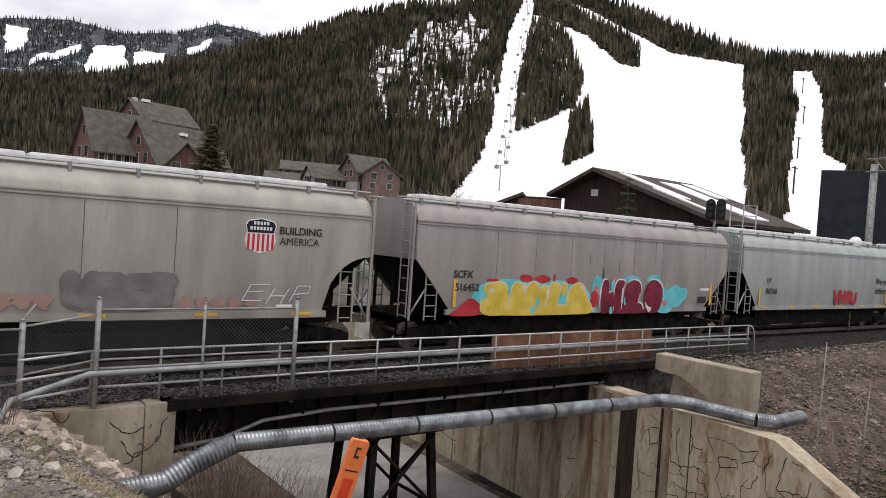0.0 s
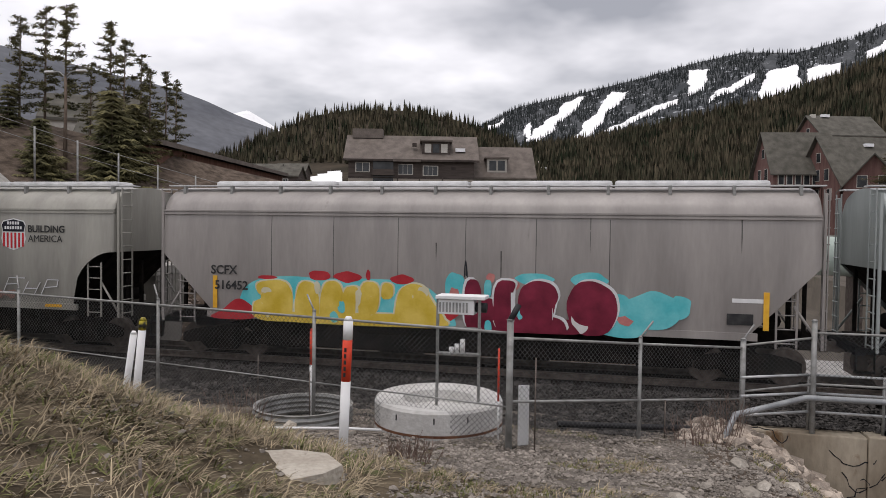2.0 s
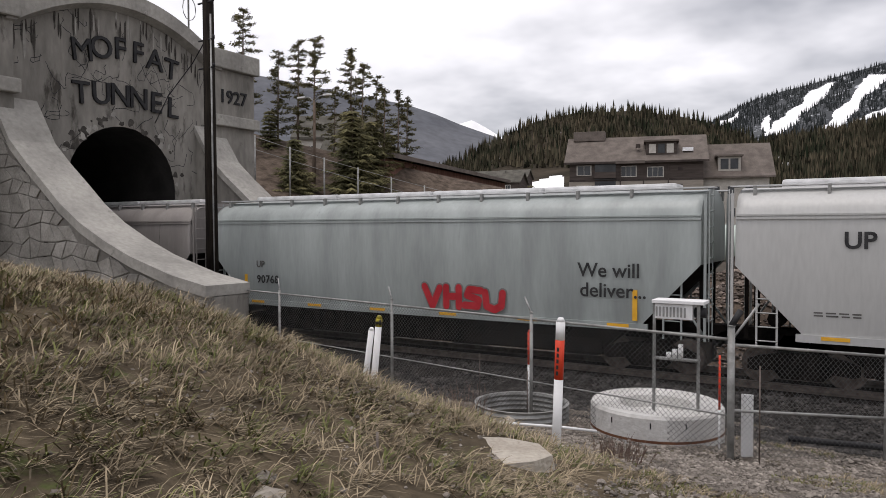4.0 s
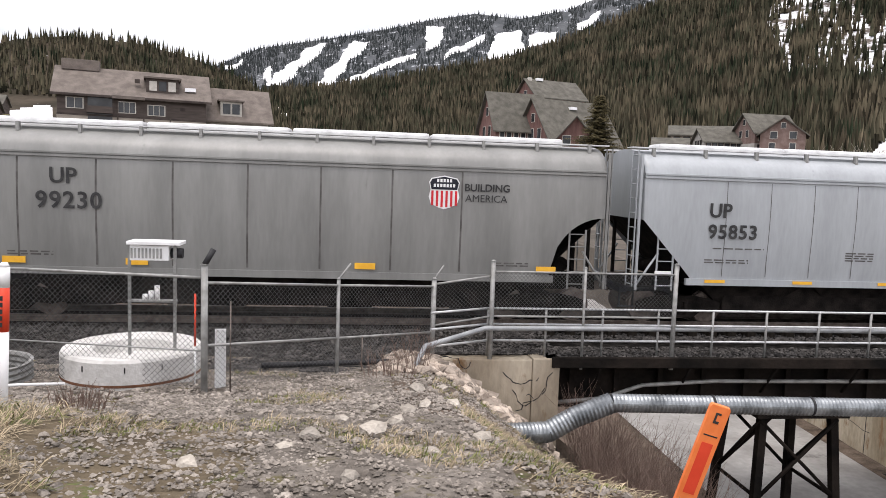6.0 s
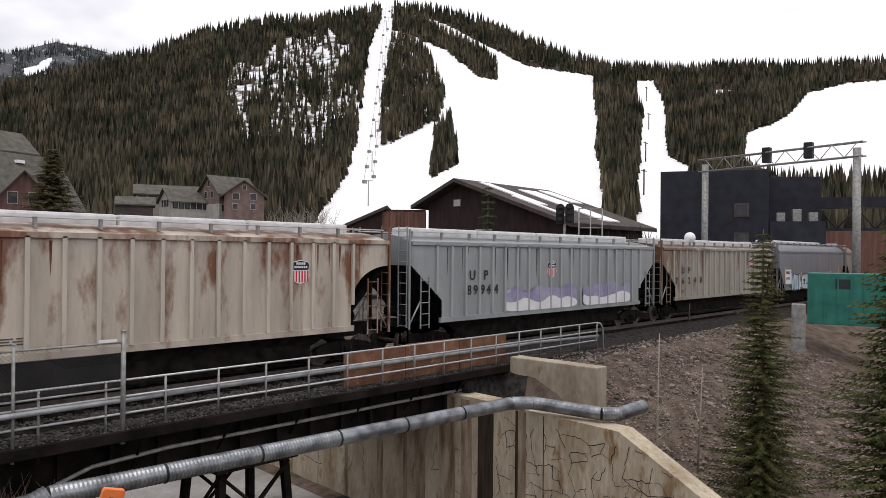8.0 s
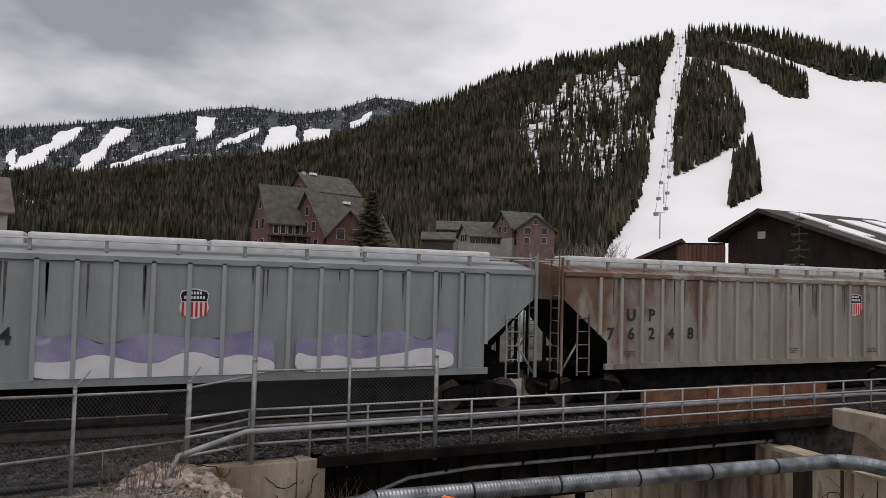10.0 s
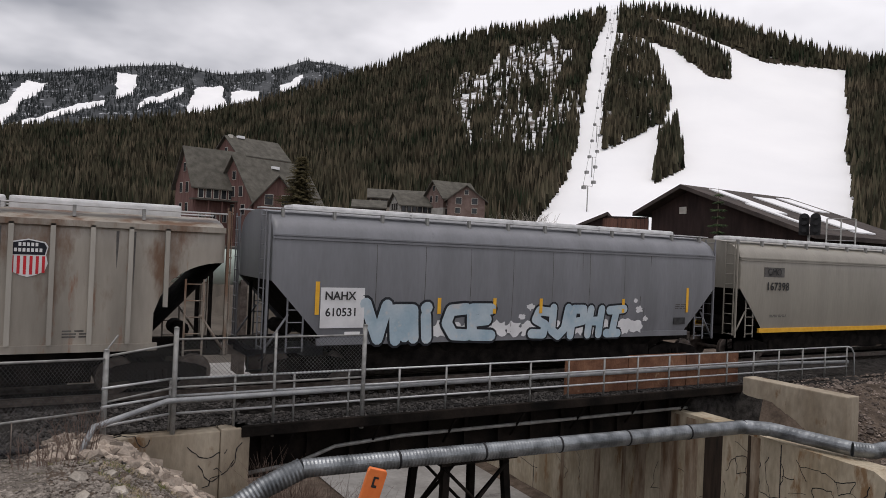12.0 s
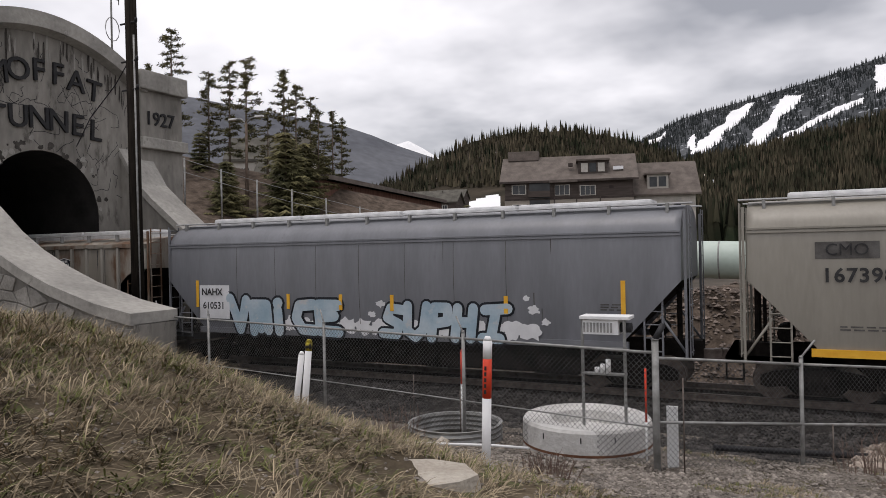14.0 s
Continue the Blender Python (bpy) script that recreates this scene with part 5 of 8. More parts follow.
    grid = {(i, k): (-26.1 + 0.61 * i + (rng2.uniform(-0.16, 0.16) if 0 < i < nx else 0) + (0.28 if k % 2 and 0 < i < nx else 0), -0.6 + 0.5 * k + rng2.uniform(-0.13, 0.13)) for i in range(nx + 1) for k in range(nz + 1)}
    for i in range(nx):
        for k in range(nz):
            ring = [grid[i, k], grid[i + 1, k], grid[i + 1, k + 1], grid[i, k + 1]]
            mx, mz = sum(p[0] for p in ring) / 4, sum(p[1] for p in ring) / 4
            if mz > lerp_table(tops, mx) - 0.15:
                continue
            out = [(mx + (x - mx) * 0.94, min(mz + (z - mz) * 0.92, lerp_table(tops, x) - 0.02)) for x, z in ring]
            bm = bmesh.new()
            prism(bm, out, 14.17 + rng2.uniform(0, 0.02), 14.23)
            part("stone", bevelled(bm, 0.02), M_WINGSTONE, po)
    # raised letters on the face
    for text, z0, dip, span, size in (("MOFFAT", 10.45, 0.1, 3.9, 1.22), ("TUNNEL", 8.6, 0.04, 4.0, 1.22)):
        k = len(text)
        for i, ch in enumerate(text):
            d = -span / 2 + span * i / (k - 1)
            lettering("letter", ch, size, M_BLACKP, po, Matrix.Translation((X + 0.05, C + 0.25 + d * 1.04, z0 - dip * d * d)) @ pose(0, 0, 0, 90, 0, 90) @ pose(0, 0, 0, 0, 0, -4 * d * dip * 8), 0.05, bold=0.008)
    lettering("letter", "1927", 0.85, M_BLACKP, po, Matrix.Translation((X + 0.33, C + 5.5, 9.35)) @ pose(0, 0, 0, 90, 0, 90), 0.03, bold=0.006)


build_portal()


def build_pole():
    up = thing("utility_pole", "tall dark creosoted utility pole beside the tunnel portal", "utility pole", pose(-18.72, 16.45, -0.5, 0, -0.6, 0))
    bm = bmesh.new()
    rod(bm, (0, 0, 0), (0, 0, 14), 0.2, 14, 0.17)
    part("pole", bm, M_WOODP, up)
    for z in (9.3, 10.2, 11.4, 12.6):
        part("bracket", rods(((-0.35, -0.1, z), (0.35, -0.1, z), 0.03), sides=6), M_BLACKP, up)
        part("insulator", rods(((0.33, -0.1, z), (0.33, -0.1, z + 0.12), 0.045), sides=8), M_BLACKP, up)
    bm = bmesh.new()
    tube(bm, [(0.2, -0.1, 0), (0.2, -0.1, 6), (0.21, -0.1, 11)], 0.03, 6)
    part("riser_cable", bm, M_POST, up)
    an = thing("antenna_mast", "thin white antenna mast fixed on the portal coping", "antenna", pose(-26.0, 21.7, 12.0))
    part("mast", rods(((0, 0, 0), (0, 0, 4.5), 0.04), sides=6), M_POST, an)
    part("dipole", rods(((0.1, 0.3, 2.3), (0.1, 0.3, 4.2), 0.02), ((0, 0, 2.5), (0.1, 0.3, 2.5), 0.015), ((0, 0, 4.0), (0.1, 0.3, 4.0), 0.015), sides=6), M_POST, an)
    bm = bmesh.new()
    tube(bm, [(0.05, 0.35 * math.sin(a * 0.5236), 1.2 + 0.5 * math.cos(a * 0.5236)) for a in range(13)], 0.02, 6)
    part("loop", bm, M_POST, an)
    gw = thing("guy_cable", "slack black cable strung from the pole to the portal", "cable")
    bm = bmesh.new()
    tube(bm, [(-18.8, 16.5, 10.0), (-20.5, 17.2, 9.3), (-23, 18.2, 8.6), (-26.1, 20.0, 8.05)], 0.02, 5)
    part("cable", bm, M_BLACKP, gw)


build_pole()
# ---- freight train ----
def paint(name, c, dirt=0.75, rust=None, rust_at=0.6, rough=0.42):
    c = tuple(v * 0.68 for v in c)
    c2 = tuple(v * dirt for v in c)
    m = surf(name, c2, c, 0.9, rough, 0.05, fine=0.18, stretch=(1.6, 1.6, 0.28), spot=rust or tuple(v * dirt * 0.82 for v in c), spot_at=rust_at if rust else 0.66)
    m.node_tree.nodes["Principled BSDF"].inputs["Specular IOR Level"].default_value = 0.5
    return m


def rust_paint(name, c, reach=0.465, tone=(0.17, 0.07, 0.036)):
    """Off-white paint with rust that runs down from the roof, heaviest at one end."""
    m = paint(name, c, 0.68, (0.24, 0.12, 0.07), 0.6)
    n, l = m.node_tree.nodes, m.node_tree.links
    b = n["Principled BSDF"]
    src = b.inputs["Base Color"].links[0].from_socket
    co, mp, no, sep = n.new("ShaderNodeTexCoord"), n.new("ShaderNodeMapping"), n.new("ShaderNodeTexNoise"), n.new("ShaderNodeSeparateXYZ")
    mp.inputs["Scale"].default_value = (1.15, 1.15, 0.42)
    no.inputs["Scale"].default_value, no.inputs["Detail"].default_value, no.inputs["Roughness"].default_value = 1.1, 8, 0.62
    l.new(co.outputs["Object"], mp.inputs["Vector"])
    l.new(co.outputs["Object"], sep.inputs[0])
    l.new(mp.outputs[0], no.inputs["Vector"])
    up, along, s1, s2, cut, mix = n.new("ShaderNodeMapRange"), n.new("ShaderNodeMapRange"), n.new("ShaderNodeMath"), n.new("ShaderNodeMath"), n.new("ShaderNodeValToRGB"), n.new("ShaderNodeMix")
    for node, axis, v in ((up, "Z", (1.6, 3.9, -0.06, 0.07)), (along, "X", (0.0, 7.0, 0.1, -0.04))):
        for i in range(4):
            node.inputs[1 + i].default_value = v[i]
        l.new(sep.outputs[axis], node.inputs[0])
    l.new(up.outputs[0], s1.inputs[0])
    l.new(along.outputs[0], s1.inputs[1])
    l.new(s1.outputs[0], s2.inputs[0])
    l.new(no.outputs["Fac"], s2.inputs[1])
    l.new(s2.outputs[0], cut.inputs[0])
    cut.color_ramp.elements[0].position, cut.color_ramp.elements[1].position = reach, reach + 0.14
    mix.data_type = "RGBA"
    l.new(cut.outputs[0], mix.inputs[0])
    l.new(src, mix.inputs[6])
    mix.inputs[7].default_value = (*tone, 1)
    l.new(mix.outputs[2], b.inputs["Base Color"])
    return m


P_YELLOW = surf("reflector_yellow", (0.75, 0.38, 0.03), (0.85, 0.48, 0.05), 5, 0.5, fine=0.1)
P_MARK = surf("stencil_black", (0.02, 0.02, 0.022), (0.05, 0.05, 0.05), 5, 0.7, fine=0.2)
P_NAVY = surf("emblem_navy", (0.008, 0.009, 0.016), (0.014, 0.015, 0.026), 5, 0.6, fine=0.1)
P_CRIMSON = surf("emblem_red", (0.5, 0.02, 0.03), (0.6, 0.03, 0.04), 5, 0.6, fine=0.1)
P_EMWHITE = surf("emblem_white", (0.7, 0.7, 0.7), (0.78, 0.78, 0.78), 5, 0.6, fine=0.1)
P_SILVER = surf("galvanised_roof_walk", (0.55, 0.55, 0.55), (0.72, 0.72, 0.72), 3, 0.5, metal=0.3, fine=0.2)
G_YELLOW = surf("spray_yellow", (0.62, 0.43, 0.04), (0.78, 0.58, 0.12), 2, 0.5, fine=0.15, spot=(0.72, 0.68, 0.5), spot_at=0.64)
G_PALEY = surf("spray_pale_yellow", (0.66, 0.6, 0.4), (0.72, 0.68, 0.5), 2, 0.5, fine=0.15)
G_CORAL = surf("spray_coral", (0.5, 0.16, 0.15), (0.6, 0.25, 0.22), 2, 0.5, fine=0.15)
G_CYAN = surf("spray_cyan", (0.08, 0.5, 0.55), (0.2, 0.62, 0.65), 2, 0.5, fine=0.15)
G_MAROON = surf("spray_maroon", (0.13, 0.008, 0.025), (0.24, 0.02, 0.05), 2, 0.5, fine=0.15)
G_CRIM = surf("spray_red", (0.4, 0.02, 0.03), (0.52, 0.04, 0.05), 2, 0.5, fine=0.15)
G_WHITE = surf("spray_white", (0.65, 0.65, 0.66), (0.76, 0.76, 0.77), 2, 0.5, fine=0.15)
G_ICE = surf("spray_ice_blue", (0.34, 0.46, 0.54), (0.5, 0.58, 0.63), 1.5, 0.5, fine=0.15, spot=(0.55, 0.56, 0.56), spot_at=0.58)
G_BLACK = surf("spray_black", (0.01, 0.012, 0.016), (0.025, 0.028, 0.035), 2, 0.5, fine=0.15)
G_PURPLE = surf("spray_lilac", (0.22, 0.2, 0.33), (0.34, 0.32, 0.44), 1.5, 0.5, fine=0.15, spot=(0.42, 0.44, 0.47), spot_at=0.6)
G_GREY = surf("spray_grey", (0.16, 0.15, 0.14), (0.24, 0.22, 0.21), 2, 0.5, fine=0.2)
G_PINK = surf("faded_pink", (0.33, 0.19, 0.16), (0.38, 0.26, 0.22), 2, 0.5, fine=0.2)
NEAR_Y = -1.6
ROUND = [(1.30, 1.16), (1.50, 1.22), (1.555, 1.7), (1.59, 2.3), (1.60, 2.9), (1.59, 3.5), (1.565, 3.86), (1.50, 4.06), (1.36, 4.24), (1.16, 4.38), (0.85, 4.49), (0.45, 4.56), (0, 4.58)]
FLAT = [(1.30, 1.22), (1.50, 1.26), (1.50, 2.0), (1.50, 2.8), (1.50, 3.4), (1.50, 3.92), (1.46, 3.97), (1.2, 4.06), (0.9, 4.14), (0.5, 4.22), (0, 4.26)]


def half_width(prof, z):
    return lerp_table([(b, a) for a, b in prof[1:]], z)


def body_mesh(L, prof, cut_x, cut_z, round_end, knee):
    """Sides and roof; the sides' lower corners are cut away over the end platforms."""
    bm = bmesh.new()
    zs = prof[1][1]

    def low(x):
        for d, curved in ((x, False), (L - x, round_end)):
            if d < cut_x:
                u = 1 - d / cut_x
                return knee + (cut_z - knee) * (math.sqrt(max(0, 1 - (1 - u) ** 2)) if curved else u)
        return zs
    xs = sorted({0.0, L, cut_x + 0.004, L - cut_x - 0.004, *[(cut_x - 0.002) * i / 8 for i in range(9)], *[L - (cut_x - 0.002) * i / 8 for i in range(9)], *np.linspace(cut_x + 0.004, L - cut_x - 0.004, 12).tolist()})
    rows = []
    for x in xs:
        lo = low(x)
        ring = []
        for w, z in prof[1:]:
            zz = max(z, lo)
            ring.append((half_width(prof, zz) if zz > z else w, zz))
        rows.append([bm.verts.new((x, -w, z)) for w, z in ring] + [bm.verts.new((x, w, z)) for w, z in ring[-2::-1]])
    for a, b in zip(rows, rows[1:]):
        for i in range(len(a) - 1):
            try:
                bm.faces.new((a[i], b[i], b[i + 1], a[i + 1])).smooth = True
            except ValueError:
                pass
    bm.faces.new(rows[0])
    bm.faces.new(rows[-1][::-1])
    bmesh.ops.remove_doubles(bm, verts=bm.verts, dist=0.001)
    bmesh.ops.dissolve_degenerate(bm, edges=bm.edges, dist=0.0005)
    return bm


def wheel_bm():
    bm = bmesh.new()
    for s in (-1, 1):
        y = s * 0.7175
        rod(bm, (0, y - 0.06, 0), (0, y + 0.06, 0), 0.42, 24)
        rod(bm, (0, y - s * 0.09, 0), (0, y - s * 0.06, 0), 0.45, 24)
        rod(bm, (0, y + s * 0.06, 0), (0, y + s * 0.12, 0), 0.12, 10)
        for a in range(5):
            c = Vector((0.27 * math.cos(a * 1.2566), y + s * 0.062, 0.27 * math.sin(a * 1.2566)))
            rod(bm, c, c + Vector((0, s * 0.012, 0)), 0.05, 8)
    rod(bm, (0, -0.7, 0), (0, 0.7, 0), 0.08, 10)
    return bm


def truck_bm():
    bm = bmesh.new()
    out = [(-1.15, 0.34), (-1.0, 0.3), (-0.62, 0.34), (-0.42, 0.16), (0.42, 0.16), (0.62, 0.34), (1.0, 0.3), (1.15, 0.34), (1.15, 0.56), (0.9, 0.66), (0.45, 0.74), (-0.45, 0.74), (-0.9, 0.66), (-1.15, 0.56)]
    for y in (-1.02, 0.9):
        prism(bm, out, y, y + 0.12)
        for i in range(3):
            rod(bm, (-0.18 + 0.18 * i, y + (-0.01 if y < 0 else 0.13), 0.26), (-0.18 + 0.18 * i, y + (-0.01 if y < 0 else 0.13), 0.58), 0.06, 8)
    box(bm, (-0.22, -1.0, 0.5), (0.22, 1.0, 0.74))
    return bm


_shared = {}


def shared_part(key, make, material, parent, m, smooth=False):
    """A part whose mesh is made once and then used again."""
    if key not in _shared:
        o = part(key.split("/")[0], make(), material, parent, smooth=smooth)
        _shared[key] = o.data
    else:
        o = share(key.split("/")[0], _shared[key], parent)
    o.matrix_basis = m
    return o


def ladder_bm(w, z0, z1, rungs, stub=0.12):
    bm = bmesh.new()
    for x in (0, w):
        box(bm, (x - 0.022, -0.012, z0), (x + 0.022, 0.012, z1))
    for i in range(rungs):
        z = z0 + 0.12 + (z1 - z0 - 0.24) * i / max(1, rungs - 1)
        rod(bm, (0, -0.02, z), (w, -0.02, z), 0.016, 6)
    return bm


def emblem(parent, x, z, s, y):
    """A shield with a dark field over red and white stripes."""
    em = part("emblem", shield_bm(s, 1.0), P_EMWHITE, parent, "shield emblem in navy, red and white")
    em.matrix_basis = pose(x, y - 0.006, z)
    f = part("field", shield_bm(s * 0.93, 0.42, True), P_NAVY, em)
    f.matrix_basis = pose(0, -0.008, 0)
    for i, n in enumerate((7, 5)):
        for k in range(n):
            u = (k - (n - 1) / 2) * 0.098
            part("bar", boxes(((u * s - 0.033 * s, -0.016, (0.15 + 0.15 * i) * s), (u * s + 0.033 * s, -0.013, (0.245 + 0.15 * i) * s))), P_EMWHITE, em)
    for i in range(6):
        u = -0.36 + 0.145 * i
        lo = -0.46 + 0.25 * abs(u) ** 1.5
        part("stripe", boxes(((u * s - 0.035 * s, -0.012, lo * s), (u * s + 0.035 * s, -0.009, 0.04 * s))), P_CRIMSON, em)


def shield_bm(s, cover, upper=False):
    bm = bmesh.new()
    pts = [(-0.4, 0.42), (-0.2, 0.46), (0, 0.5), (0.2, 0.46), (0.4, 0.42), (0.47, 0.3), (0.42, 0.08)]
    if not upper:
        pts += [(0.47, -0.15), (0.4, -0.36), (0.18, -0.47), (0, -0.52), (-0.18, -0.47), (-0.4, -0.36), (-0.47, -0.15)]
    pts += [(-0.42, 0.08), (-0.47, 0.3)]
    prism(bm, [(x * s, z * s) for x, z in pts], -0.003, 0.003)
    return bm


GLYPHS = [[[(0, 1), (0.32, 0), (0.62, 0.95)]], [[(0.2, 0), (0.2, 0.75)], [(0.2, 1.0), (0.25, 1.02)]], [[(0.05, 0), (0.05, 0.9), (0.6, 0.9), (0.6, 0.05)], [(0.33, 0.1), (0.33, 0.85)]],
          [[(0.7, 0.9), (0.2, 0.85), (0.05, 0.45), (0.25, 0.08), (0.7, 0.05)]], [[(0.75, 0.9), (0.08, 0.9), (0.08, 0.05), (0.72, 0.02)], [(0.1, 0.5), (0.6, 0.55)]],
          [[(0.65, 0.85), (0.2, 0.9), (0.1, 0.6), (0.55, 0.4), (0.5, 0.08), (0.0, 0.1)]], [[(0, 0.95), (0.05, 0.2), (0.35, 0.02), (0.6, 0.25), (0.65, 0.95)]],
          [[(0.1, 0), (0.1, 0.9), (0.55, 0.9), (0.6, 0.5), (0.15, 0.42)]], [[(0.08, 0), (0.08, 0.95)], [(0.1, 0.5), (0.55, 0.5)], [(0.58, 0), (0.58, 0.95)]], [[(0.02, 0.75), (0.3, 0.98), (0.6, 0.75), (0.1, 0.08), (0.7, 0.06)]]]
GLYPHS.append([[(0.3 + 0.24 * math.cos(a * 0.5236), 0.5 + 0.45 * math.sin(a * 0.5236)) for a in range(13)]])


GLYPHS.append([[(0.08, 0.02), (0.08, 0.95), (0.4, 0.92), (0.68, 0.7), (0.66, 0.25), (0.4, 0.03), (0.08, 0.02)]])
GLYPHS.append([[(0.15, 0.03), (0.7, 0.03)], [(0.42, 0.03), (0.5, 0.95)], [(0.15, 0.92), (0.85, 0.97)]])


def ribbon(bm, pts, wide, lift, prof, mat=0):
    """A flat brush stroke with round joints, laid on the car's curved side."""
    def on(x, z):
        layer = lift + 0.0002 * len(bm.faces)
        return (x, -max(1.556, half_width(prof, z)) - layer, z)
    for (x0, z0), (x1, z1) in zip(pts, pts[1:]):
        h = math.atan2(z1 - z0, x1 - x0) + math.pi / 2
        dx, dz = wide * math.cos(h), wide * math.sin(h)
        k = max(1, int(abs(z1 - z0) / 0.35))
        for i in range(k):
            a, b = i / k, (i + 1) / k
            xa, za, xb, zb = x0 + (x1 - x0) * a, z0 + (z1 - z0) * a, x0 + (x1 - x0) * b, z0 + (z1 - z0) * b
            bm.faces.new([bm.verts.new(on(*p)) for p in ((xa - dx, za - dz), (xb - dx, zb - dz), (xb + dx, zb + dz), (xa + dx, za + dz))]).material_index = mat
    for x, z in pts:
        bm.faces.new([bm.verts.new(on(x + wide * math.cos(a * 0.628), z + wide * math.sin(a * 0.628))) for a in range(10)]).material_index = mat


def graffiti(parent, prof, x, z, w, h, glyphs, fill, line, label, wide=0.15, rim=0.07, lean=0.0, seed=0):
    rng = random.Random(seed)
    step = w / len(glyphs)
    for i, g in enumerate(glyphs):
        edge, face = bmesh.new(), bmesh.new()
        hh, zz = h * rng.uniform(0.9, 1.05), z + rng.uniform(-0.04, 0.04)
        for stroke in GLYPHS[g]:
            pts = [(x + i * step + (u + lean * v) * step * 1.25, zz + v * hh) for u, v in stroke]
            ribbon(edge, pts, wide + rim, 0.008 + 0.0015 * i, prof)
            ribbon(face, pts, wide, 0.022 + 0.0015 * i, prof)
        tagged(part("graffiti_outline", edge, line, parent, label), kind="stuff")
        tagged(part("graffiti_fill", face, fill, parent, label), kind="stuff")


def spray(parent, prof, outline, material, label, lift=0.006):
    """A soft-edged closed patch of paint laid on the car's side: its corners are rounded off before it is filled."""
    ring = list(outline)
    for _ in range(2):
        ring = [q for (a, b), (c, d) in zip(ring, ring[1:] + ring[:1]) for q in ((0.78 * a + 0.22 * c, 0.78 * b + 0.22 * d), (0.22 * a + 0.78 * c, 0.22 * b + 0.78 * d))]
    bm = bmesh.new()
    bm.faces.new([bm.verts.new((x, -max(1.556, half_width(prof, z)) - lift, z)) for x, z in ring])
    bmesh.ops.triangulate(bm, faces=bm.faces)
    tagged(part("graffiti_patch", bm, material, parent, label), kind="stuff")


def oval(x, z, rx, rz, n=12, wob=0.18, seed=0):
    rng = random.Random(seed + int(100 * x))
    return [(x + rx * rng.uniform(1 - wob, 1 + wob) * math.cos(a * 6.2832 / n), z + rz * rng.uniform(1 - wob, 1 + wob) * math.sin(a * 6.2832 / n)) for a in range(n)]


def splash(parent, prof, spots, material, label, lift=0.005):
    bm = bmesh.new()
    for i, (x, z, r) in enumerate(spots):
        rng = random.Random(int(x * 100))
        ring = []
        for a in range(20):
            rr = r * rng.uniform(0.6, 1.15)
            zz = max(1.12, z + rr * math.sin(a * 0.31416))
            ring.append(bm.verts.new((x + 1.25 * rr * math.cos(a * 0.31416), -max(1.556, half_width(prof, zz)) - lift - 0.0002 * i, zz)))
        bm.faces.new(ring)
    tagged(part("graffiti_splash", bm, material, parent, label), kind="stuff")


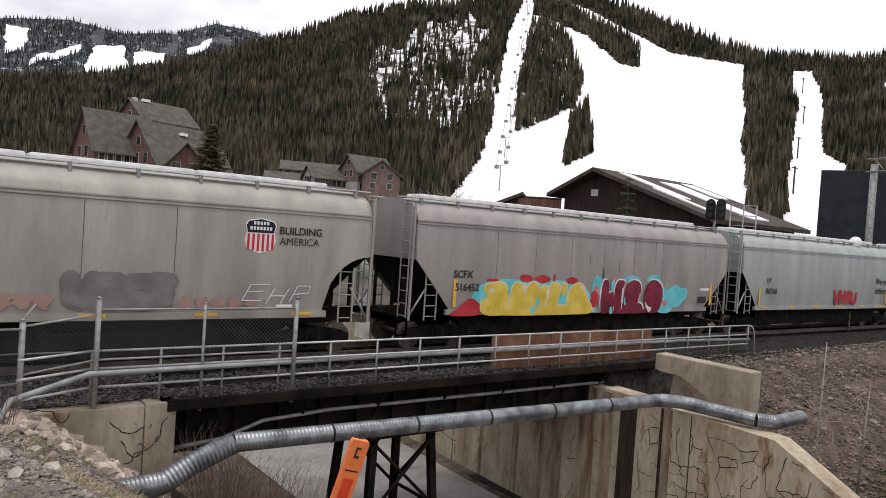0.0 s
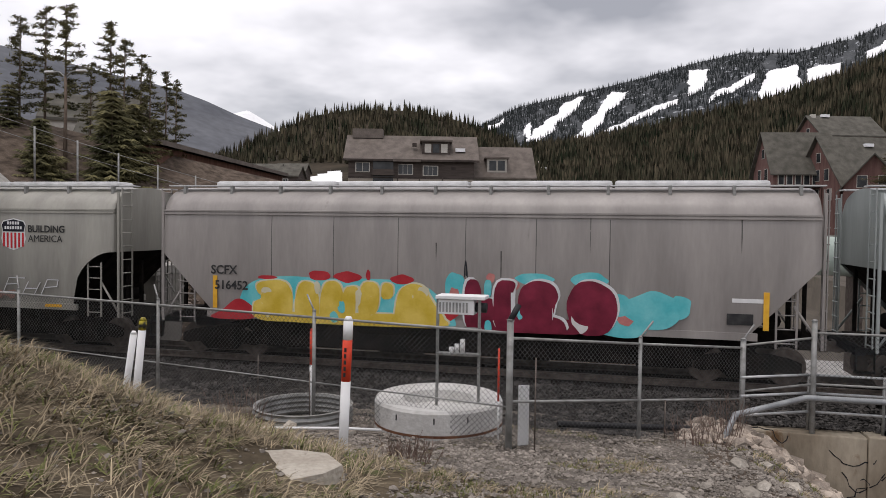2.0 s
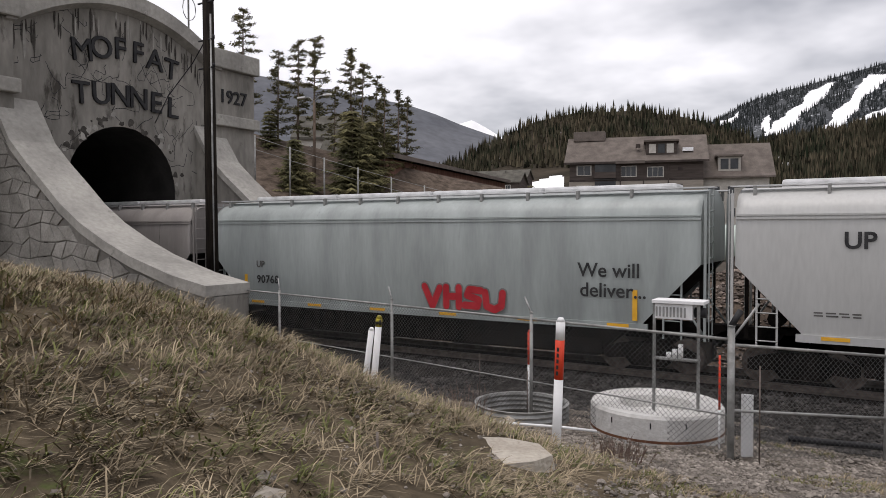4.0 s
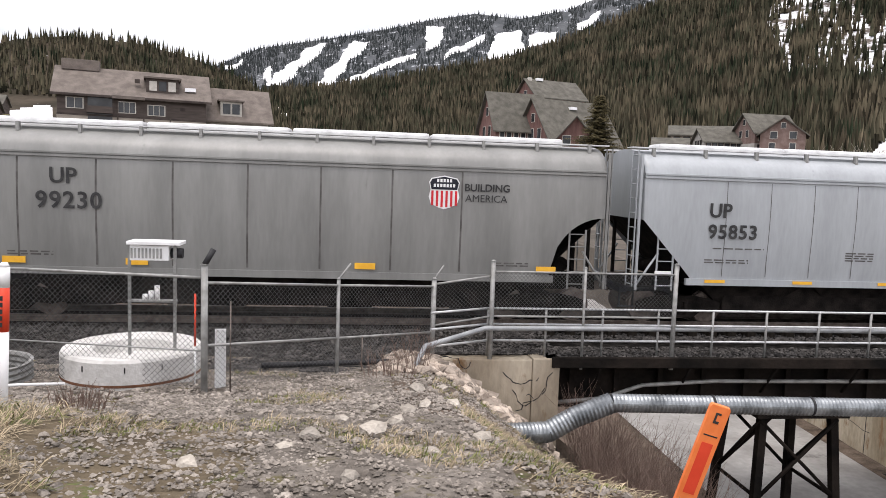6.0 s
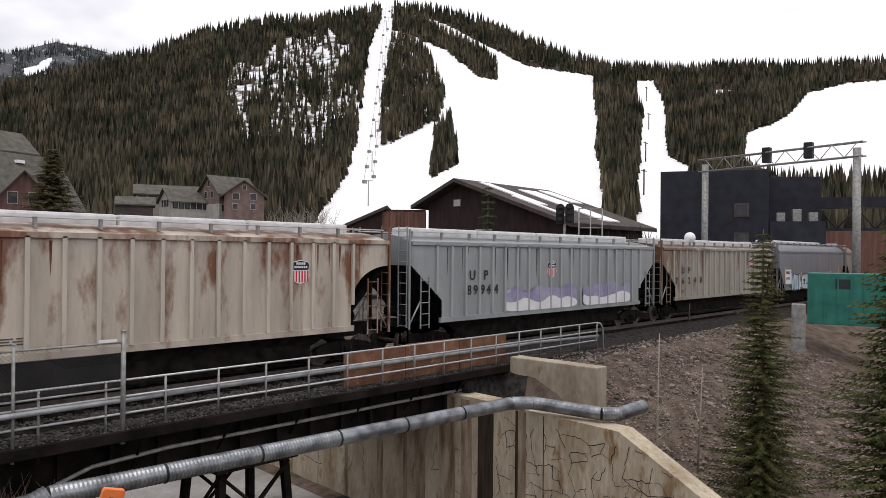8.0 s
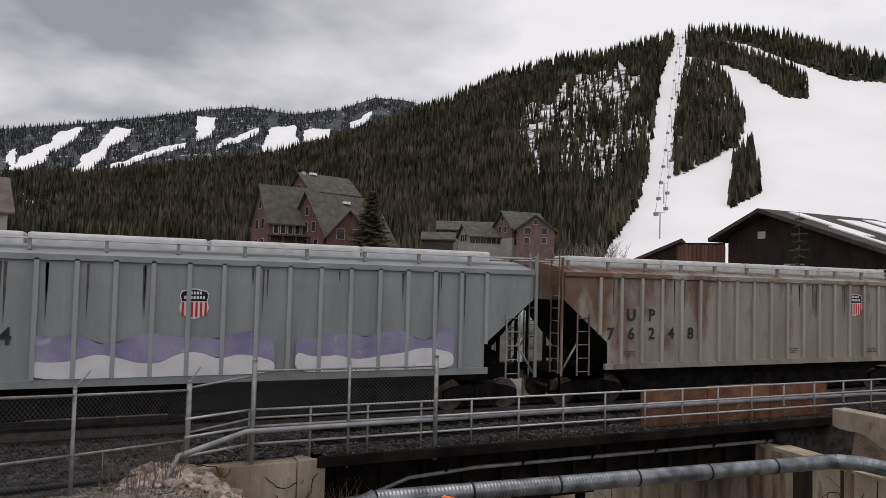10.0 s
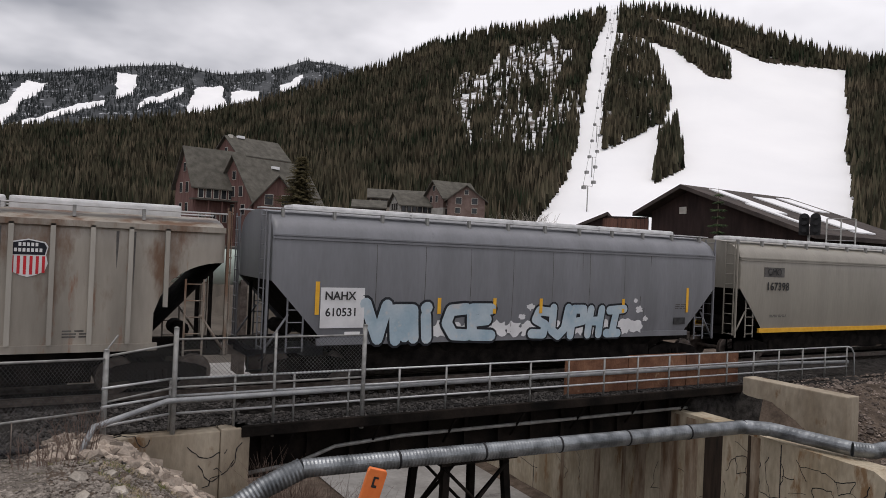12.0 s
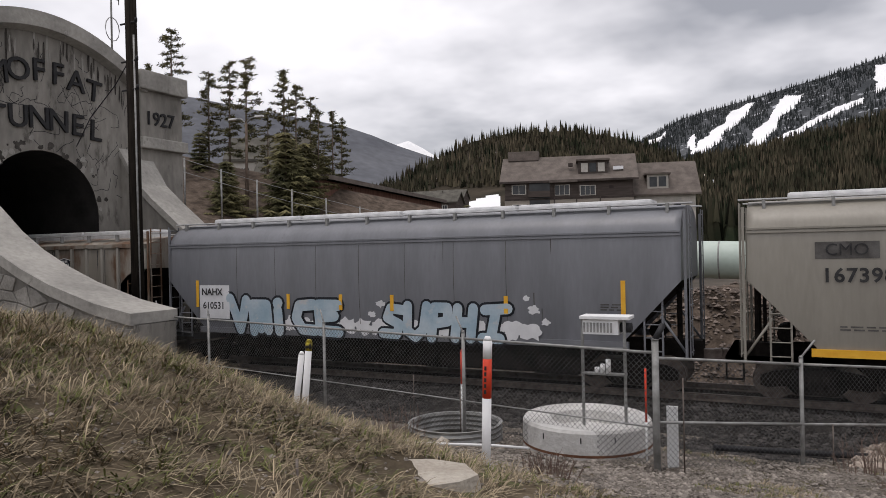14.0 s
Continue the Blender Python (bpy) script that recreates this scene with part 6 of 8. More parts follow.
def freight_car(label, L, material, ribbed=False, round_end=False, seam=0, roof=None, sill=None, under=None, post=None, reflectors=6):
    prof = FLAT if ribbed else ROUND
    car = thing("hopper_car", label, "freight car", group="hopper cars of the train")
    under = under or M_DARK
    cut_x, cut_z, knee = (1.55, 3.15, 1.9) if ribbed else (1.35, 2.75, 1.3)
    part("body", body_mesh(L, prof, cut_x, cut_z, round_end, knee), material, car)
    y = -1.6
    # side sill and eave band
    for s in (-1, 1):
        part("side_sill", boxes(((cut_x - 0.1, s * 1.5 - 0.05, 1.1), (L - cut_x + 0.1, s * 1.5 + 0.05, 1.27))), sill or material, car)
        if not ribbed:
            part("eave_band", boxes(((0.0, min(s * 1.5, s * 1.61), 3.80), (L, max(s * 1.5, s * 1.61), 3.84)), ((0.0, min(s * 1.5, s * 1.60), 3.88), (L, max(s * 1.5, s * 1.60), 3.92))), material, car)
    if ribbed:
        n = int((L - 2.3) / 0.78) + 1
        for i in range(n):
            x = 1.25 + 0.78 * i
            lo = 1.27 if min(x, L - x) > cut_x else knee + (cut_z - knee) * (1 - min(x, L - x) / cut_x)
            if 3.92 - lo > 0.5:
                for s in (-1, 1):
                    part("side_post", boxes(((x - 0.05, min(s * 1.58, s * 1.495), lo), (x + 0.05, max(s * 1.58, s * 1.495), 3.9))), post or material, car)
        part("top_chord", boxes(((0, -1.58, 3.86), (L, -1.49, 3.99)), ((0, 1.49, 3.86), (L, 1.58, 3.99))), material, car)
    elif seam:
        for x in seam if isinstance(seam, tuple) else [cut_x + (L - 2 * cut_x) * i / seam for i in range(1, seam)]:
            bm = bmesh.new()
            ribbon(bm, [(x, 1.35), (x, 3.76)], 0.022 if round_end and isinstance(seam, tuple) else 0.009, 0.004, prof)
            part("weld_seam", bm, M_SEAM, car)
    # grime runs
    rng = random.Random(int(L * 100) + len(label))
    for i in range(18 if ribbed else 4 if "dusty" in label or "slate" in label else 0):
        x, long, w = rng.uniform(1.6, L - 1.6), rng.uniform(0.3, 1.5), rng.uniform(0.008, 0.018) * (2.2 if ribbed else 1)
        if ribbed:
            x = 1.25 + 0.78 * round((x - 1.25) / 0.78) + rng.choice((-1, 1)) * rng.uniform(0.08, 0.3)
        z = 3.8 if ribbed or i % 2 else rng.uniform(2.0, 3.7)
        bm = bmesh.new()
        q = [(x - w, z), (x - 0.6 * w, z - long * 0.6), (x, z - long), (x + 0.7 * w, z - long * 0.5), (x + w, z)]
        bm.faces.new([bm.verts.new((u, -half_width(prof, v) - 0.006, v)) for u, v in q])
        part("grime_streak", bm, M_RUSTP if ribbed and "rust" in label else M_SEAM, car)
    # roof walk with brackets and hatch covers
    zr = 4.36 if ribbed else 4.6
    part("roof_walk", boxes(((-0.2, -1.08, zr - 0.03), (L + 0.2, -0.72, zr)), ((-0.2, 0.72, zr - 0.03), (L + 0.2, 1.08, zr))), roof or P_SILVER, car)
    n = 12
    for i in range(n):
        x = 0.35 + (L - 0.7) * i / (n - 1)
        shared_part("walk_bracket/" + ("r" if ribbed else "s"), lambda: boxes(((-0.035, -1.2, zr - 0.27), (0.035, -1.09, zr - 0.02))), M_POST, car, pose(x, 0, 0))
    for i in range(4):
        x = 0.8 + (L - 1.6) * i / 4
        shared_part(f"hatch_cover/{L:.1f}{ribbed}", lambda: bevelled(boxes(((0.03, -0.4, 4.1), ((L - 1.6) / 4 - 0.03, 0.4, zr + 0.15))), 0.07), P_SILVER, car, pose(x, 0, 0))
    # hoppers below
    nh = 3 if ribbed else 4
    span = (L - 2 * cut_x - 0.6) / nh
    for i in range(nh):
        def hop():
            bm = bmesh.new()
            a = [bm.verts.new(p) for p in ((0, -1.3, 1.2), (span, -1.3, 1.2), (span, 1.3, 1.2), (0, 1.3, 1.2))]
            b = [bm.verts.new(p) for p in ((span * 0.3, -0.85, 0.42), (span * 0.7, -0.85, 0.42), (span * 0.7, 0.85, 0.42), (span * 0.3, 0.85, 0.42))]
            for q in range(4):
                bm.faces.new((a[q], b[q], b[(q + 1) % 4], a[(q + 1) % 4]))
            bm.faces.new(b[::-1])
            box(bm, (span * 0.32, -0.95, 0.3), (span * 0.68, 0.95, 0.44))
            return bm
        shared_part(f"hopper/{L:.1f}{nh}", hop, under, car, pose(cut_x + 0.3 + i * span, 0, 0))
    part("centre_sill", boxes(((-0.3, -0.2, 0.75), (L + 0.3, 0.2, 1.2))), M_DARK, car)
    # dark block added to hide lit ground beyond and deepen the shade underneath
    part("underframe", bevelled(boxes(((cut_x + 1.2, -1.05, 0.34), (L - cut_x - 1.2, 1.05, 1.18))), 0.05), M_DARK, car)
    # ends: slope sheet, platform, ladders, coupler, truck
    for e in (0, 1):
        m = pose(0, 0, 0) if e == 0 else pose(L, 0, 0, 0, 0, 180)

        def slope():
            bm = bmesh.new()
            v = [bm.verts.new(p) for p in ((0.02, -1.48, cut_z + 0.02), (0.02, 1.48, cut_z + 0.02), (cut_x + 0.35, 1.3, 1.1), (cut_x + 0.35, -1.3, 1.1))]
            bm.faces.new(v)
            box(bm, (0.25, -0.05, 1.1), (0.33, 0.05, cut_z - 0.3))
            for yy in (-0.8, 0.8):
                box(bm, (0.1, yy - 0.04, 1.0), (0.18, yy + 0.04, cut_z))
            rod(bm, (0.75, -0.5, 1.45), (0.75, 0.5, 1.45), 0.2, 10)
            return bm
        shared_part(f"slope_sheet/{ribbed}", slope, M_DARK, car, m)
        part("end_platform", boxes(((-0.5, -1.5, 0.92), (1.45, -1.2, 1.02)), ((-0.5, 1.2, 0.92), (1.45, 1.5, 1.02)), ((-0.5, -1.5, 0.88), (-0.3, 1.5, 1.04)), ((0.9, -1.5, 0.85), (1.45, 1.5, 1.05)), ((-0.52, -1.52, 0.5), (-0.1, -1.46, 0.55)), ((-0.5, -1.5, 0.55), (-0.46, -1.46, 0.95)), ((-0.14, -1.5, 0.55), (-0.1, -1.46, 0.95)), ((-0.52, 1.46, 0.5), (-0.1, 1.52, 0.55)), ((-0.5, 1.46, 0.55), (-0.46, 1.5, 0.95)), ((-0.14, 1.46, 0.55), (-0.1, 1.5, 0.95))), material, car)
        if e:
            car.children[-1].matrix_basis = m
        for s in (-1, 1):
            q = part("side_ladder", ladder_bm(0.42, 0.95, 2.75 if ribbed else 2.45, 5), material, car)
            q.matrix_basis = m @ pose(0.45, s * 1.53, 0)
            q = part("end_ladder", ladder_bm(0.42, 0.95, 4.5, 10), material, car)
            q.matrix_basis = m @ pose(-0.16, s * 1.45, 0, 0, 0, -90 * s) if s > 0 else m @ pose(-0.16, -1.45, 0, 0, 0, 90)
            q = part("corner_post", boxes(((-0.03, s * 1.5 - 0.03, 0.95), (0.03, s * 1.5 + 0.03, 4.4))), material, car)
            q.matrix_basis = m @ pose(-0.08, 0, 0)
            q = part("brace", rods(((-0.1, s * 1.46, 1.0), (0.5, s * 1.46, 1.9), 0.03)), material, car)
            q.matrix_basis = m
        shared_part("coupler", lambda: boxes(((-0.72, -0.12, 0.74), (-0.25, 0.12, 0.98)), ((-0.86, -0.16, 0.72), (-0.68, 0.1, 1.0))), M_RAIL, car, m)
        tk = part("truck", truck_bm(), M_DARK, car, "near-black two-axle truck") if "truck" not in _shared else share("truck", _shared["truck"], car)
        _shared["truck"] = tk.data
        tk.matrix_basis = pose(1.35 if e == 0 else L - 1.35, 0, 0)
        for dx in (-0.88, 0.88):
            ws = part("wheelset", wheel_bm(), M_RAIL, tk) if "wheelset" not in _shared else share("wheelset", _shared["wheelset"], tk)
            _shared["wheelset"] = ws.data
            ws.matrix_basis = pose(dx, 0, 0.42)
            WHEELS.append((ws, dx))
    # yellow reflectors on the sill
    k = reflectors
    for i in range(k):
        x = cut_x + 0.4 + (L - 2 * cut_x - 1.3) * i / (k - 1)
        if ribbed:
            continue
        shared_part("reflector", lambda: boxes(((0, -1.566, 1.17), (0.55, -1.558, 1.25))), P_YELLOW, car, pose(x, 0, 0))
    return car, prof


def words(car, prof, text, x, z, size, material=None, bold=0.006, spacing=1.0, name="lettering"):
    y = -half_width(prof, z) - 0.032
    return lettering(name, text, size, material or P_MARK, car, pose(x, y, z, 90, 0, 0), 0.002, spacing, bold=bold)


def small_print(car, prof, x, z, w, rows, h=0.032):
    """Lines of stencilling too small to read."""
    rng = random.Random(int(x * 10))
    bm = bmesh.new()
    for i in range(rows):
        u = x
        while u < x + w:
            s = rng.uniform(0.1, 0.3)
            zz = z - i * h * 2
            hw = half_width(prof, zz) + 0.008
            box(bm, (u, -hw, zz), (min(u + s, x + w), -hw + 0.004, zz + h))
            u += s + 0.06
    tagged(part("stencil_marking", bm, M_SEAM, car), kind="stuff")


WHEELS = []
M_SEAM = surf("seam_shadow_line", (0.07, 0.066, 0.062), (0.13, 0.124, 0.118), 4, 0.8)
SPEED = 12.2
CARS = []


def add_car(x0, *args, **kw):
    car, prof = freight_car(*args, **kw)
    CARS.append((x0, car))
    car.matrix_basis = pose(x0, TRACK_Y, 0)
    return car, prof


# a block letter with a split stem, a round one with a hooked counter, and a broad one with a pointed foot
MAROON_WORD = [
    ([[(8.2, 1.06), (8.2, 2.3), (8.62, 2.3), (8.66, 1.06)], [(8.6, 1.3), (8.6, 1.85), (9.0, 1.85), (9.0, 1.3)], [(8.92, 1.06), (8.92, 2.3), (9.5, 2.3), (9.35, 1.9), (9.4, 1.06)]], [[(8.68, 1.9), (8.7, 2.3), (8.88, 2.3), (8.86, 1.85)], [(8.7, 1.06), (8.72, 1.32), (8.86, 1.32), (8.9, 1.06)]]),
    ([[(9.5, 1.06), (9.5, 2.1), (9.9, 2.34), (10.35, 2.25), (10.5, 1.9), (10.2, 1.5), (10.6, 1.4), (10.7, 1.06)]], [[(9.62, 1.42), (9.75, 1.75), (10.08, 1.9), (10.02, 1.66), (9.85, 1.5)], [(9.5, 1.35), (9.5, 1.75), (9.62, 1.7), (9.64, 1.4)]]),
    ([[(10.85, 1.06), (10.6, 1.75), (10.85, 2.3), (11.3, 2.36), (11.75, 2.1), (11.85, 1.6), (11.6, 1.06)]], [[(10.75, 1.35), (10.8, 1.8), (11.0, 1.5), (11.2, 1.25), (11.0, 1.06), (10.9, 1.2)]])]
G_EDGE = surf("spray_off_white", (0.6, 0.58, 0.57), (0.7, 0.68, 0.67), 2, 0.5, fine=0.15)


def build_train():
    # 1 beige car with a grey tag
    c, p = add_car(-6.05, "beige curved-side hopper car with shield emblem and faded tags", 16.6, paint("paint_beige", (0.56, 0.54, 0.48)), round_end=True, seam=7)
    emblem(c, 13.35, 3.2, 0.88, -1.6)
    words(c, p, "BUILDING", 14.45, 3.34, 0.27)
    words(c, p, "AMERICA", 14.42, 3.07, 0.27)
    graffiti(c, p, 9.1, 1.5, 2.2, 0.55, [6, 2, 3, 5], G_GREY, G_GREY, "faded grey bubble tag", 0.16, 0.06, seed=1)
    graffiti(c, p, 12.9, 1.5, 1.9, 0.45, [4, 8, 7], G_WHITE, G_GREY, "thin white tag", 0.014, 0.006, lean=0.3, seed=2)
    splash(c, p, [(7.4 + 0.4 * i, 1.55, 0.2) for i in range(4)] + [(11.6 + 0.4 * i, 1.5, 0.16) for i in range(5)], G_PINK, "faded red paint")
    # 2 dusty pink-grey car with the yellow and maroon graffiti
    c, p = add_car(12.11, "dusty pink-grey hopper car with yellow and maroon graffiti", 16.1, paint("paint_dusty", (0.5, 0.46, 0.435)), seam=tuple(3.12 + 1.7 * i for i in range(7)), reflectors=0)
    words(c, p, "SCFX", 1.78, 2.35, 0.32)
    words(c, p, "516452", 1.98, 1.95, 0.32)
    # the yellow word: a cyan ground, six fat letters over it, lights and red bursts
    spray(c, p, [(2.2, 1.06), (2.2, 1.75), (2.6, 2.12), (3.5, 2.26), (4.6, 2.2), (5.6, 2.24), (6.9, 2.22), (7.45, 2.0), (8.0, 1.3), (8.0, 1.06)], G_CYAN, "cyan graffiti ground")
    for x, z, rx, rz in ((4.45, 2.28, 0.3, 0.13), (5.2, 2.26, 0.34, 0.14), (6.65, 2.24, 0.3, 0.12), (7.85, 1.6, 0.25, 0.3), (5.75, 2.32, 0.06, 0.14), (3.0, 2.2, 0.3, 0.05)):
        spray(c, p, oval(x, z, rx, rz), G_CRIM, "red burst over the letters", 0.011)
    spray(c, p, [(1.2, 1.06), (1.75, 1.32), (2.05, 1.6), (2.3, 1.62), (2.75, 1.3), (2.6, 1.06)], G_CRIM, "red graffiti mound", 0.013)
    fat = [[(2.6, 1.06), (2.6, 1.6), (3.05, 1.64), (2.7, 1.78), (2.7, 2.08), (3.52, 2.16), (3.74, 1.75), (3.66, 1.4), (3.78, 1.06)],
           [(3.8, 1.06), (3.75, 1.6), (3.92, 2.14), (4.32, 2.1), (4.45, 1.7), (4.45, 1.06)],
           [(4.47, 1.06), (4.45, 1.7), (4.6, 2.14), (4.97, 2.16), (5.12, 1.8), (5.0, 1.5), (5.02, 1.06)],
           [(5.06, 1.2), (5.08, 1.98), (5.42, 2.06), (5.55, 1.9), (5.4, 1.72), (5.42, 1.2)],
           [(5.46, 1.2), (5.55, 2.18), (6.08, 2.14), (6.0, 1.3)],
           [(6.08, 1.72), (6.12, 2.16), (6.42, 2.12), (6.4, 1.75)],
           [(6.4, 1.06), (6.52, 1.95), (6.85, 2.17), (7.2, 2.1), (7.42, 1.7), (7.75, 1.3), (7.75, 1.06)],
           [(2.62, 1.05), (2.62, 1.36), (4.6, 1.3), (5.3, 1.36), (6.3, 1.38), (7.78, 1.34), (7.85, 1.05)]]
    for i, ring in enumerate(fat):
        spray(c, p, [(x + (0.04 if x > ring[0][0] + 0.2 else -0.04), z + 0.035) for x, z in ring], G_PALEY, "pale rim of a graffiti letter", 0.016 + 0.001 * i)
        spray(c, p, ring, G_YELLOW, "fat yellow graffiti letter", 0.026 + 0.001 * i)
    for x, z, rx, rz in ((2.98, 1.86, 0.16, 0.08), (4.4, 1.98, 0.1, 0.16), (5.5, 1.78, 0.09, 0.22), (7.18, 1.95, 0.16, 0.14), (4.85, 1.25, 0.12, 0.14), (5.05, 1.5, 0.1, 0.16)):
        spray(c, p, oval(x, z, rx, rz), G_CYAN if z < 1.6 else G_PALEY, "light in the letters", 0.037)
    # the maroon word beside it
    for x, z, rx, rz in ((8.0, 2.05, 0.3, 0.42), (9.9, 2.35, 0.45, 0.16), (11.2, 2.35, 0.42, 0.2), (11.7, 1.75, 0.5, 0.3), (12.6, 1.7, 0.75, 0.42), (11.9, 1.25, 0.6, 0.2), (13.2, 1.8, 0.25, 0.3)):
        spray(c, p, oval(x, z, rx, rz), G_CYAN, "cyan spray cloud", 0.005)
    for x, z, rx, rz in ((7.95, 1.85, 0.16, 0.25), (9.35, 2.2, 0.18, 0.16), (12.0, 1.5, 0.2, 0.2), (11.7, 1.9, 0.15, 0.2), (8.85, 2.35, 0.1, 0.12)):
        spray(c, p, oval(x, z, rx, rz), G_CORAL, "coral spray", 0.0075)
    spray(c, p, [(8.3, 1.05), (8.25, 1.4), (9.6, 1.45), (11.2, 1.4), (11.35, 1.05)], G_MAROON, "maroon graffiti band", 0.0072)
    for k, (rings, lights) in enumerate(MAROON_WORD):
        for q, ring in enumerate(rings):
            spray(c, p, [(x + (0.05 if x > 9.0 else -0.05), z + 0.05) for x, z in ring], G_WHITE, "white edge of a graffiti letter", 0.014 + 0.001 * (k + q))
            spray(c, p, ring, G_MAROON, "maroon graffiti letter", 0.022 + 0.001 * (k + q))
        for q, ring in enumerate(lights):
            spray(c, p, ring, G_CYAN if k == 0 or q else G_EDGE, "light between the letters", 0.03)
    spray(c, p, [(8.17, 1.9), (8.2, 2.75), (8.26, 2.75), (8.32, 1.9)], G_BLACK, "black drip", 0.007)
    part("panel", boxes(((14.3, -1.575, 1.95), (15.0, -1.565, 2.2))), P_EMWHITE, c)
    for x in (1.45, 14.95):
        part("reflector_upright", boxes(((x, -1.6, 1.35), (x + 0.12, -1.585, 2.2))), P_YELLOW, c)
    part("number_panel", boxes(((14.2, -1.566, 1.45), (14.75, -1.556, 1.7))), P_MARK, c)
    # 3 pale green-grey car
    c, p = add_car(29.45, "pale green-grey hopper car with a red tag", 16.2, paint("paint_pale_green", (0.55, 0.6, 0.585)), round_end=False, seam=0)
    words(c, p, "90768", 2.5, 1.95, 0.36, spacing=1.1)
    words(c, p, "UP", 2.2, 2.45, 0.3, M_SEAM)
    words(c, p, "We will", 14.0, 2.55, 0.5)
    words(c, p, "deliver...", 14.1, 2.05, 0.5)
    graffiti(c, p, 8.6, 1.4, 2.6, 0.55, [0, 8, 5, 6], G_CRIM, G_GREY, "red tag", 0.1, 0.04, seed=5)
    for x in (1.45, 14.6):
        part("reflector_upright", boxes(((x, -1.6, 1.35), (x + 0.12, -1.585, 2.1))), P_YELLOW, c)
    # 4 clean light grey car
    c, p = add_car(46.40, "clean light grey hopper car with shield emblem", 17.3, paint("paint_light", (0.72, 0.72, 0.7), 0.93), round_end=False, sill=paint("sill_white", (0.7, 0.7, 0.69), 0.9))
    words(c, p, "UP 111580", 3.28, 3.32, 0.5, bold=0.012)
    emblem(c, 13.82, 3.15, 0.85, -1.6)
    words(c, p, "BUILDING", 15.0, 3.24, 0.27)
    words(c, p, "AMERICA", 14.96, 2.98, 0.27)
    for x, z, w, r in ((1.6, 1.75, 0.9, 2), (3.0, 1.62, 0.3, 2), (7.0, 1.75, 0.9, 4), (8.5, 1.68, 0.6, 3), (14.4, 1.75, 0.8, 3), (14.0, 1.42, 1.2, 1)):
        small_print(c, p, x, z, w, r)
    part("stencil_box", boxes(((4.55, -1.606, 2.95), (4.8, -1.6, 2.97)), ((4.55, -1.606, 3.18), (4.8, -1.6, 3.2)), ((4.55, -1.606, 2.95), (4.57, -1.6, 3.2)), ((4.78, -1.606, 2.95), (4.8, -1.6, 3.2)), ((4.62, -1.606, 3.03), (4.73, -1.6, 3.1))), P_MARK, c)
    # 5 grey car
    c, p = add_car(64.82, "grey hopper car with dark weld lines and shield emblem", 15.7, paint("paint_grey", (0.345, 0.345, 0.33)), round_end=True, seam=tuple(1.86 + 1.7 * i for i in range(8)), reflectors=0)
    words(c, p, "UP", 2.85, 3.36, 0.5, bold=0.01)
    words(c, p, "99230", 2.98, 2.8, 0.54, bold=0.01, spacing=1.1)
    emblem(c, 11.62, 3.28, 0.8, -1.6)
    words(c, p, "BUILDING", 12.68, 3.4, 0.25)
    words(c, p, "AMERICA", 12.66, 3.14, 0.25)
    for x, z, w, r in ((1.6, 1.6, 1.0, 2), (12.9, 1.55, 0.9, 2)):
        small_print(c, p, x, z, w, r)
    for x in (1.5, 4.2, 9.5, 14.0):
        part("reflector_plate", boxes(((x, -1.575, 1.35), (x + 0.5, -1.56, 1.5))), P_YELLOW, c)
    # 6 blue-grey car
    c, p = add_car(81.53, "silvery blue-grey hopper car with shield emblem", 16.15, paint("paint_silver", (0.53, 0.56, 0.585), 0.85), round_end=False, seam=tuple(2.2 + 1.2 * i for i in range(11)))
    words(c, p, "UP", 2.03, 3.02, 0.5, bold=0.012)
    words(c, p, "95853", 2.4, 2.48, 0.5, bold=0.012, spacing=1.1)
    emblem(c, 12.55, 3.2, 0.78, -1.6)
    words(c, p, "BUILDING", 13.56, 3.36, 0.25)
    words(c, p, "AMERICA", 13.54, 3.1, 0.25)
    for x, z, w, r in ((1.9, 2.05, 1.4, 1), (1.7, 1.75, 1.2, 2), (5.6, 2.0, 0.8, 4), (9.6, 2.0, 0.8, 3)):
        small_print(c, p, x, z, w, r)
    part("number_panel", boxes(((12.8, -1.576, 1.5), (13.3, -1.566, 1.75))), P_MARK, c)
    # 7 rusty ribbed car
    c, p = add_car(98.78, "rust-streaked off-white ribbed hopper car", 16.8, rust_paint("paint_rusty", (0.8, 0.7, 0.58)), ribbed=True, post=paint("post_cream", (0.84, 0.76, 0.65), 0.75, (0.3, 0.17, 0.1), 0.58), round_end=True)
    for i, ch in enumerate("75607"):
        words(c, p, ch, 1.64 + 0.78 * i, 2.3, 0.5, bold=0.012)
    for i, ch in enumerate("UP"):
        words(c, p, ch, 2.42 + 0.78 * i, 2.88, 0.5, bold=0.012)
    emblem(c, 13.3, 3.0, 0.7, -1.51)
    for x in (3.4, 4.4, 5.4):
        small_print(c, p, x, 1.6, 0.5, 3)
    # 8 pale blue ribbed car with a lilac band
    c, p = add_car(116.68, "pale blue-grey ribbed hopper car with a lilac graffiti band", 17.6, paint("paint_pale_blue", (0.43, 0.465, 0.47), 0.78), ribbed=True, post=paint("post_pale_blue", (0.52, 0.555, 0.56), 0.85), under=M_BLACK)
    for i, ch in enumerate("89944"):
        words(c, p, ch, (3.02, 3.38, 3.8, 4.16, 4.62)[i], 2.2, 0.5, bold=0.012)
    for i, ch in enumerate("UP"):
        words(c, p, ch, 3.2 + 0.78 * i, 2.75, 0.5, bold=0.012)
    emblem(c, 8.4, 2.95, 0.7, -1.51)
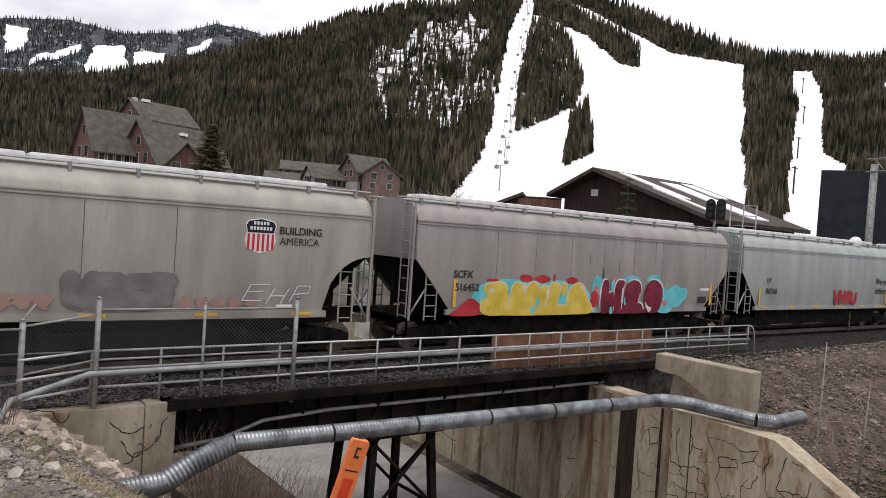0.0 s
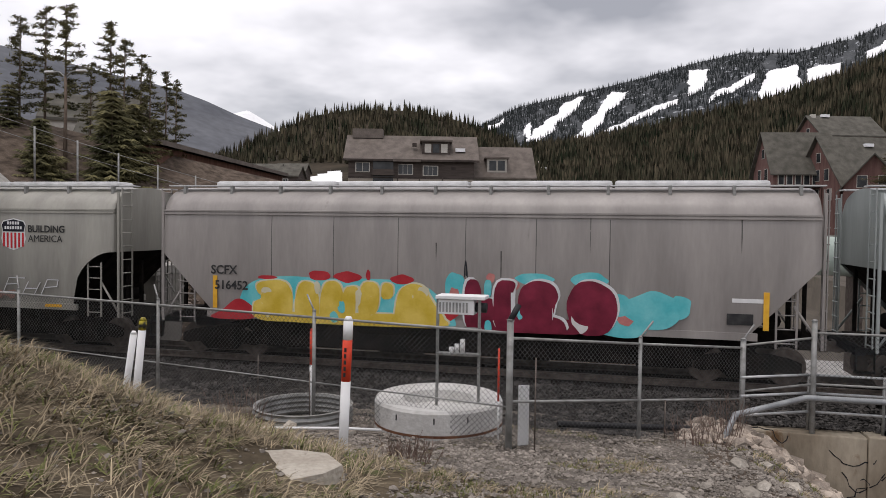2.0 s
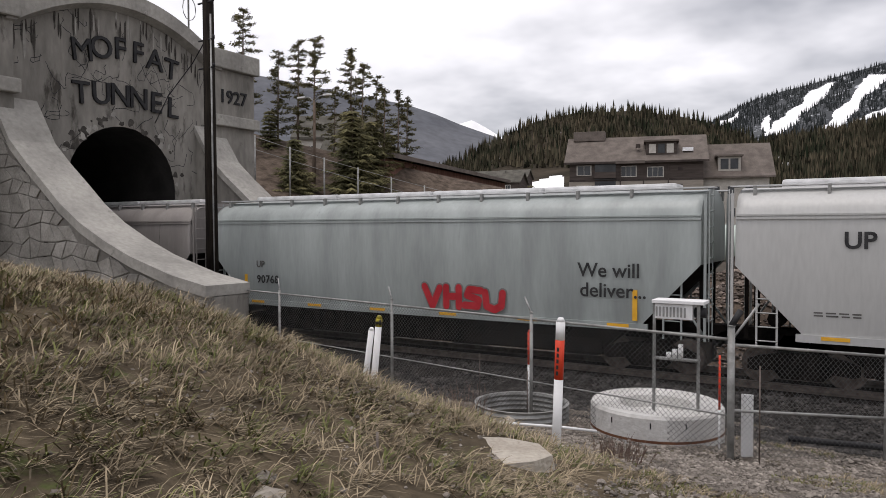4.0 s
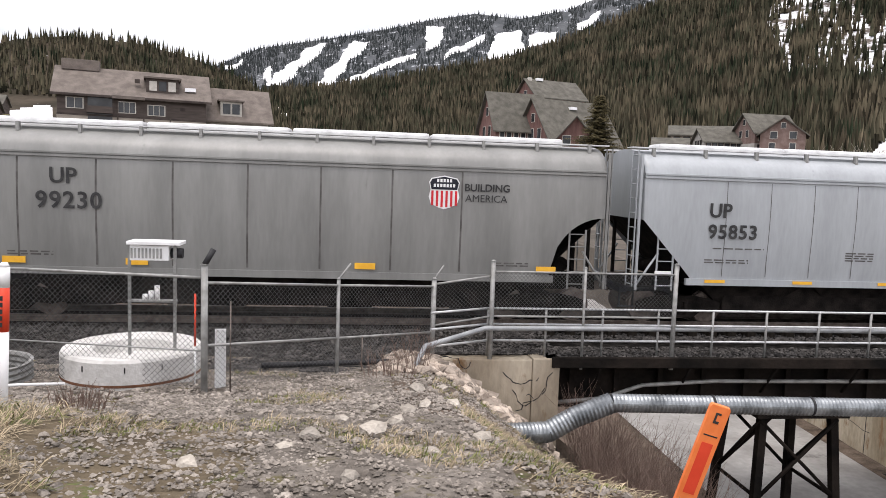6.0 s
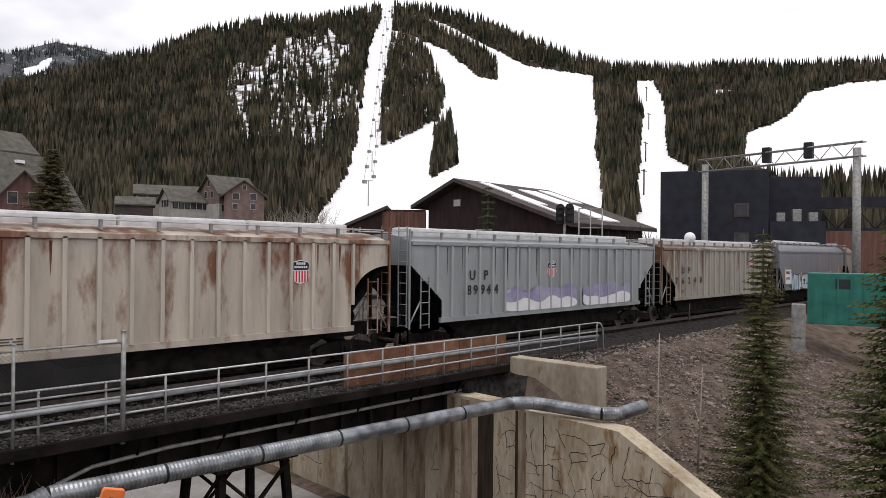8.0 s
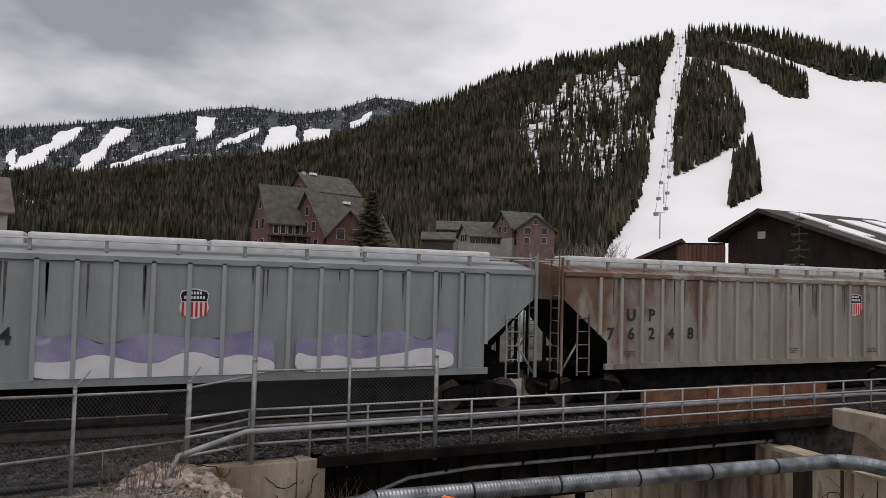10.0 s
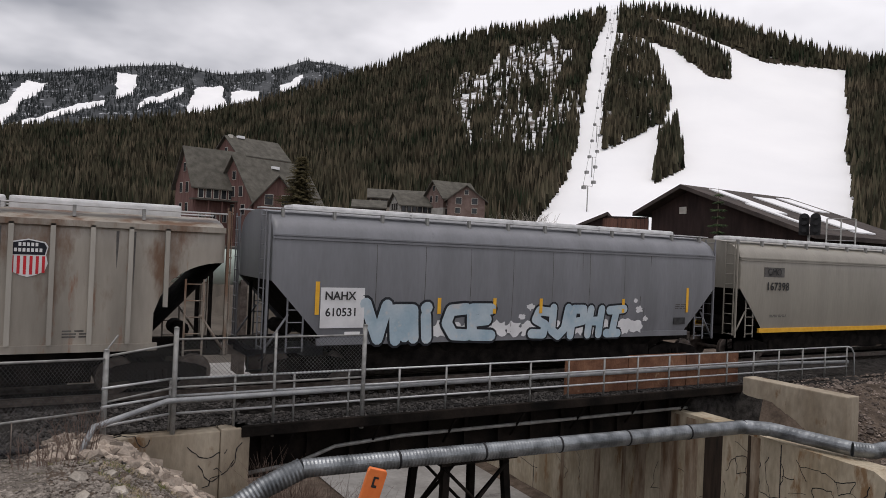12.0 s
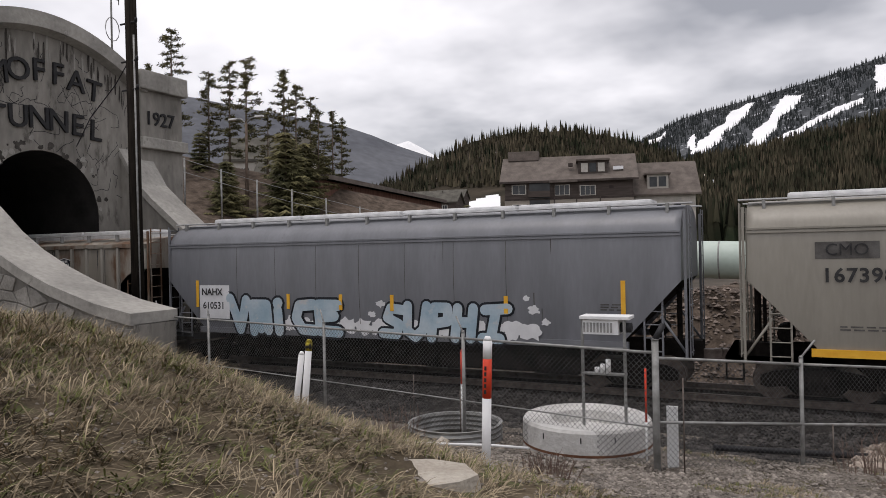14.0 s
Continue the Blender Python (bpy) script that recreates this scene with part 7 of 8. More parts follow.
    for x0, x1, seed in ((5.1, 10.3, 1), (10.8, 15.1, 2)):
        rng = random.Random(seed)
        k = 12
        xs = [x0 + (x1 - x0) * i / k for i in range(k + 1)]
        spray(c, p, [(x, 1.3) for x in xs[::4]] + [(x, 2.15 + rng.uniform(-0.14, 0.22)) for x in xs[::-1]], G_PURPLE, "lilac spray band", 0.005)
        spray(c, p, [(x, 1.28) for x in xs[::4]] + [(x, 1.68 + rng.uniform(-0.1, 0.16)) for x in xs[::-1]], G_WHITE, "white spray band", 0.012)
    # 9 cream ribbed car
    c, p = add_car(135.34, "cream-grey ribbed hopper car with grime streaks", 16.6, rust_paint("paint_cream", (0.52, 0.47, 0.4), 0.5, (0.15, 0.085, 0.05)), ribbed=True, round_end=True, post=paint("post_sand", (0.62, 0.58, 0.51), 0.75))
    for i, ch in enumerate("76248"):
        words(c, p, ch, 1.64 + 0.78 * i, 2.15, 0.5, bold=0.012)
    for i, ch in enumerate("UP"):
        words(c, p, ch, 2.42 + 0.78 * i, 2.72, 0.5, bold=0.012)
    emblem(c, 12.5, 3.15, 0.8, -1.51)
    for x, z, w in ((13.2, 1.55, 0.5), (2.0, 1.6, 0.6), (9.0, 1.6, 0.6)):
        small_print(c, p, x, z, w, 3)
    # 10 slate-blue car with ice-blue graffiti
    c, p = add_car(153.09, "slate blue-grey hopper car with ice-blue graffiti letters", 16.1, paint("paint_slate", (0.285, 0.293, 0.318), 0.82), seam=9, reflectors=0)
    part("white_patch", boxes(((1.3, -1.6, 1.55), (2.52, -1.585, 2.6))), G_WHITE, c)
    words(c, p, "NAHX", 1.83, 2.38, 0.3)
    words(c, p, "610531", 1.88, 1.95, 0.3)
    graffiti(c, p, 2.62, 1.22, 4.05, 0.92, [0, 2, 1, 3, 4], G_ICE, G_BLACK, "ice-blue graffiti letters outlined in black", 0.165, 0.07, lean=-0.06, seed=6)
    graffiti(c, p, 8.05, 1.22, 3.6, 0.92, [5, 6, 7, 8, 12], G_ICE, G_BLACK, "ice-blue graffiti letters outlined in black", 0.14, 0.062, lean=0.12, seed=7)
    splash(c, p, [(2.9 + 0.5 * i, 1.45, 0.26) for i in range(20)] + [(7.7, 1.8, 0.1), (8.0, 2.1, 0.12), (12.5, 2.0, 0.13), (12.8, 1.7, 0.1), (12.3, 2.3, 0.08)], G_WHITE, "pale spray cloud", 0.003)
    for x in (1.15, 4.75, 6.62, 8.32, 11.7, 14.7):
        part("reflector_upright", boxes(((x, -1.604, 1.9), (x + 0.11, -1.592, 2.75 if x < 2 or x > 14 else 2.35))), P_YELLOW, c)
    small_print(c, p, 14.2, 2.15, 0.6, 3)
    part("number_panel", boxes(((14.15, -1.576, 1.5), (14.7, -1.566, 1.72))), P_MARK, c)
    # 11 beige car
    c, p = add_car(170.60, "beige hopper car with dark stencilled number", 16.0, paint("paint_sand", (0.43, 0.4, 0.34), 0.85), sill=P_YELLOW, reflectors=0)
    words(c, p, "167398", 2.15, 2.85, 0.42, bold=0.01, spacing=1.1)
    part("dark_patch", boxes(((1.35, -1.606, 3.22), (2.55, -1.596, 3.58))), M_SEAM, c)
    words(c, p, "CMO", 1.95, 3.4, 0.36)
    small_print(c, p, 1.8, 1.75, 1.0, 2)


build_train()
# ---- buildings ----
M_TAUPE = surf("taupe_siding", (0.06, 0.048, 0.042), (0.1, 0.08, 0.07), 0.8, 0.85, 0.2, fine=0.25, stretch=(0.4, 0.4, 3))
M_BEIGE = surf("beige_siding", (0.26, 0.23, 0.195), (0.36, 0.32, 0.27), 0.8, 0.85, 0.2, fine=0.25, stretch=(0.4, 0.4, 3))
M_PALEB = surf("pale_stucco", (0.4, 0.375, 0.335), (0.52, 0.49, 0.44), 0.8, 0.85, 0.2, fine=0.25)
M_ROOFD = surf("dark_lodge_roof", (0.045, 0.036, 0.033), (0.085, 0.068, 0.06), 0.7, 0.9, 0.3, fine=0.4)
M_ROOFB = surf("brown_shingles", (0.11, 0.092, 0.08), (0.175, 0.148, 0.13), 0.7, 0.9, 0.3, fine=0.4)
M_ROOFG = surf("grey_green_shingles", (0.07, 0.066, 0.055), (0.12, 0.112, 0.095), 0.7, 0.9, 0.3, fine=0.4)
M_REDW = surf("barn_red_siding", (0.13, 0.068, 0.06), (0.2, 0.115, 0.1), 0.8, 0.85, 0.2, fine=0.3, stretch=(2, 2, 0.4))
M_LODGE = surf("dark_brown_siding", (0.022, 0.014, 0.013), (0.05, 0.03, 0.026), 0.8, 0.85, 0.2, fine=0.3, stretch=(2, 2, 0.4))
M_PLANK = surf("reddish_plank_fence", (0.11, 0.055, 0.04), (0.19, 0.1, 0.075), 0.8, 0.85, 0.2, fine=0.4, stretch=(3, 3, 0.3))
M_NAVY = surf("navy_cladding", (0.008, 0.009, 0.016), (0.02, 0.022, 0.035), 1, 0.55, fine=0.2)
M_MAUVE = surf("faded_red_brown_siding", (0.15, 0.1, 0.085), (0.23, 0.165, 0.145), 0.8, 0.85, 0.2, fine=0.3)
M_PALEW = surf("pale_plaster", (0.34, 0.33, 0.3), (0.46, 0.44, 0.41), 0.8, 0.85, 0.2, fine=0.25)
M_PANE = surf("window_glass", (0.02, 0.022, 0.025), (0.06, 0.065, 0.07), 0.5, 0.12, fine=0.1)
M_TRIM = surf("cream_trim", (0.5, 0.47, 0.42), (0.6, 0.57, 0.52), 2, 0.7, fine=0.15)
M_TANK = surf("pale_green_tank", (0.42, 0.5, 0.44), (0.52, 0.6, 0.54), 0.6, 0.5, fine=0.15, spot=(0.4, 0.42, 0.36), spot_at=0.66)
M_TEAL = surf("green_container", (0.015, 0.13, 0.1), (0.03, 0.19, 0.15), 1.5, 0.6, fine=0.2)


def window(parent, x, z, w, h, y, trim=None, rows=1, cols=2):
    """A framed window proud of a wall that faces -y."""
    wi = part("window", boxes(((x - w / 2 - 0.12, y - 0.10, z - h / 2 - 0.12), (x + w / 2 + 0.12, y - 0.02, z + h / 2 + 0.12))), trim or M_TRIM, parent)
    cw = w / cols
    for c in range(cols):
        part("pane", boxes(((x - w / 2 + c * cw + 0.05, y - 0.13, z - h / 2), (x - w / 2 + (c + 1) * cw - 0.05, y - 0.11, z + h / 2))), M_PANE, wi)


def gable(name, label, at, w, d, h, rise, wall, roof, over=0.7, windows=(), end_windows=(), trim=None, low_wall=None, chimney=None, skylight=None, low_top=None):
    """A house with its ridge along x, w long and d deep; windows on the long front and on the gable end at x = 0."""
    ho = thing(name, label, "building", at)
    bm = bmesh.new()
    out = [(0, 0), (d, 0), (d, h), (d / 2, h + rise), (0, h)]
    a = [bm.verts.new((0, y, z)) for y, z in out]
    b = [bm.verts.new((w, y, z)) for y, z in out]
    bm.faces.new(a[::-1])
    bm.faces.new(b)
    for i in range(5):
        bm.faces.new((a[i], a[(i + 1) % 5], b[(i + 1) % 5], b[i]))
    part("wall", bm, wall, ho)
    if low_wall:
        part("lower_wall", boxes(((-0.05, -0.06, 0), (w + 0.05, 0.1, low_top))), low_wall, ho)
    k = rise / (d / 2)
    for s in (0, 1):
        bm = bmesh.new()
        y0, y1 = (-over, d / 2) if s == 0 else (d + over, d / 2)
        z0, z1 = h - over * k, h + rise
        v = [bm.verts.new(p) for p in ((-over, y0, z0), (w + over, y0, z0), (w + over, y1, z1), (-over, y1, z1))]
        q = [bm.verts.new((p.co.x, p.co.y, p.co.z + 0.3)) for p in v]
        bm.faces.new(q)
        bm.faces.new(v[::-1])
        for i in range(4):
            bm.faces.new((v[i], v[(i + 1) % 4], q[(i + 1) % 4], q[i]))
        part("roof", bm, roof, ho)
    for x, z, ww, hh, *more in windows:
        window(ho, x, z, ww, hh, -0.07 if low_wall and z < low_top else 0, trim, cols=more[0] if more else 2)
    for y, z, ww, hh in end_windows:
        wi = part("window", boxes(((-0.1, y - ww / 2 - 0.1, z - hh / 2 - 0.1), (-0.02, y + ww / 2 + 0.1, z + hh / 2 + 0.1))), trim or M_TRIM, ho)
        part("pane", boxes(((-0.13, y - ww / 2, z - hh / 2), (-0.11, y + ww / 2, z + hh / 2))), M_PANE, wi)
    if chimney:
        x, y, s = chimney
        part("chimney", bevelled(boxes(((x - s, y - s, h), (x + s, y + s, h + rise + 0.5))), 0.08), M_TRIM, ho)
    if skylight:
        x, u = skylight
        y, z = d / 2 * u, h + rise * u
        part("skylight", boxes(((x - 0.9, y - 0.5, z + 0.32), (x + 0.9, y + 0.4, z + 0.95))), M_SNOW, ho)
    return ho


def build_condo():
    az = math.degrees(math.atan2(8.5, 31.8))
    base = pose(-48.0, 125.6, 2.4, 0, 0, az)
    wins = [(2.6 + 0.0, 11.9, 2.4, 1.6), (10.4, 11.6, 2.6, 1.7, 3), (15.0, 11.4, 2.6, 1.6, 3), (2.6, 8.3, 2.4, 1.6), (10.4, 8.2, 2.6, 1.6), (15.0, 8.0, 2.6, 1.6, 3), (2.6, 4.8, 2.4, 1.6), (10.4, 4.8, 2.6, 1.6)]
    c = gable("condominium", "brown-roofed condominium block with taupe and beige siding", base, 23.0, 13, 13.6, 4.6, M_TAUPE, M_ROOFB, 0.9, wins, low_wall=M_BEIGE, low_top=10.0, skylight=(20.5, 0.25))
    # flat dark panel on the wall paints the shade of the balcony recess
    part("balcony_recess", boxes(((4.5, -0.1, 6.8), (8.2, -0.02, 13.0))), M_PANE, c)
    for z in (7.2, 10.4):
        part("balcony", boxes(((4.4, -1.2, z), (8.3, -0.1, z + 0.15)), ((4.4, -1.2, z + 0.15), (8.3, -1.12, z + 1.1))), M_TAUPE, c)
    dm = part("dormer", boxes(((13.4, 0.8, 14.3), (18.6, 4.5, 16.8))), M_TAUPE, c)
    part("dormer_roof", boxes(((13.0, 0.2, 16.8), (19.0, 6.0, 17.1))), M_ROOFB, dm)
    for i in range(3):
        part("pane", boxes(((13.9 + 1.5 * i, 0.74, 14.8), (15.1 + 1.5 * i, 0.79, 16.4))), M_PANE if i == 1 else M_TRIM, dm)
    part("awning", boxes(((8.2, -1.3, 12.9), (13.2, 1.0, 13.4))), M_ROOFB, c)
    part("roof_box", bevelled(boxes(((0.2, 5.2, 17.8), (6.0, 8.0, 19.6))), 0.1), M_ROOFB, c)
    part("wall_band", boxes(((-0.05, -0.12, 9.9), (23.05, -0.055, 10.2))), M_ROOFD, c)
    part("eave_board", boxes(((-0.9, -0.98, 13.0), (23.9, -0.9, 13.35))), M_ROOFD, c)
    for x in (9.0, 13.0, 17.2):
        part("corner_board", boxes(((x - 0.12, -0.14, 0), (x + 0.12, -0.07, 13.2))), M_TAUPE, c)
    for x, z in ((19.2, 11.6), (19.2, 8.6), (12.0, 16.0)):
        part("vent", boxes(((x - 0.4, -0.1 if z < 14 else 1.5, z), (x + 0.4, -0.07 if z < 14 else 2.4, z + 0.6))), M_ROOFD, c)
    base2 = base @ pose(23.3, 2.0, 0)
    wins = [(1.6, 4.2, 2.0, 1.5), (4.6, 4.2, 1.2, 1.5, 1), (1.6, 8.0, 2.0, 1.5), (4.4, 8.0, 1.2, 1.5, 1), (7.4, 8.0, 1.4, 1.5, 1), (1.6, 0.9, 2.0, 1.5)]
    c = gable("condominium", "lower wing of the condominium with pale siding", base2, 10.6, 12, 11.0, 5.5, M_PALEB, M_ROOFB, 0.9, wins)
    dm = part("dormer", boxes(((2.3, 0.2, 11.4), (6.0, 4.0, 14.0))), M_PALEB, c)
    part("dormer_roof", boxes(((1.9, -0.3, 14.0), (6.4, 5.0, 14.3))), M_ROOFB, dm)
    for i in range(2):
        part("pane", boxes(((2.7 + 1.6 * i, 0.14, 11.8), (4.0 + 1.6 * i, 0.19, 13.6))), M_PANE, dm)


build_condo()


def polar(az, dist, z, turn=0.0):
    a = radians(az)
    return pose(-math.sin(a) * dist, math.cos(a) * dist, z, 0, 0, turn)


def build_village():
    r = 165
    # red hotel: gabled blocks turned so that their ends show
    h1 = gable("hotel", "barn-red gabled hotel block with grey-green roof and porch", polar(-10.9, r, 3, -10.9 + 20), 13, 11.4, 13.2, 8.2, M_REDW, M_ROOFG, 0.8, [(1.6 + 1.7 * i, 11.2, 1.1, 1.9, 1) for i in range(6)] + [(2 + 2.4 * i, 6, 1.4, 1.8) for i in range(4)],
               [(3.8, 12.5, 1.5, 2.2), (7.6, 12.5, 1.5, 2.2), (3.8, 8, 1.5, 2), (7.6, 8, 1.5, 2), (5.7, 17, 1.3, 1.8)], M_TRIM)
    bm = bmesh.new()
    prism(bm, [(-1.0, 9.6), (11.5, 9.6), (11.5, 9.9), (-1.0, 9.9)], -2.6, -0.05)
    part("porch_roof", bm, M_ROOFG, h1)
    for x in (-0.6, 2.4, 5.4, 8.4, 11.0):
        part("porch_post", boxes(((x, -2.4, 0), (x + 0.25, -2.15, 9.6))), M_REDW, h1)
    gable("hotel", "tall rear block of the barn-red hotel", polar(-14.0, r + 17, 3, -14 + 30), 13.8, 11.7, 22.3, 4.6, M_REDW, M_ROOFG, 0.8, [(5, 20, 1.6, 1.4), (9, 20, 1.6, 1.4)], [(4, 20, 1.3, 1.6), (7.5, 20, 1.3, 1.6), (5.8, 23.4, 1.2, 1.4)], M_TRIM, chimney=(0.8, 5.6, 0.5), skylight=(3.4, 0.9))
    gable("hotel", "front block of the barn-red hotel with a steep broad roof", polar(-15.5, r - 5, 3, -15.5 + 35), 18.6, 17.5, 8.8, 11.0, M_REDW, M_ROOFG, 0.9, [],
          [(6, 12.0, 1.3, 2.2), (9, 12.0, 1.3, 2.2), (12, 11.0, 1.3, 2.2), (8.7, 15.6, 1.2, 1.8), (5, 8, 1.3, 2.2), (9, 8, 1.3, 2.2), (13, 8, 1.3, 2.2)], M_TRIM, skylight=(9.5, 0.8))
    gable("hotel", "cross gable on the front of the barn-red hotel", polar(-18.9, r - 15, 3, -18.9 + 96), 11, 9.4, 8.8, 5.5, M_REDW, M_ROOFG, 0.8, [], [(6.5, 9.6, 1.5, 2.0), (3.2, 9.6, 1.5, 2.0), (6.5, 6, 1.4, 1.8)], M_TRIM)
    # guest house
    r2 = 188
    gable("guest_house", "rear wing of the guest house with a long low roof", polar(-24.1, r2 + 12, 8, -24), 16, 10, 9.9, 2.4, M_BEIGE, M_ROOFG, 0.8, [(1.5 + 2.4 * i, 8.6, 1.5, 1.2) for i in range(6)], [(5, 8.2, 1.4, 1.6)], M_LODGE)
    gable("guest_house", "front wing of the guest house with a row of windows", polar(-26.5, r2, 8, -26.5 + 20), 13, 8.3, 7.6, 3.0, M_PALEW, M_ROOFG, 0.7, [(1.0 + 1.5 * i, 6.5, 1.0, 1.4, 1) for i in range(8)], [(2.4, 7.0, 0.8, 1.5), (4.1, 7.0, 0.8, 1.5), (5.8, 7.0, 0.8, 1.5)], M_LODGE)
    p1 = gable("guest_house", "gabled pavilion of the guest house with red panels", polar(-29.9, r2 - 2, 8, 0), 10.4, 10, 9.8, 4.3, M_MAUVE, M_ROOFG, 0.8, [(1.6, 8.4, 1.4, 1.5), (4.4, 8.4, 1.4, 1.5), (1.6, 5.4, 1.4, 1.4), (4.4, 5.4, 1.4, 1.4)], [(3.4, 9.4, 1.1, 1.6), (6.4, 9.4, 1.1, 1.6), (5, 12.2, 1.0, 1.3), (5, 6, 1.4, 1.5)], M_TRIM)
    part("lower_band", boxes(((-0.2, -0.2, 0), (10.5, 10.1, 7.0))), M_PALEW, p1)
    for i in range(5):
        window(p1, 1.2 + 2.0 * i, 6.0, 1.0, 1.3, -0.2, M_LODGE, cols=1)
    p2 = gable("guest_house", "front gable of the guest house pavilion", polar(-33.2, r2 - 6, 8, -33.2 + 92), 9, 9.4, 8.9, 3.5, M_MAUVE, M_ROOFG, 0.8, [], [(2.6, 8.6, 1.4, 1.5), (6.6, 8.6, 1.4, 1.5), (4.7, 10.8, 0.9, 1.1), (2.6, 6.2, 1.2, 1.3), (6.8, 6.2, 1.2, 1.3)], M_TRIM)
    gable("guest_house", "low dark hut by the guest house", polar(-22.9, r2 - 20, 7, -24), 7, 7, 6.2, 1.6, M_TAUPE, M_ROOFG, 0.6)
    # dark ski lodge
    L = thing("ski_lodge", "dark brown ski lodge with a broad gabled roof and snow patches", "building", polar(-45.2, 88, -1, -50) @ pose(5.4, 0, 0) @ pose(0, 0, 0, 0, 0, -38) @ pose(-5.4, 0, 0))
    bm = bmesh.new()
    out = [(0, 0), (20, 0), (20, 7.8), (5.4, 12.9), (0, 10.6)]
    prism(bm, out, 0, 18)
    part("wall", bm, M_LODGE, L)
    for (xa, za), (xb, zb) in (((-1.6, 10.0), (5.4, 13.0)), ((5.4, 13.0), (21.5, 7.4))):
        bm = bmesh.new()
        prism(bm, [(xa, za), (xb, zb), (xb, zb + 0.45), (xa, za + 0.45)], -1.6, 19)
        part("roof", bm, M_ROOFD, L)
    for xa, xb, y0, y1 in ((6.5, 15.0, 2.0, 4.0), (8.0, 20.0, 8, 12), (12, 19, 1.0, 2.0), (7, 12, 14, 17)):
        za, zb = 13.0 - 0.348 * (xa - 5.4) + 0.5, 13.0 - 0.348 * (xb - 5.4) + 0.5
        bm = bmesh.new()
        prism(bm, [(xa, za - 0.03), (xb, zb - 0.03), (xb, zb + 0.1), (xa, za + 0.1)], y0, y1)
        part("snow_patch", bm, M_SNOW, L)
    window(L, 8.8, 6.6, 2.2, 1.3, 0)
    window(L, 12.6, 6.4, 1.6, 1.3, 0, M_LODGE)
    part("vent", boxes(((4.2, -0.12, 10.2), (5.2, -0.02, 11.0))), M_TRIM, L)
    A = thing("lodge_annex", "lower dark lodge wing with a reddish plank screen", "building", polar(-39.0, 92, -1, -46))
    bm = bmesh.new()
    prism(bm, [(0, 0), (11, 0), (11, 9.9), (6, 9.9), (0, 7.2)], 0, 9)
    part("wall", bm, M_LODGE, A)
    bm = bmesh.new()
    prism(bm, [(-1.2, 6.7), (6.2, 10.0), (6.2, 10.4), (-1.2, 7.1)], -0.6, 9.5)
    part("roof", bm, M_ROOFD, A)
    for i in range(12):
        part("plank", boxes(((5.6 + 0.45 * i, -0.2, 6.0), (6.02 + 0.45 * i, -0.1, 9.6 + 0.05 * (i % 3)))), M_PLANK, A)
    # navy plant building
    N = thing("plant_building", "boxy navy-black metal-clad plant building", "building", polar(-63.9, 70, -1, -67))
    part("wall", bevelled(boxes(((0, 0, 0), (9.1, 9, 12.2))), 0.05), M_NAVY, N)
    part("rear_block", boxes(((9.3, 6, 0), (14.0, 12, 12.0))), M_NAVY, N)
    part("low_block", boxes(((9.2, 0.2, 0), (13.6, 5, 7.6))), M_NAVY, N)
    part("bridge_deck", boxes(((10, 8, 9.2), (34, 10, 10.2))), M_NAVY, N)
    for i in range(12):
        part("truss_web", rods(((14 + 1.6 * i, 8.1, 7.2 if i % 2 else 9.2), (15.6 + 1.6 * i, 8.1, 9.2 if i % 2 else 7.2), 0.07), sides=5), M_NAVY, N)
    part("bridge_chord", boxes(((13, 8, 7.0), (34, 8.2, 7.25))), M_NAVY, N)
    part("brown_wall", boxes(((13.6, 5, 0), (30, 6, 6.9))), M_PLANK, N)
    for z, h in ((8.6, 1.4), (5.8, 2.0)):
        window(N, 6.9, z, 1.0, h * 0.7, 0, M_TAUPE, cols=1)
    for i in range(3):
        part("rooftop_unit", bevelled(boxes(((9.8 + 1.3 * i, 1.0, 7.6), (10.5 + 1.3 * i, 2.0, 8.4 + 0.3 * (i % 2)))), 0.05), M_POST, N)
    # signal bridge over the track
    G = thing("signal_gantry", "grey lattice signal gantry spanning the track", "signal gantry")
    pa, pb = Vector((61.0, 25.8, 0)), Vector((58.2, 13.6, 0))
    for p in (pa, pb):
        part("post", rods(((p.x, p.y, -0.8), (p.x, p.y, 11.3), 0.27), sides=10), M_POST, G)
    d = (pb - pa).normalized()
    for off, z in ((-0.25, 10.7), (0.25, 10.7), (-0.25, 11.7), (0.25, 11.7)):
        o = Vector((d.y, -d.x, 0)) * off
        part("chord", rods(((pa + o - d * 0.5) + Vector((0, 0, z)), (pb + o + d * 0.5) + Vector((0, 0, z)), 0.06), sides=6), M_POST, G)
    for i in range(14):
        q0, q1 = pa.lerp(pb, i / 14), pa.lerp(pb, (i + 1) / 14)
        part("lattice", rods((q0 + Vector((0, 0, 10.7 if i % 2 else 11.7)), q1 + Vector((0, 0, 11.7 if i % 2 else 10.7)), 0.035), sides=5), M_POST, G)
    for k in (0.45, 0.72):
        q = pa.lerp(pb, k)
        part("signal_head", bevelled(boxes(((q.x - 0.3, q.y - 0.3, 10.9), (q.x + 0.3, q.y + 0.3, 12.1))), 0.05), M_BLACKP, G)
    S = thing("railway_signal", "black railway signal head with two hoods on a mast", "signal", pose(37.6, 24.4, -0.8, 0, 0, -57))
    part("mast", rods(((0, 0, 0), (0, 0, 6.4), 0.07), sides=8), M_POST, S)
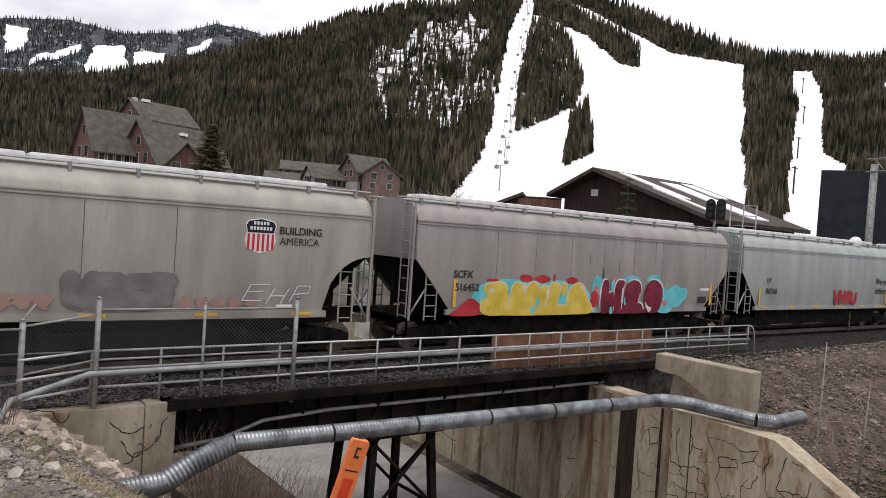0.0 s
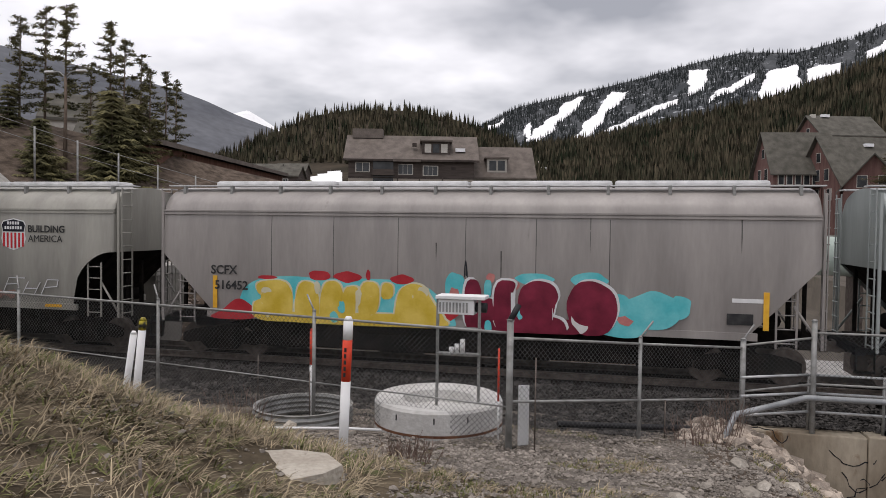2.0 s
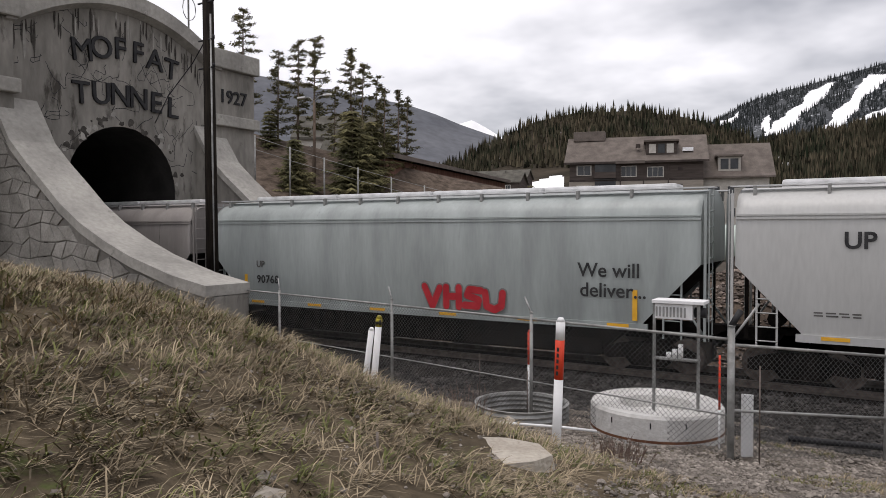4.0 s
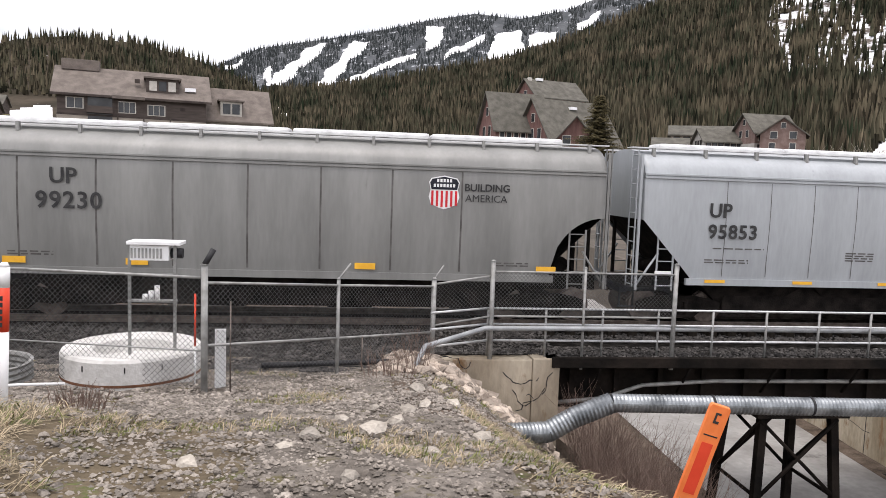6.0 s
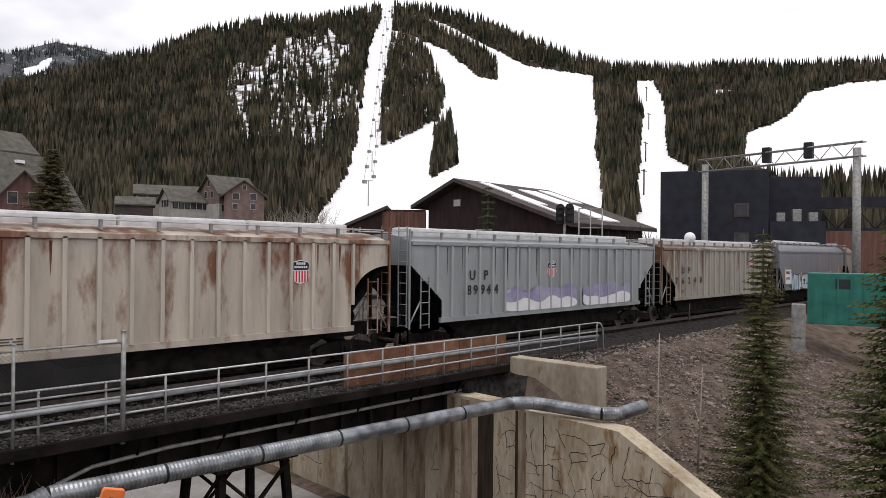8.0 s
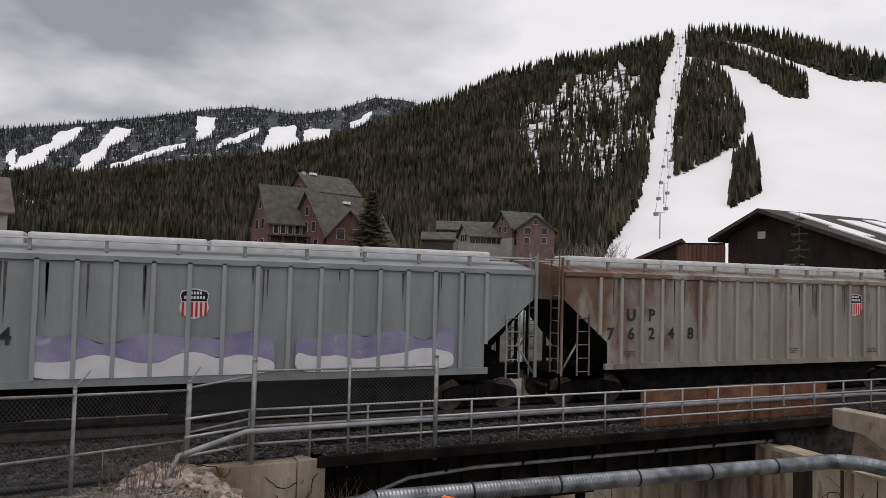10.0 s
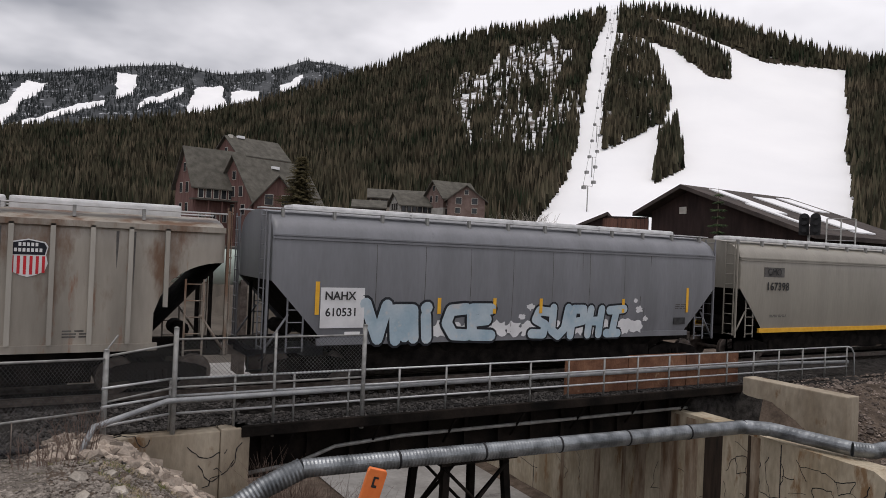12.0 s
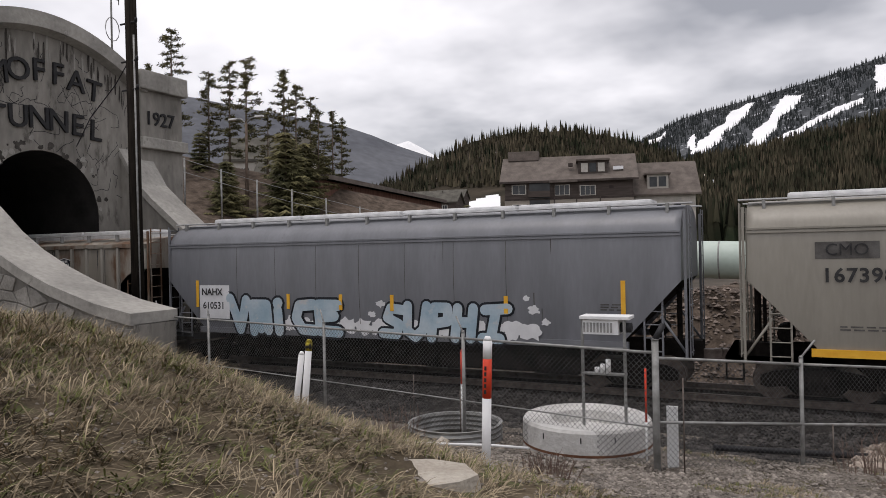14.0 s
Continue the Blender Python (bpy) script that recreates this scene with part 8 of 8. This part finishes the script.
    for x in (-0.25, 0.3):
        bm = bmesh.new()
        out = [(x - 0.26, 6.2), (x + 0.26, 6.2)] + [(x + 0.26 * math.cos(a * 0.524), 7.15 + 0.26 * math.sin(a * 0.524)) for a in range(7)]
        prism(bm, out, -0.1 if x < 0 else -0.45, 0.05 if x < 0 else -0.3)
        hd = part("signal_head", bm, M_BLACKP, S)
        for z in (6.45, 6.85, 7.2):
            part("hood", rods(((x, -0.1, z), (x, -0.75, z), 0.12), sides=10), M_BLACKP, hd)
    R = thing("service_cage", "grey steel service cage beside the signal", "cage", polar(-58.1, 46, 4.4, -58))
    for x in (0, 0.7, 1.4):
        part("bar", rods(((x, 0, -5), (x, 0, 2.0), 0.04), sides=6), M_POST, R)
    for z in (0.8, 1.4, 2.0):
        part("rail", rods(((0, 0, z), (1.4, 0, z), 0.03), sides=6), M_POST, R)
    gc = thing("green_container", "teal-green steel container beside the track", "container", polar(-74.0, 44, 0, -76))
    part("box", bevelled(boxes(((0, 0, 0), (4.2, 2.2, 2.7))), 0.03), M_TEAL, gc)
    part("panel", boxes(((1.3, -0.02, 1.9), (2.0, -0.005, 2.4))), M_PANE, gc)
    for i in range(7):
        part("rib", boxes(((0.2 + 0.6 * i, -0.05, 0.1), (0.27 + 0.6 * i, -0.002, 2.6))), M_TEAL, gc)
    eb = thing("utility_box", "grey electrical cabinet on the railway bench", "utility box", polar(-73.1, 36, -0.6, -74))
    part("cabinet", bevelled(boxes(((0, 0, 0), (0.55, 0.5, 2.1))), 0.03), M_POST, eb)
    part("door", boxes(((0.05, -0.03, 0.2), (0.5, -0.003, 1.9))), M_POST, eb)
    fl = thing("white_dome_lamp", "small white dome on a post behind the train", "lamp", polar(-66.2, 45, -0.5))
    part("post", rods(((0, 0, 0), (0, 0, 5.0), 0.05), sides=6), M_POST, fl)
    bm = bmesh.new()
    bmesh.ops.create_uvsphere(bm, u_segments=14, v_segments=8, radius=0.32)
    bmesh.ops.translate(bm, verts=bm.verts, vec=(0, 0, 5.1))
    part("dome", bm, M_WHITE, fl, smooth=True)
    # pale green tank behind the train
    tk = thing("storage_tank", "long pale green horizontal tank with bands behind the track", "tank")
    bm = bmesh.new()
    tube(bm, [(-16, 33, 3.3), (10.2, 33, 2.5)], 0.8, 20)
    part("shell", bm, M_TANK, tk, smooth=True)
    bm = bmesh.new()
    bmesh.ops.create_uvsphere(bm, u_segments=20, v_segments=12, radius=0.8)
    bmesh.ops.scale(bm, verts=bm.verts, vec=(0.5, 1, 1))
    bmesh.ops.translate(bm, verts=bm.verts, vec=(10.2, 33, 2.5))
    part("end_cap", bm, M_TANK, tk, smooth=True)
    for i in range(11):
        x = -15 + 2.4 * i
        z = 3.3 - 0.8 * (x + 16) / 26.2
        part("band", rods(((x - 0.03, 33, z), (x + 0.03, 33, z), 0.815), sides=20), M_POST, tk)
        if i % 2 == 0:
            part("saddle", boxes(((x - 0.15, 32.4, -2.2), (x + 0.15, 33.6, z - 0.5))), M_RAIL, tk)
    t2 = thing("storage_tank", "short pale green horizontal tank on concrete saddles", "tank")
    bm = bmesh.new()
    tube(bm, [(16.3, 33, 1.75), (16.5, 33, 1.75), (20.4, 33, 1.75), (20.6, 33, 1.75)], 0.85, 18)
    part("shell", bm, M_TANK, t2, smooth=True)
    for x in (17.2, 19.7):
        part("saddle", boxes(((x - 0.15, 32.5, -2.2), (x + 0.15, 33.5, 0.8))), M_CONC_W, t2)
    # brown shed along the upper bank, street lamp, white house
    sh = thing("long_shed", "long brown shed with a flat overhanging roof on the upper bank", "building")
    a, b = Vector((-35.9, 50.5, 0)), Vector((-41.9, 86, 0))
    d = (b - a).normalized()
    n = Vector((-d.y, d.x, 0))
    for nm, off0, off1, z0, z1, m in (("wall", 0, 6, 3.0, 9.7, M_PLANK), ("roof", -0.8, 6.8, 9.7, 10.1, M_ROOFB)):
        bm = bmesh.new()
        q = [a + n * off0, b + n * off0, b + n * off1, a + n * off1]
        lo, hi = [bm.verts.new((p.x, p.y, z0)) for p in q], [bm.verts.new((p.x, p.y, z1)) for p in q]
        bm.faces.new(hi)
        for i in range(4):
            bm.faces.new((lo[i], lo[(i + 1) % 4], hi[(i + 1) % 4], hi[i]))
        part(nm, bm, m, sh)
    sl = thing("street_lamp", "grey double-armed street lamp on the upper bank", "street lamp", polar(40.9, 58, 5.5))
    part("pole", rods(((0, 0, 0), (0, 0, 8.2), 0.1), sides=8), M_BARK, sl)
    for s in (-1, 1):
        bm = bmesh.new()
        tube(bm, [(0, 0, 8.1), (s * 0.5, 0, 8.5), (s * 1.0, 0, 8.55)], 0.05, 6)
        part("arm", bm, M_POST, sl)
        part("lamp_head", bevelled(boxes(((s * 1.3 - 0.35, -0.15, 8.48), (s * 1.3 + 0.35, 0.15, 8.62))), 0.03), M_WHITE, sl)
    gable("white_house", "pale multi-storey house half hidden by pines", polar(42.3, 95, 8, 30), 10, 8, 7.5, 3.0, M_TRIM, M_ROOFG, 0.5, [(2, 5.5, 1.4, 1.6), (5, 5.5, 1.4, 1.6), (8, 5.5, 1.4, 1.6), (2, 2.5, 1.4, 1.6), (5, 2.5, 1.4, 1.6)], [(4, 5.5, 1.4, 1.6)])
    gable("white_house", "pale gabled house half hidden by pines", polar(40.1, 92, 8, 20), 6, 7, 5.5, 3.4, M_TRIM, M_ROOFG, 0.5, [(1.5, 4, 1.2, 1.5), (4, 4, 1.2, 1.5)], [(3.5, 4, 1.2, 1.5)])
    for i, (az, dist) in enumerate(((27.4, 190), (28.6, 210), (26.4, 230))):
        gable("hillside_house", "small brown house on the far hillside", polar(az, dist, 12 + 2 * i, 10), 9, 8, 4, 2.5, M_TAUPE, M_ROOFG, 0.5, [(2, 2.5, 1.2, 1.2), (6, 2.5, 1.2, 1.2)])
    # fence along the upper bank
    bf = thing("bank_fence", "wire fence on posts along the upper bank", "fence")
    pts = [polar(48 - 2.6 * i, 47 + 1.2 * i, 0).translation for i in range(9)]
    zz = [8.6 - 0.55 * i for i in range(9)]
    for p, z in zip(pts, zz):
        part("post", rods(((p.x, p.y, z - 2), (p.x, p.y, z + 1.6), 0.06), sides=6), M_POST, bf)
    for (p, z), (q, y) in zip(zip(pts, zz), zip(pts[1:], zz[1:])):
        for h in (0.7, 1.5):
            part("wire", rods(((p.x, p.y, z + h), (q.x, q.y, y + h), 0.02), sides=4), M_POST, bf)


build_village()

at_bank = hill("embankment", "brown scrubby upper bank above the tunnel", 80, 23, 120, lambda az: lerp_table([(23, 2.2), (26.2, 3.3), (31.5, 4.4), (35.4, 5.2), (45, 7.2), (55, 9), (80, 11)], az), lambda az: -3.0, 41, 66, 24, lambda az, el: 0, [M_DIRT], 0.05, 19)


# ---- chair lift ----
def build_lift():
    line = [(-41.05 - 1.35 * i / 11, 3.6 + 14.6 * i / 11) for i in range(12)]
    pts = []
    for az, el in line:
        s = ((el + 0.2) / (lerp_table(RIDGE_MAIN, az) + 0.2)) ** (1 / 0.9)
        p, _ = at_main(az, min(1, s))
        pts.append(Vector(p))
    lf = thing("chair_lift", "ski lift line with dark towers and cabins up the snowy run", "ski lift")
    for i, p in enumerate(pts):
        if i % 2 == 0:
            tw = part("tower", rods((p, p + Vector((0, 0, 13)), 0.3), sides=6), M_POST, lf)
            part("crossarm", rods((p + Vector((-3.0, 0, 13)), p + Vector((3.0, 0, 13)), 0.14), sides=5), M_POST, tw)
    for off in (-3, 3):
        bm = bmesh.new()
        tube(bm, [p + Vector((off, 0, 13)) for p in pts], 0.09, 4)
        part("cable", bm, M_BLACKP, lf)
        for i in range(len(pts) - 1):
            for k in ((0.3,) if off < 0 else (0.7,)):
                c = pts[i].lerp(pts[i + 1], k) + Vector((off, 0, 9.6))
                s = 1.0
                part("cabin", bevelled(boxes(((c.x - s, c.y - s, c.z - s), (c.x + s, c.y + s, c.z + s * 0.9))), 0.3), M_POST, lf)
    l2 = thing("chair_lift", "second ski lift line on the narrow run", "ski lift")
    for az, el in ((-62.4, 4.5), (-62.5, 7.0), (-62.7, 9.4), (-62.5, 11.5)):
        s = ((el + 0.2) / (lerp_table(RIDGE_MAIN, az) + 0.2)) ** (1 / 0.9)
        p = Vector(at_main(az, s)[0])
        tw = part("tower", rods((p, p + Vector((0, 0, 16)), 0.45), sides=6), M_BLACKP, l2)
        part("crossarm", rods((p + Vector((-3.2, 0, 15)), p + Vector((3.2, 0, 15)), 0.3), sides=5), M_BLACKP, tw)


build_lift()


# ---- trees ----
M_PINE = island_tint(surf("olive_pine_needles", (0.07, 0.07, 0.032), (0.17, 0.15, 0.07), 0.3, 0.9, fine=0.4), 0.5)
M_SPRUCE_Y = island_tint(surf("yellow_green_needles", (0.032, 0.038, 0.012), (0.09, 0.092, 0.03), 2, 0.9, fine=0.4), 0.5)


def spruce(label, at, h, w, material, seed, whorls=16, group="spruces", bare=0.06, fine=1.0):
    """A conifer: tapered trunk, and drooping branches that carry many small needle sprays."""
    rng = random.Random(seed)
    tr = thing("spruce", label, "tree", at, group)
    bm = bmesh.new()
    rod(bm, (0, 0, -0.3), (0, 0, h), 0.028 * h ** 0.8, 8, 0.01)
    part("trunk", bm, M_BARK, tr)
    v, f = [], []
    for i in range(whorls):
        k = i / whorls
        z = h * (bare + (1 - bare) * k)
        reach = w * (1 - k) ** 0.85 * rng.uniform(0.72, 1.12) + 0.05 * w
        n = int((11 - 4 * k) / fine)
        for j in range(n):
            a = 6.283 * (j + rng.random() * 0.8) / n
            R = reach * rng.uniform(0.5, 1.15)
            droop = 0.2 * rng.uniform(-0.2, 1.5)
            steps = max(3, int(R / w * 13 / fine) + 1)
            for s in range(steps):
                u = (s + 0.6) / steps
                cx, cy, cz = math.cos(a) * R * u, math.sin(a) * R * u, z - droop * R * u + 0.1 * R * u * u
                size = (0.13 + 0.15 * (1 - u)) * w * fine * min(1, 26 / whorls) * rng.uniform(0.8, 1.3)
                for side in (-1, 0, 1):
                    b = a + side * 0.9 + rng.uniform(-0.25, 0.25)
                    tx, ty, tz = cx + math.cos(b) * size, cy + math.sin(b) * size, cz - size * rng.uniform(0.1, 0.55)
                    px, py = -math.sin(b) * size * 0.16, math.cos(b) * size * 0.16
                    m = len(v)
                    v += [(cx - px, cy - py, cz), (cx + px, cy + py, cz - 0.02), (tx, ty, tz), (cx, cy, cz + size * 0.16)]
                    f += [(m, m + 1, m + 2), (m, m + 2, m + 3), (m + 1, m + 3, m + 2)]
    raw_mesh("crown", v, f, material, tr)
    return tr


def pine(label, at, h, seed, material, crown_from=0.3, w=0.19):
    """A slender pine: long bare trunk, crooked limbs and separate needle clumps with gaps between."""
    rng = random.Random(seed)
    tr = thing("pine", label, "tree", at, "pines on the bank")
    bm = bmesh.new()
    rod(bm, (0, 0, -1), (0.02 * h, 0, h), 0.011 * h, 8, 0.03)
    v, f = [], []
    n = 40
    for i in range(n):
        k = crown_from + (1 - crown_from) * (i + rng.random() * 0.6) / n
        z = h * k
        a, R = rng.random() * 6.283, h * w * (1.05 - k) ** 0.6 * rng.uniform(0.4, 1.15)
        tip = Vector((0.02 * h * k + math.cos(a) * R, math.sin(a) * R, z + R * rng.uniform(-0.1, 0.25)))
        rod(bm, (0.02 * h * k, 0, z), tip, 0.0025 * h, 4, 0.01, False)
        for u in (0.3, 0.5, 0.7, 0.85, 1.0):
            c = Vector((0.02 * h * k, 0, z)).lerp(tip, u)
            for _ in range(15):
                d = Vector((rng.gauss(0, 1), rng.gauss(0, 1), rng.gauss(0.25, 0.6))).normalized()
                s = h * 0.026 * rng.uniform(0.5, 1.25)
                o = c + Vector((rng.uniform(-1, 1), rng.uniform(-1, 1), rng.uniform(-0.5, 0.5))) * s * 0.7
                q = d.cross(Vector((rng.random(), rng.random(), rng.random()))).normalized() * s * 0.16
                m = len(v)
                v += [tuple(o - q), tuple(o + q), tuple(o + d * s)]
                f.append((m, m + 1, m + 2))
    part("trunk", bm, M_BARK, tr)
    raw_mesh("crown", v, f, material, tr)


def plant_trees():
    spruce("young green spruce on the stony embankment", pose(21.9, 7.3, ground_z(21.9, 7.3)), 4.35 - ground_z(21.9, 7.3), 2.1, M_SPRUCE_Y, 1, 60, fine=0.72)
    spruce("tall dark spruce beside the embankment", pose(20.6, 3.6, ground_z(20.6, 3.6)), 5.2 - ground_z(20.6, 3.6), 3.0, M_SPRUCE_Y, 2, 60, fine=0.72)
    spruce("dark spruce in front of the hotel", polar(-18.8, 142, 2), 19.0, 8.6, M_SPRUCE_O, 3, 44, fine=0.8)
    spruce("small spruce beside the lodge roof", polar(-50.8, 80, 0), 11.5, 2.0, M_SPRUCE, 4, 14)
    for i, (az, d, z, h, w) in enumerate(((42.4, 56, 5, 5.6, 2.4), (38.0, 57, 4.5, 8.6, 3.4), (36.5, 60, 4.5, 8.2, 3.0), (35.2, 66, 5, 7.5, 2.6), (47.2, 62, 8, 9, 2.4), (23.9, 150, 4, 9, 3), (25, 155, 4, 8, 3), (44.3, 64, 7, 7, 2.0))):
        spruce("olive-green spruce on the upper bank", polar(az, d, z), h, w, M_PINE, 20 + i, 20)
    for i, (az, el, d, z) in enumerate(((46.3, 16.2, 62, 9), (43.7, 13.4, 66, 8), (42.2, 14.3, 64, 8), (41.0, 14.5, 60, 7), (38.2, 13.8, 64, 6.5), (37.3, 12.8, 62, 6.2), (36.2, 11.8, 64, 6), (34.5, 10.8, 66, 6), (47.8, 13.8, 66, 10), (39.4, 11.0, 70, 7), (35.6, 10.9, 60, 6), (33.8, 10.2, 70, 6), (58.0, 18.4, 70, 13))):
        top = 3.6 + d * math.tan(radians(el))
        pine("slender pine with sparse crown on the upper bank", polar(az, d, z), top - z, 40 + i, M_PINE, 0.2 if i > 4 else 0.35)
    rng = random.Random(77)
    for i, (x, y, h) in enumerate(((20.3, 9.7, 5.2), (23.6, 9.9, 3.5), (18.6, 4.4, 4.6), (17.9, 4.1, 4.2), (19.6, 4.9, 4.0), (20.6, 5.2, 3.6), (17.2, 4.4, 3.8))):
        a = thing("bare_aspen", "leafless young aspen with pale bark", "tree", pose(x, y, ground_z(x, y) - 0.1), "bare aspens")
        bm = bmesh.new()
        rod(bm, (0, 0, 0), (rng.uniform(-0.15, 0.15), rng.uniform(-0.1, 0.1), h), 0.045, 7, 0.012)
        part("trunk", bm, M_ASPEN, a)
        for _ in range(9):
            z, t, L = h * rng.uniform(0.3, 0.92), rng.random() * 6.28, h * rng.uniform(0.08, 0.22)
            bm = bmesh.new()
            e = Vector((math.cos(t) * L, math.sin(t) * L, z + L * rng.uniform(0.2, 0.8)))
            rod(bm, (0, 0, z), e, 0.014, 4, 0.006, False)
            for _ in range(4):
                g = Vector((0, 0, z)).lerp(e, rng.uniform(0.4, 1))
                rod(bm, g, g + Vector((rng.uniform(-1, 1), rng.uniform(-1, 1), rng.uniform(0, 1))) * 0.25, 0.006, 3, 0.003, False)
            part("branch", bm, M_ASPEN, a)
    brush("bare_shrub", "pale leafless thicket beside the lift run", *polar(-36.2, 150, 2).translation[:2], 2.5, 160, 9, 6, 90, M_ASPEN, 0.07)
    brush("bare_shrub", "snow-dusted shrub below the plant building", *polar(-62.0, 80, 2).translation[:2], 0.5, 120, 5, 3, 91, M_SPRUCE, 0.06)
    brush("bare_shrub", "pinkish leafless thicket among the young aspens", 18.6, 4.6, None, 120, 1.5, 1.6, 92)


M_ASPEN = surf("pale_aspen_bark", (0.24, 0.21, 0.17), (0.36, 0.33, 0.28), 4, 0.9, fine=0.4)
plant_trees()


# ---- what moves: the train, and its wheels ----
def travel(t):
    """How far the train has run; it quickens a little as the pale cars pass the portal."""
    return SPEED * t + 0.9 * smooth01(2.3, 5.1, t)


def motions():
    times = [0.1 * i for i in range(141)]
    for x0, car in CARS:
        walk(car, [(t, pose(x0 - travel(t), TRACK_Y, 0)) for t in times])
    for ws, dx in WHEELS:
        walk(ws, [(t, pose(dx, 0, 0.42, 0, -math.degrees(travel(t) / 0.42), 0)) for t in times])


motions()
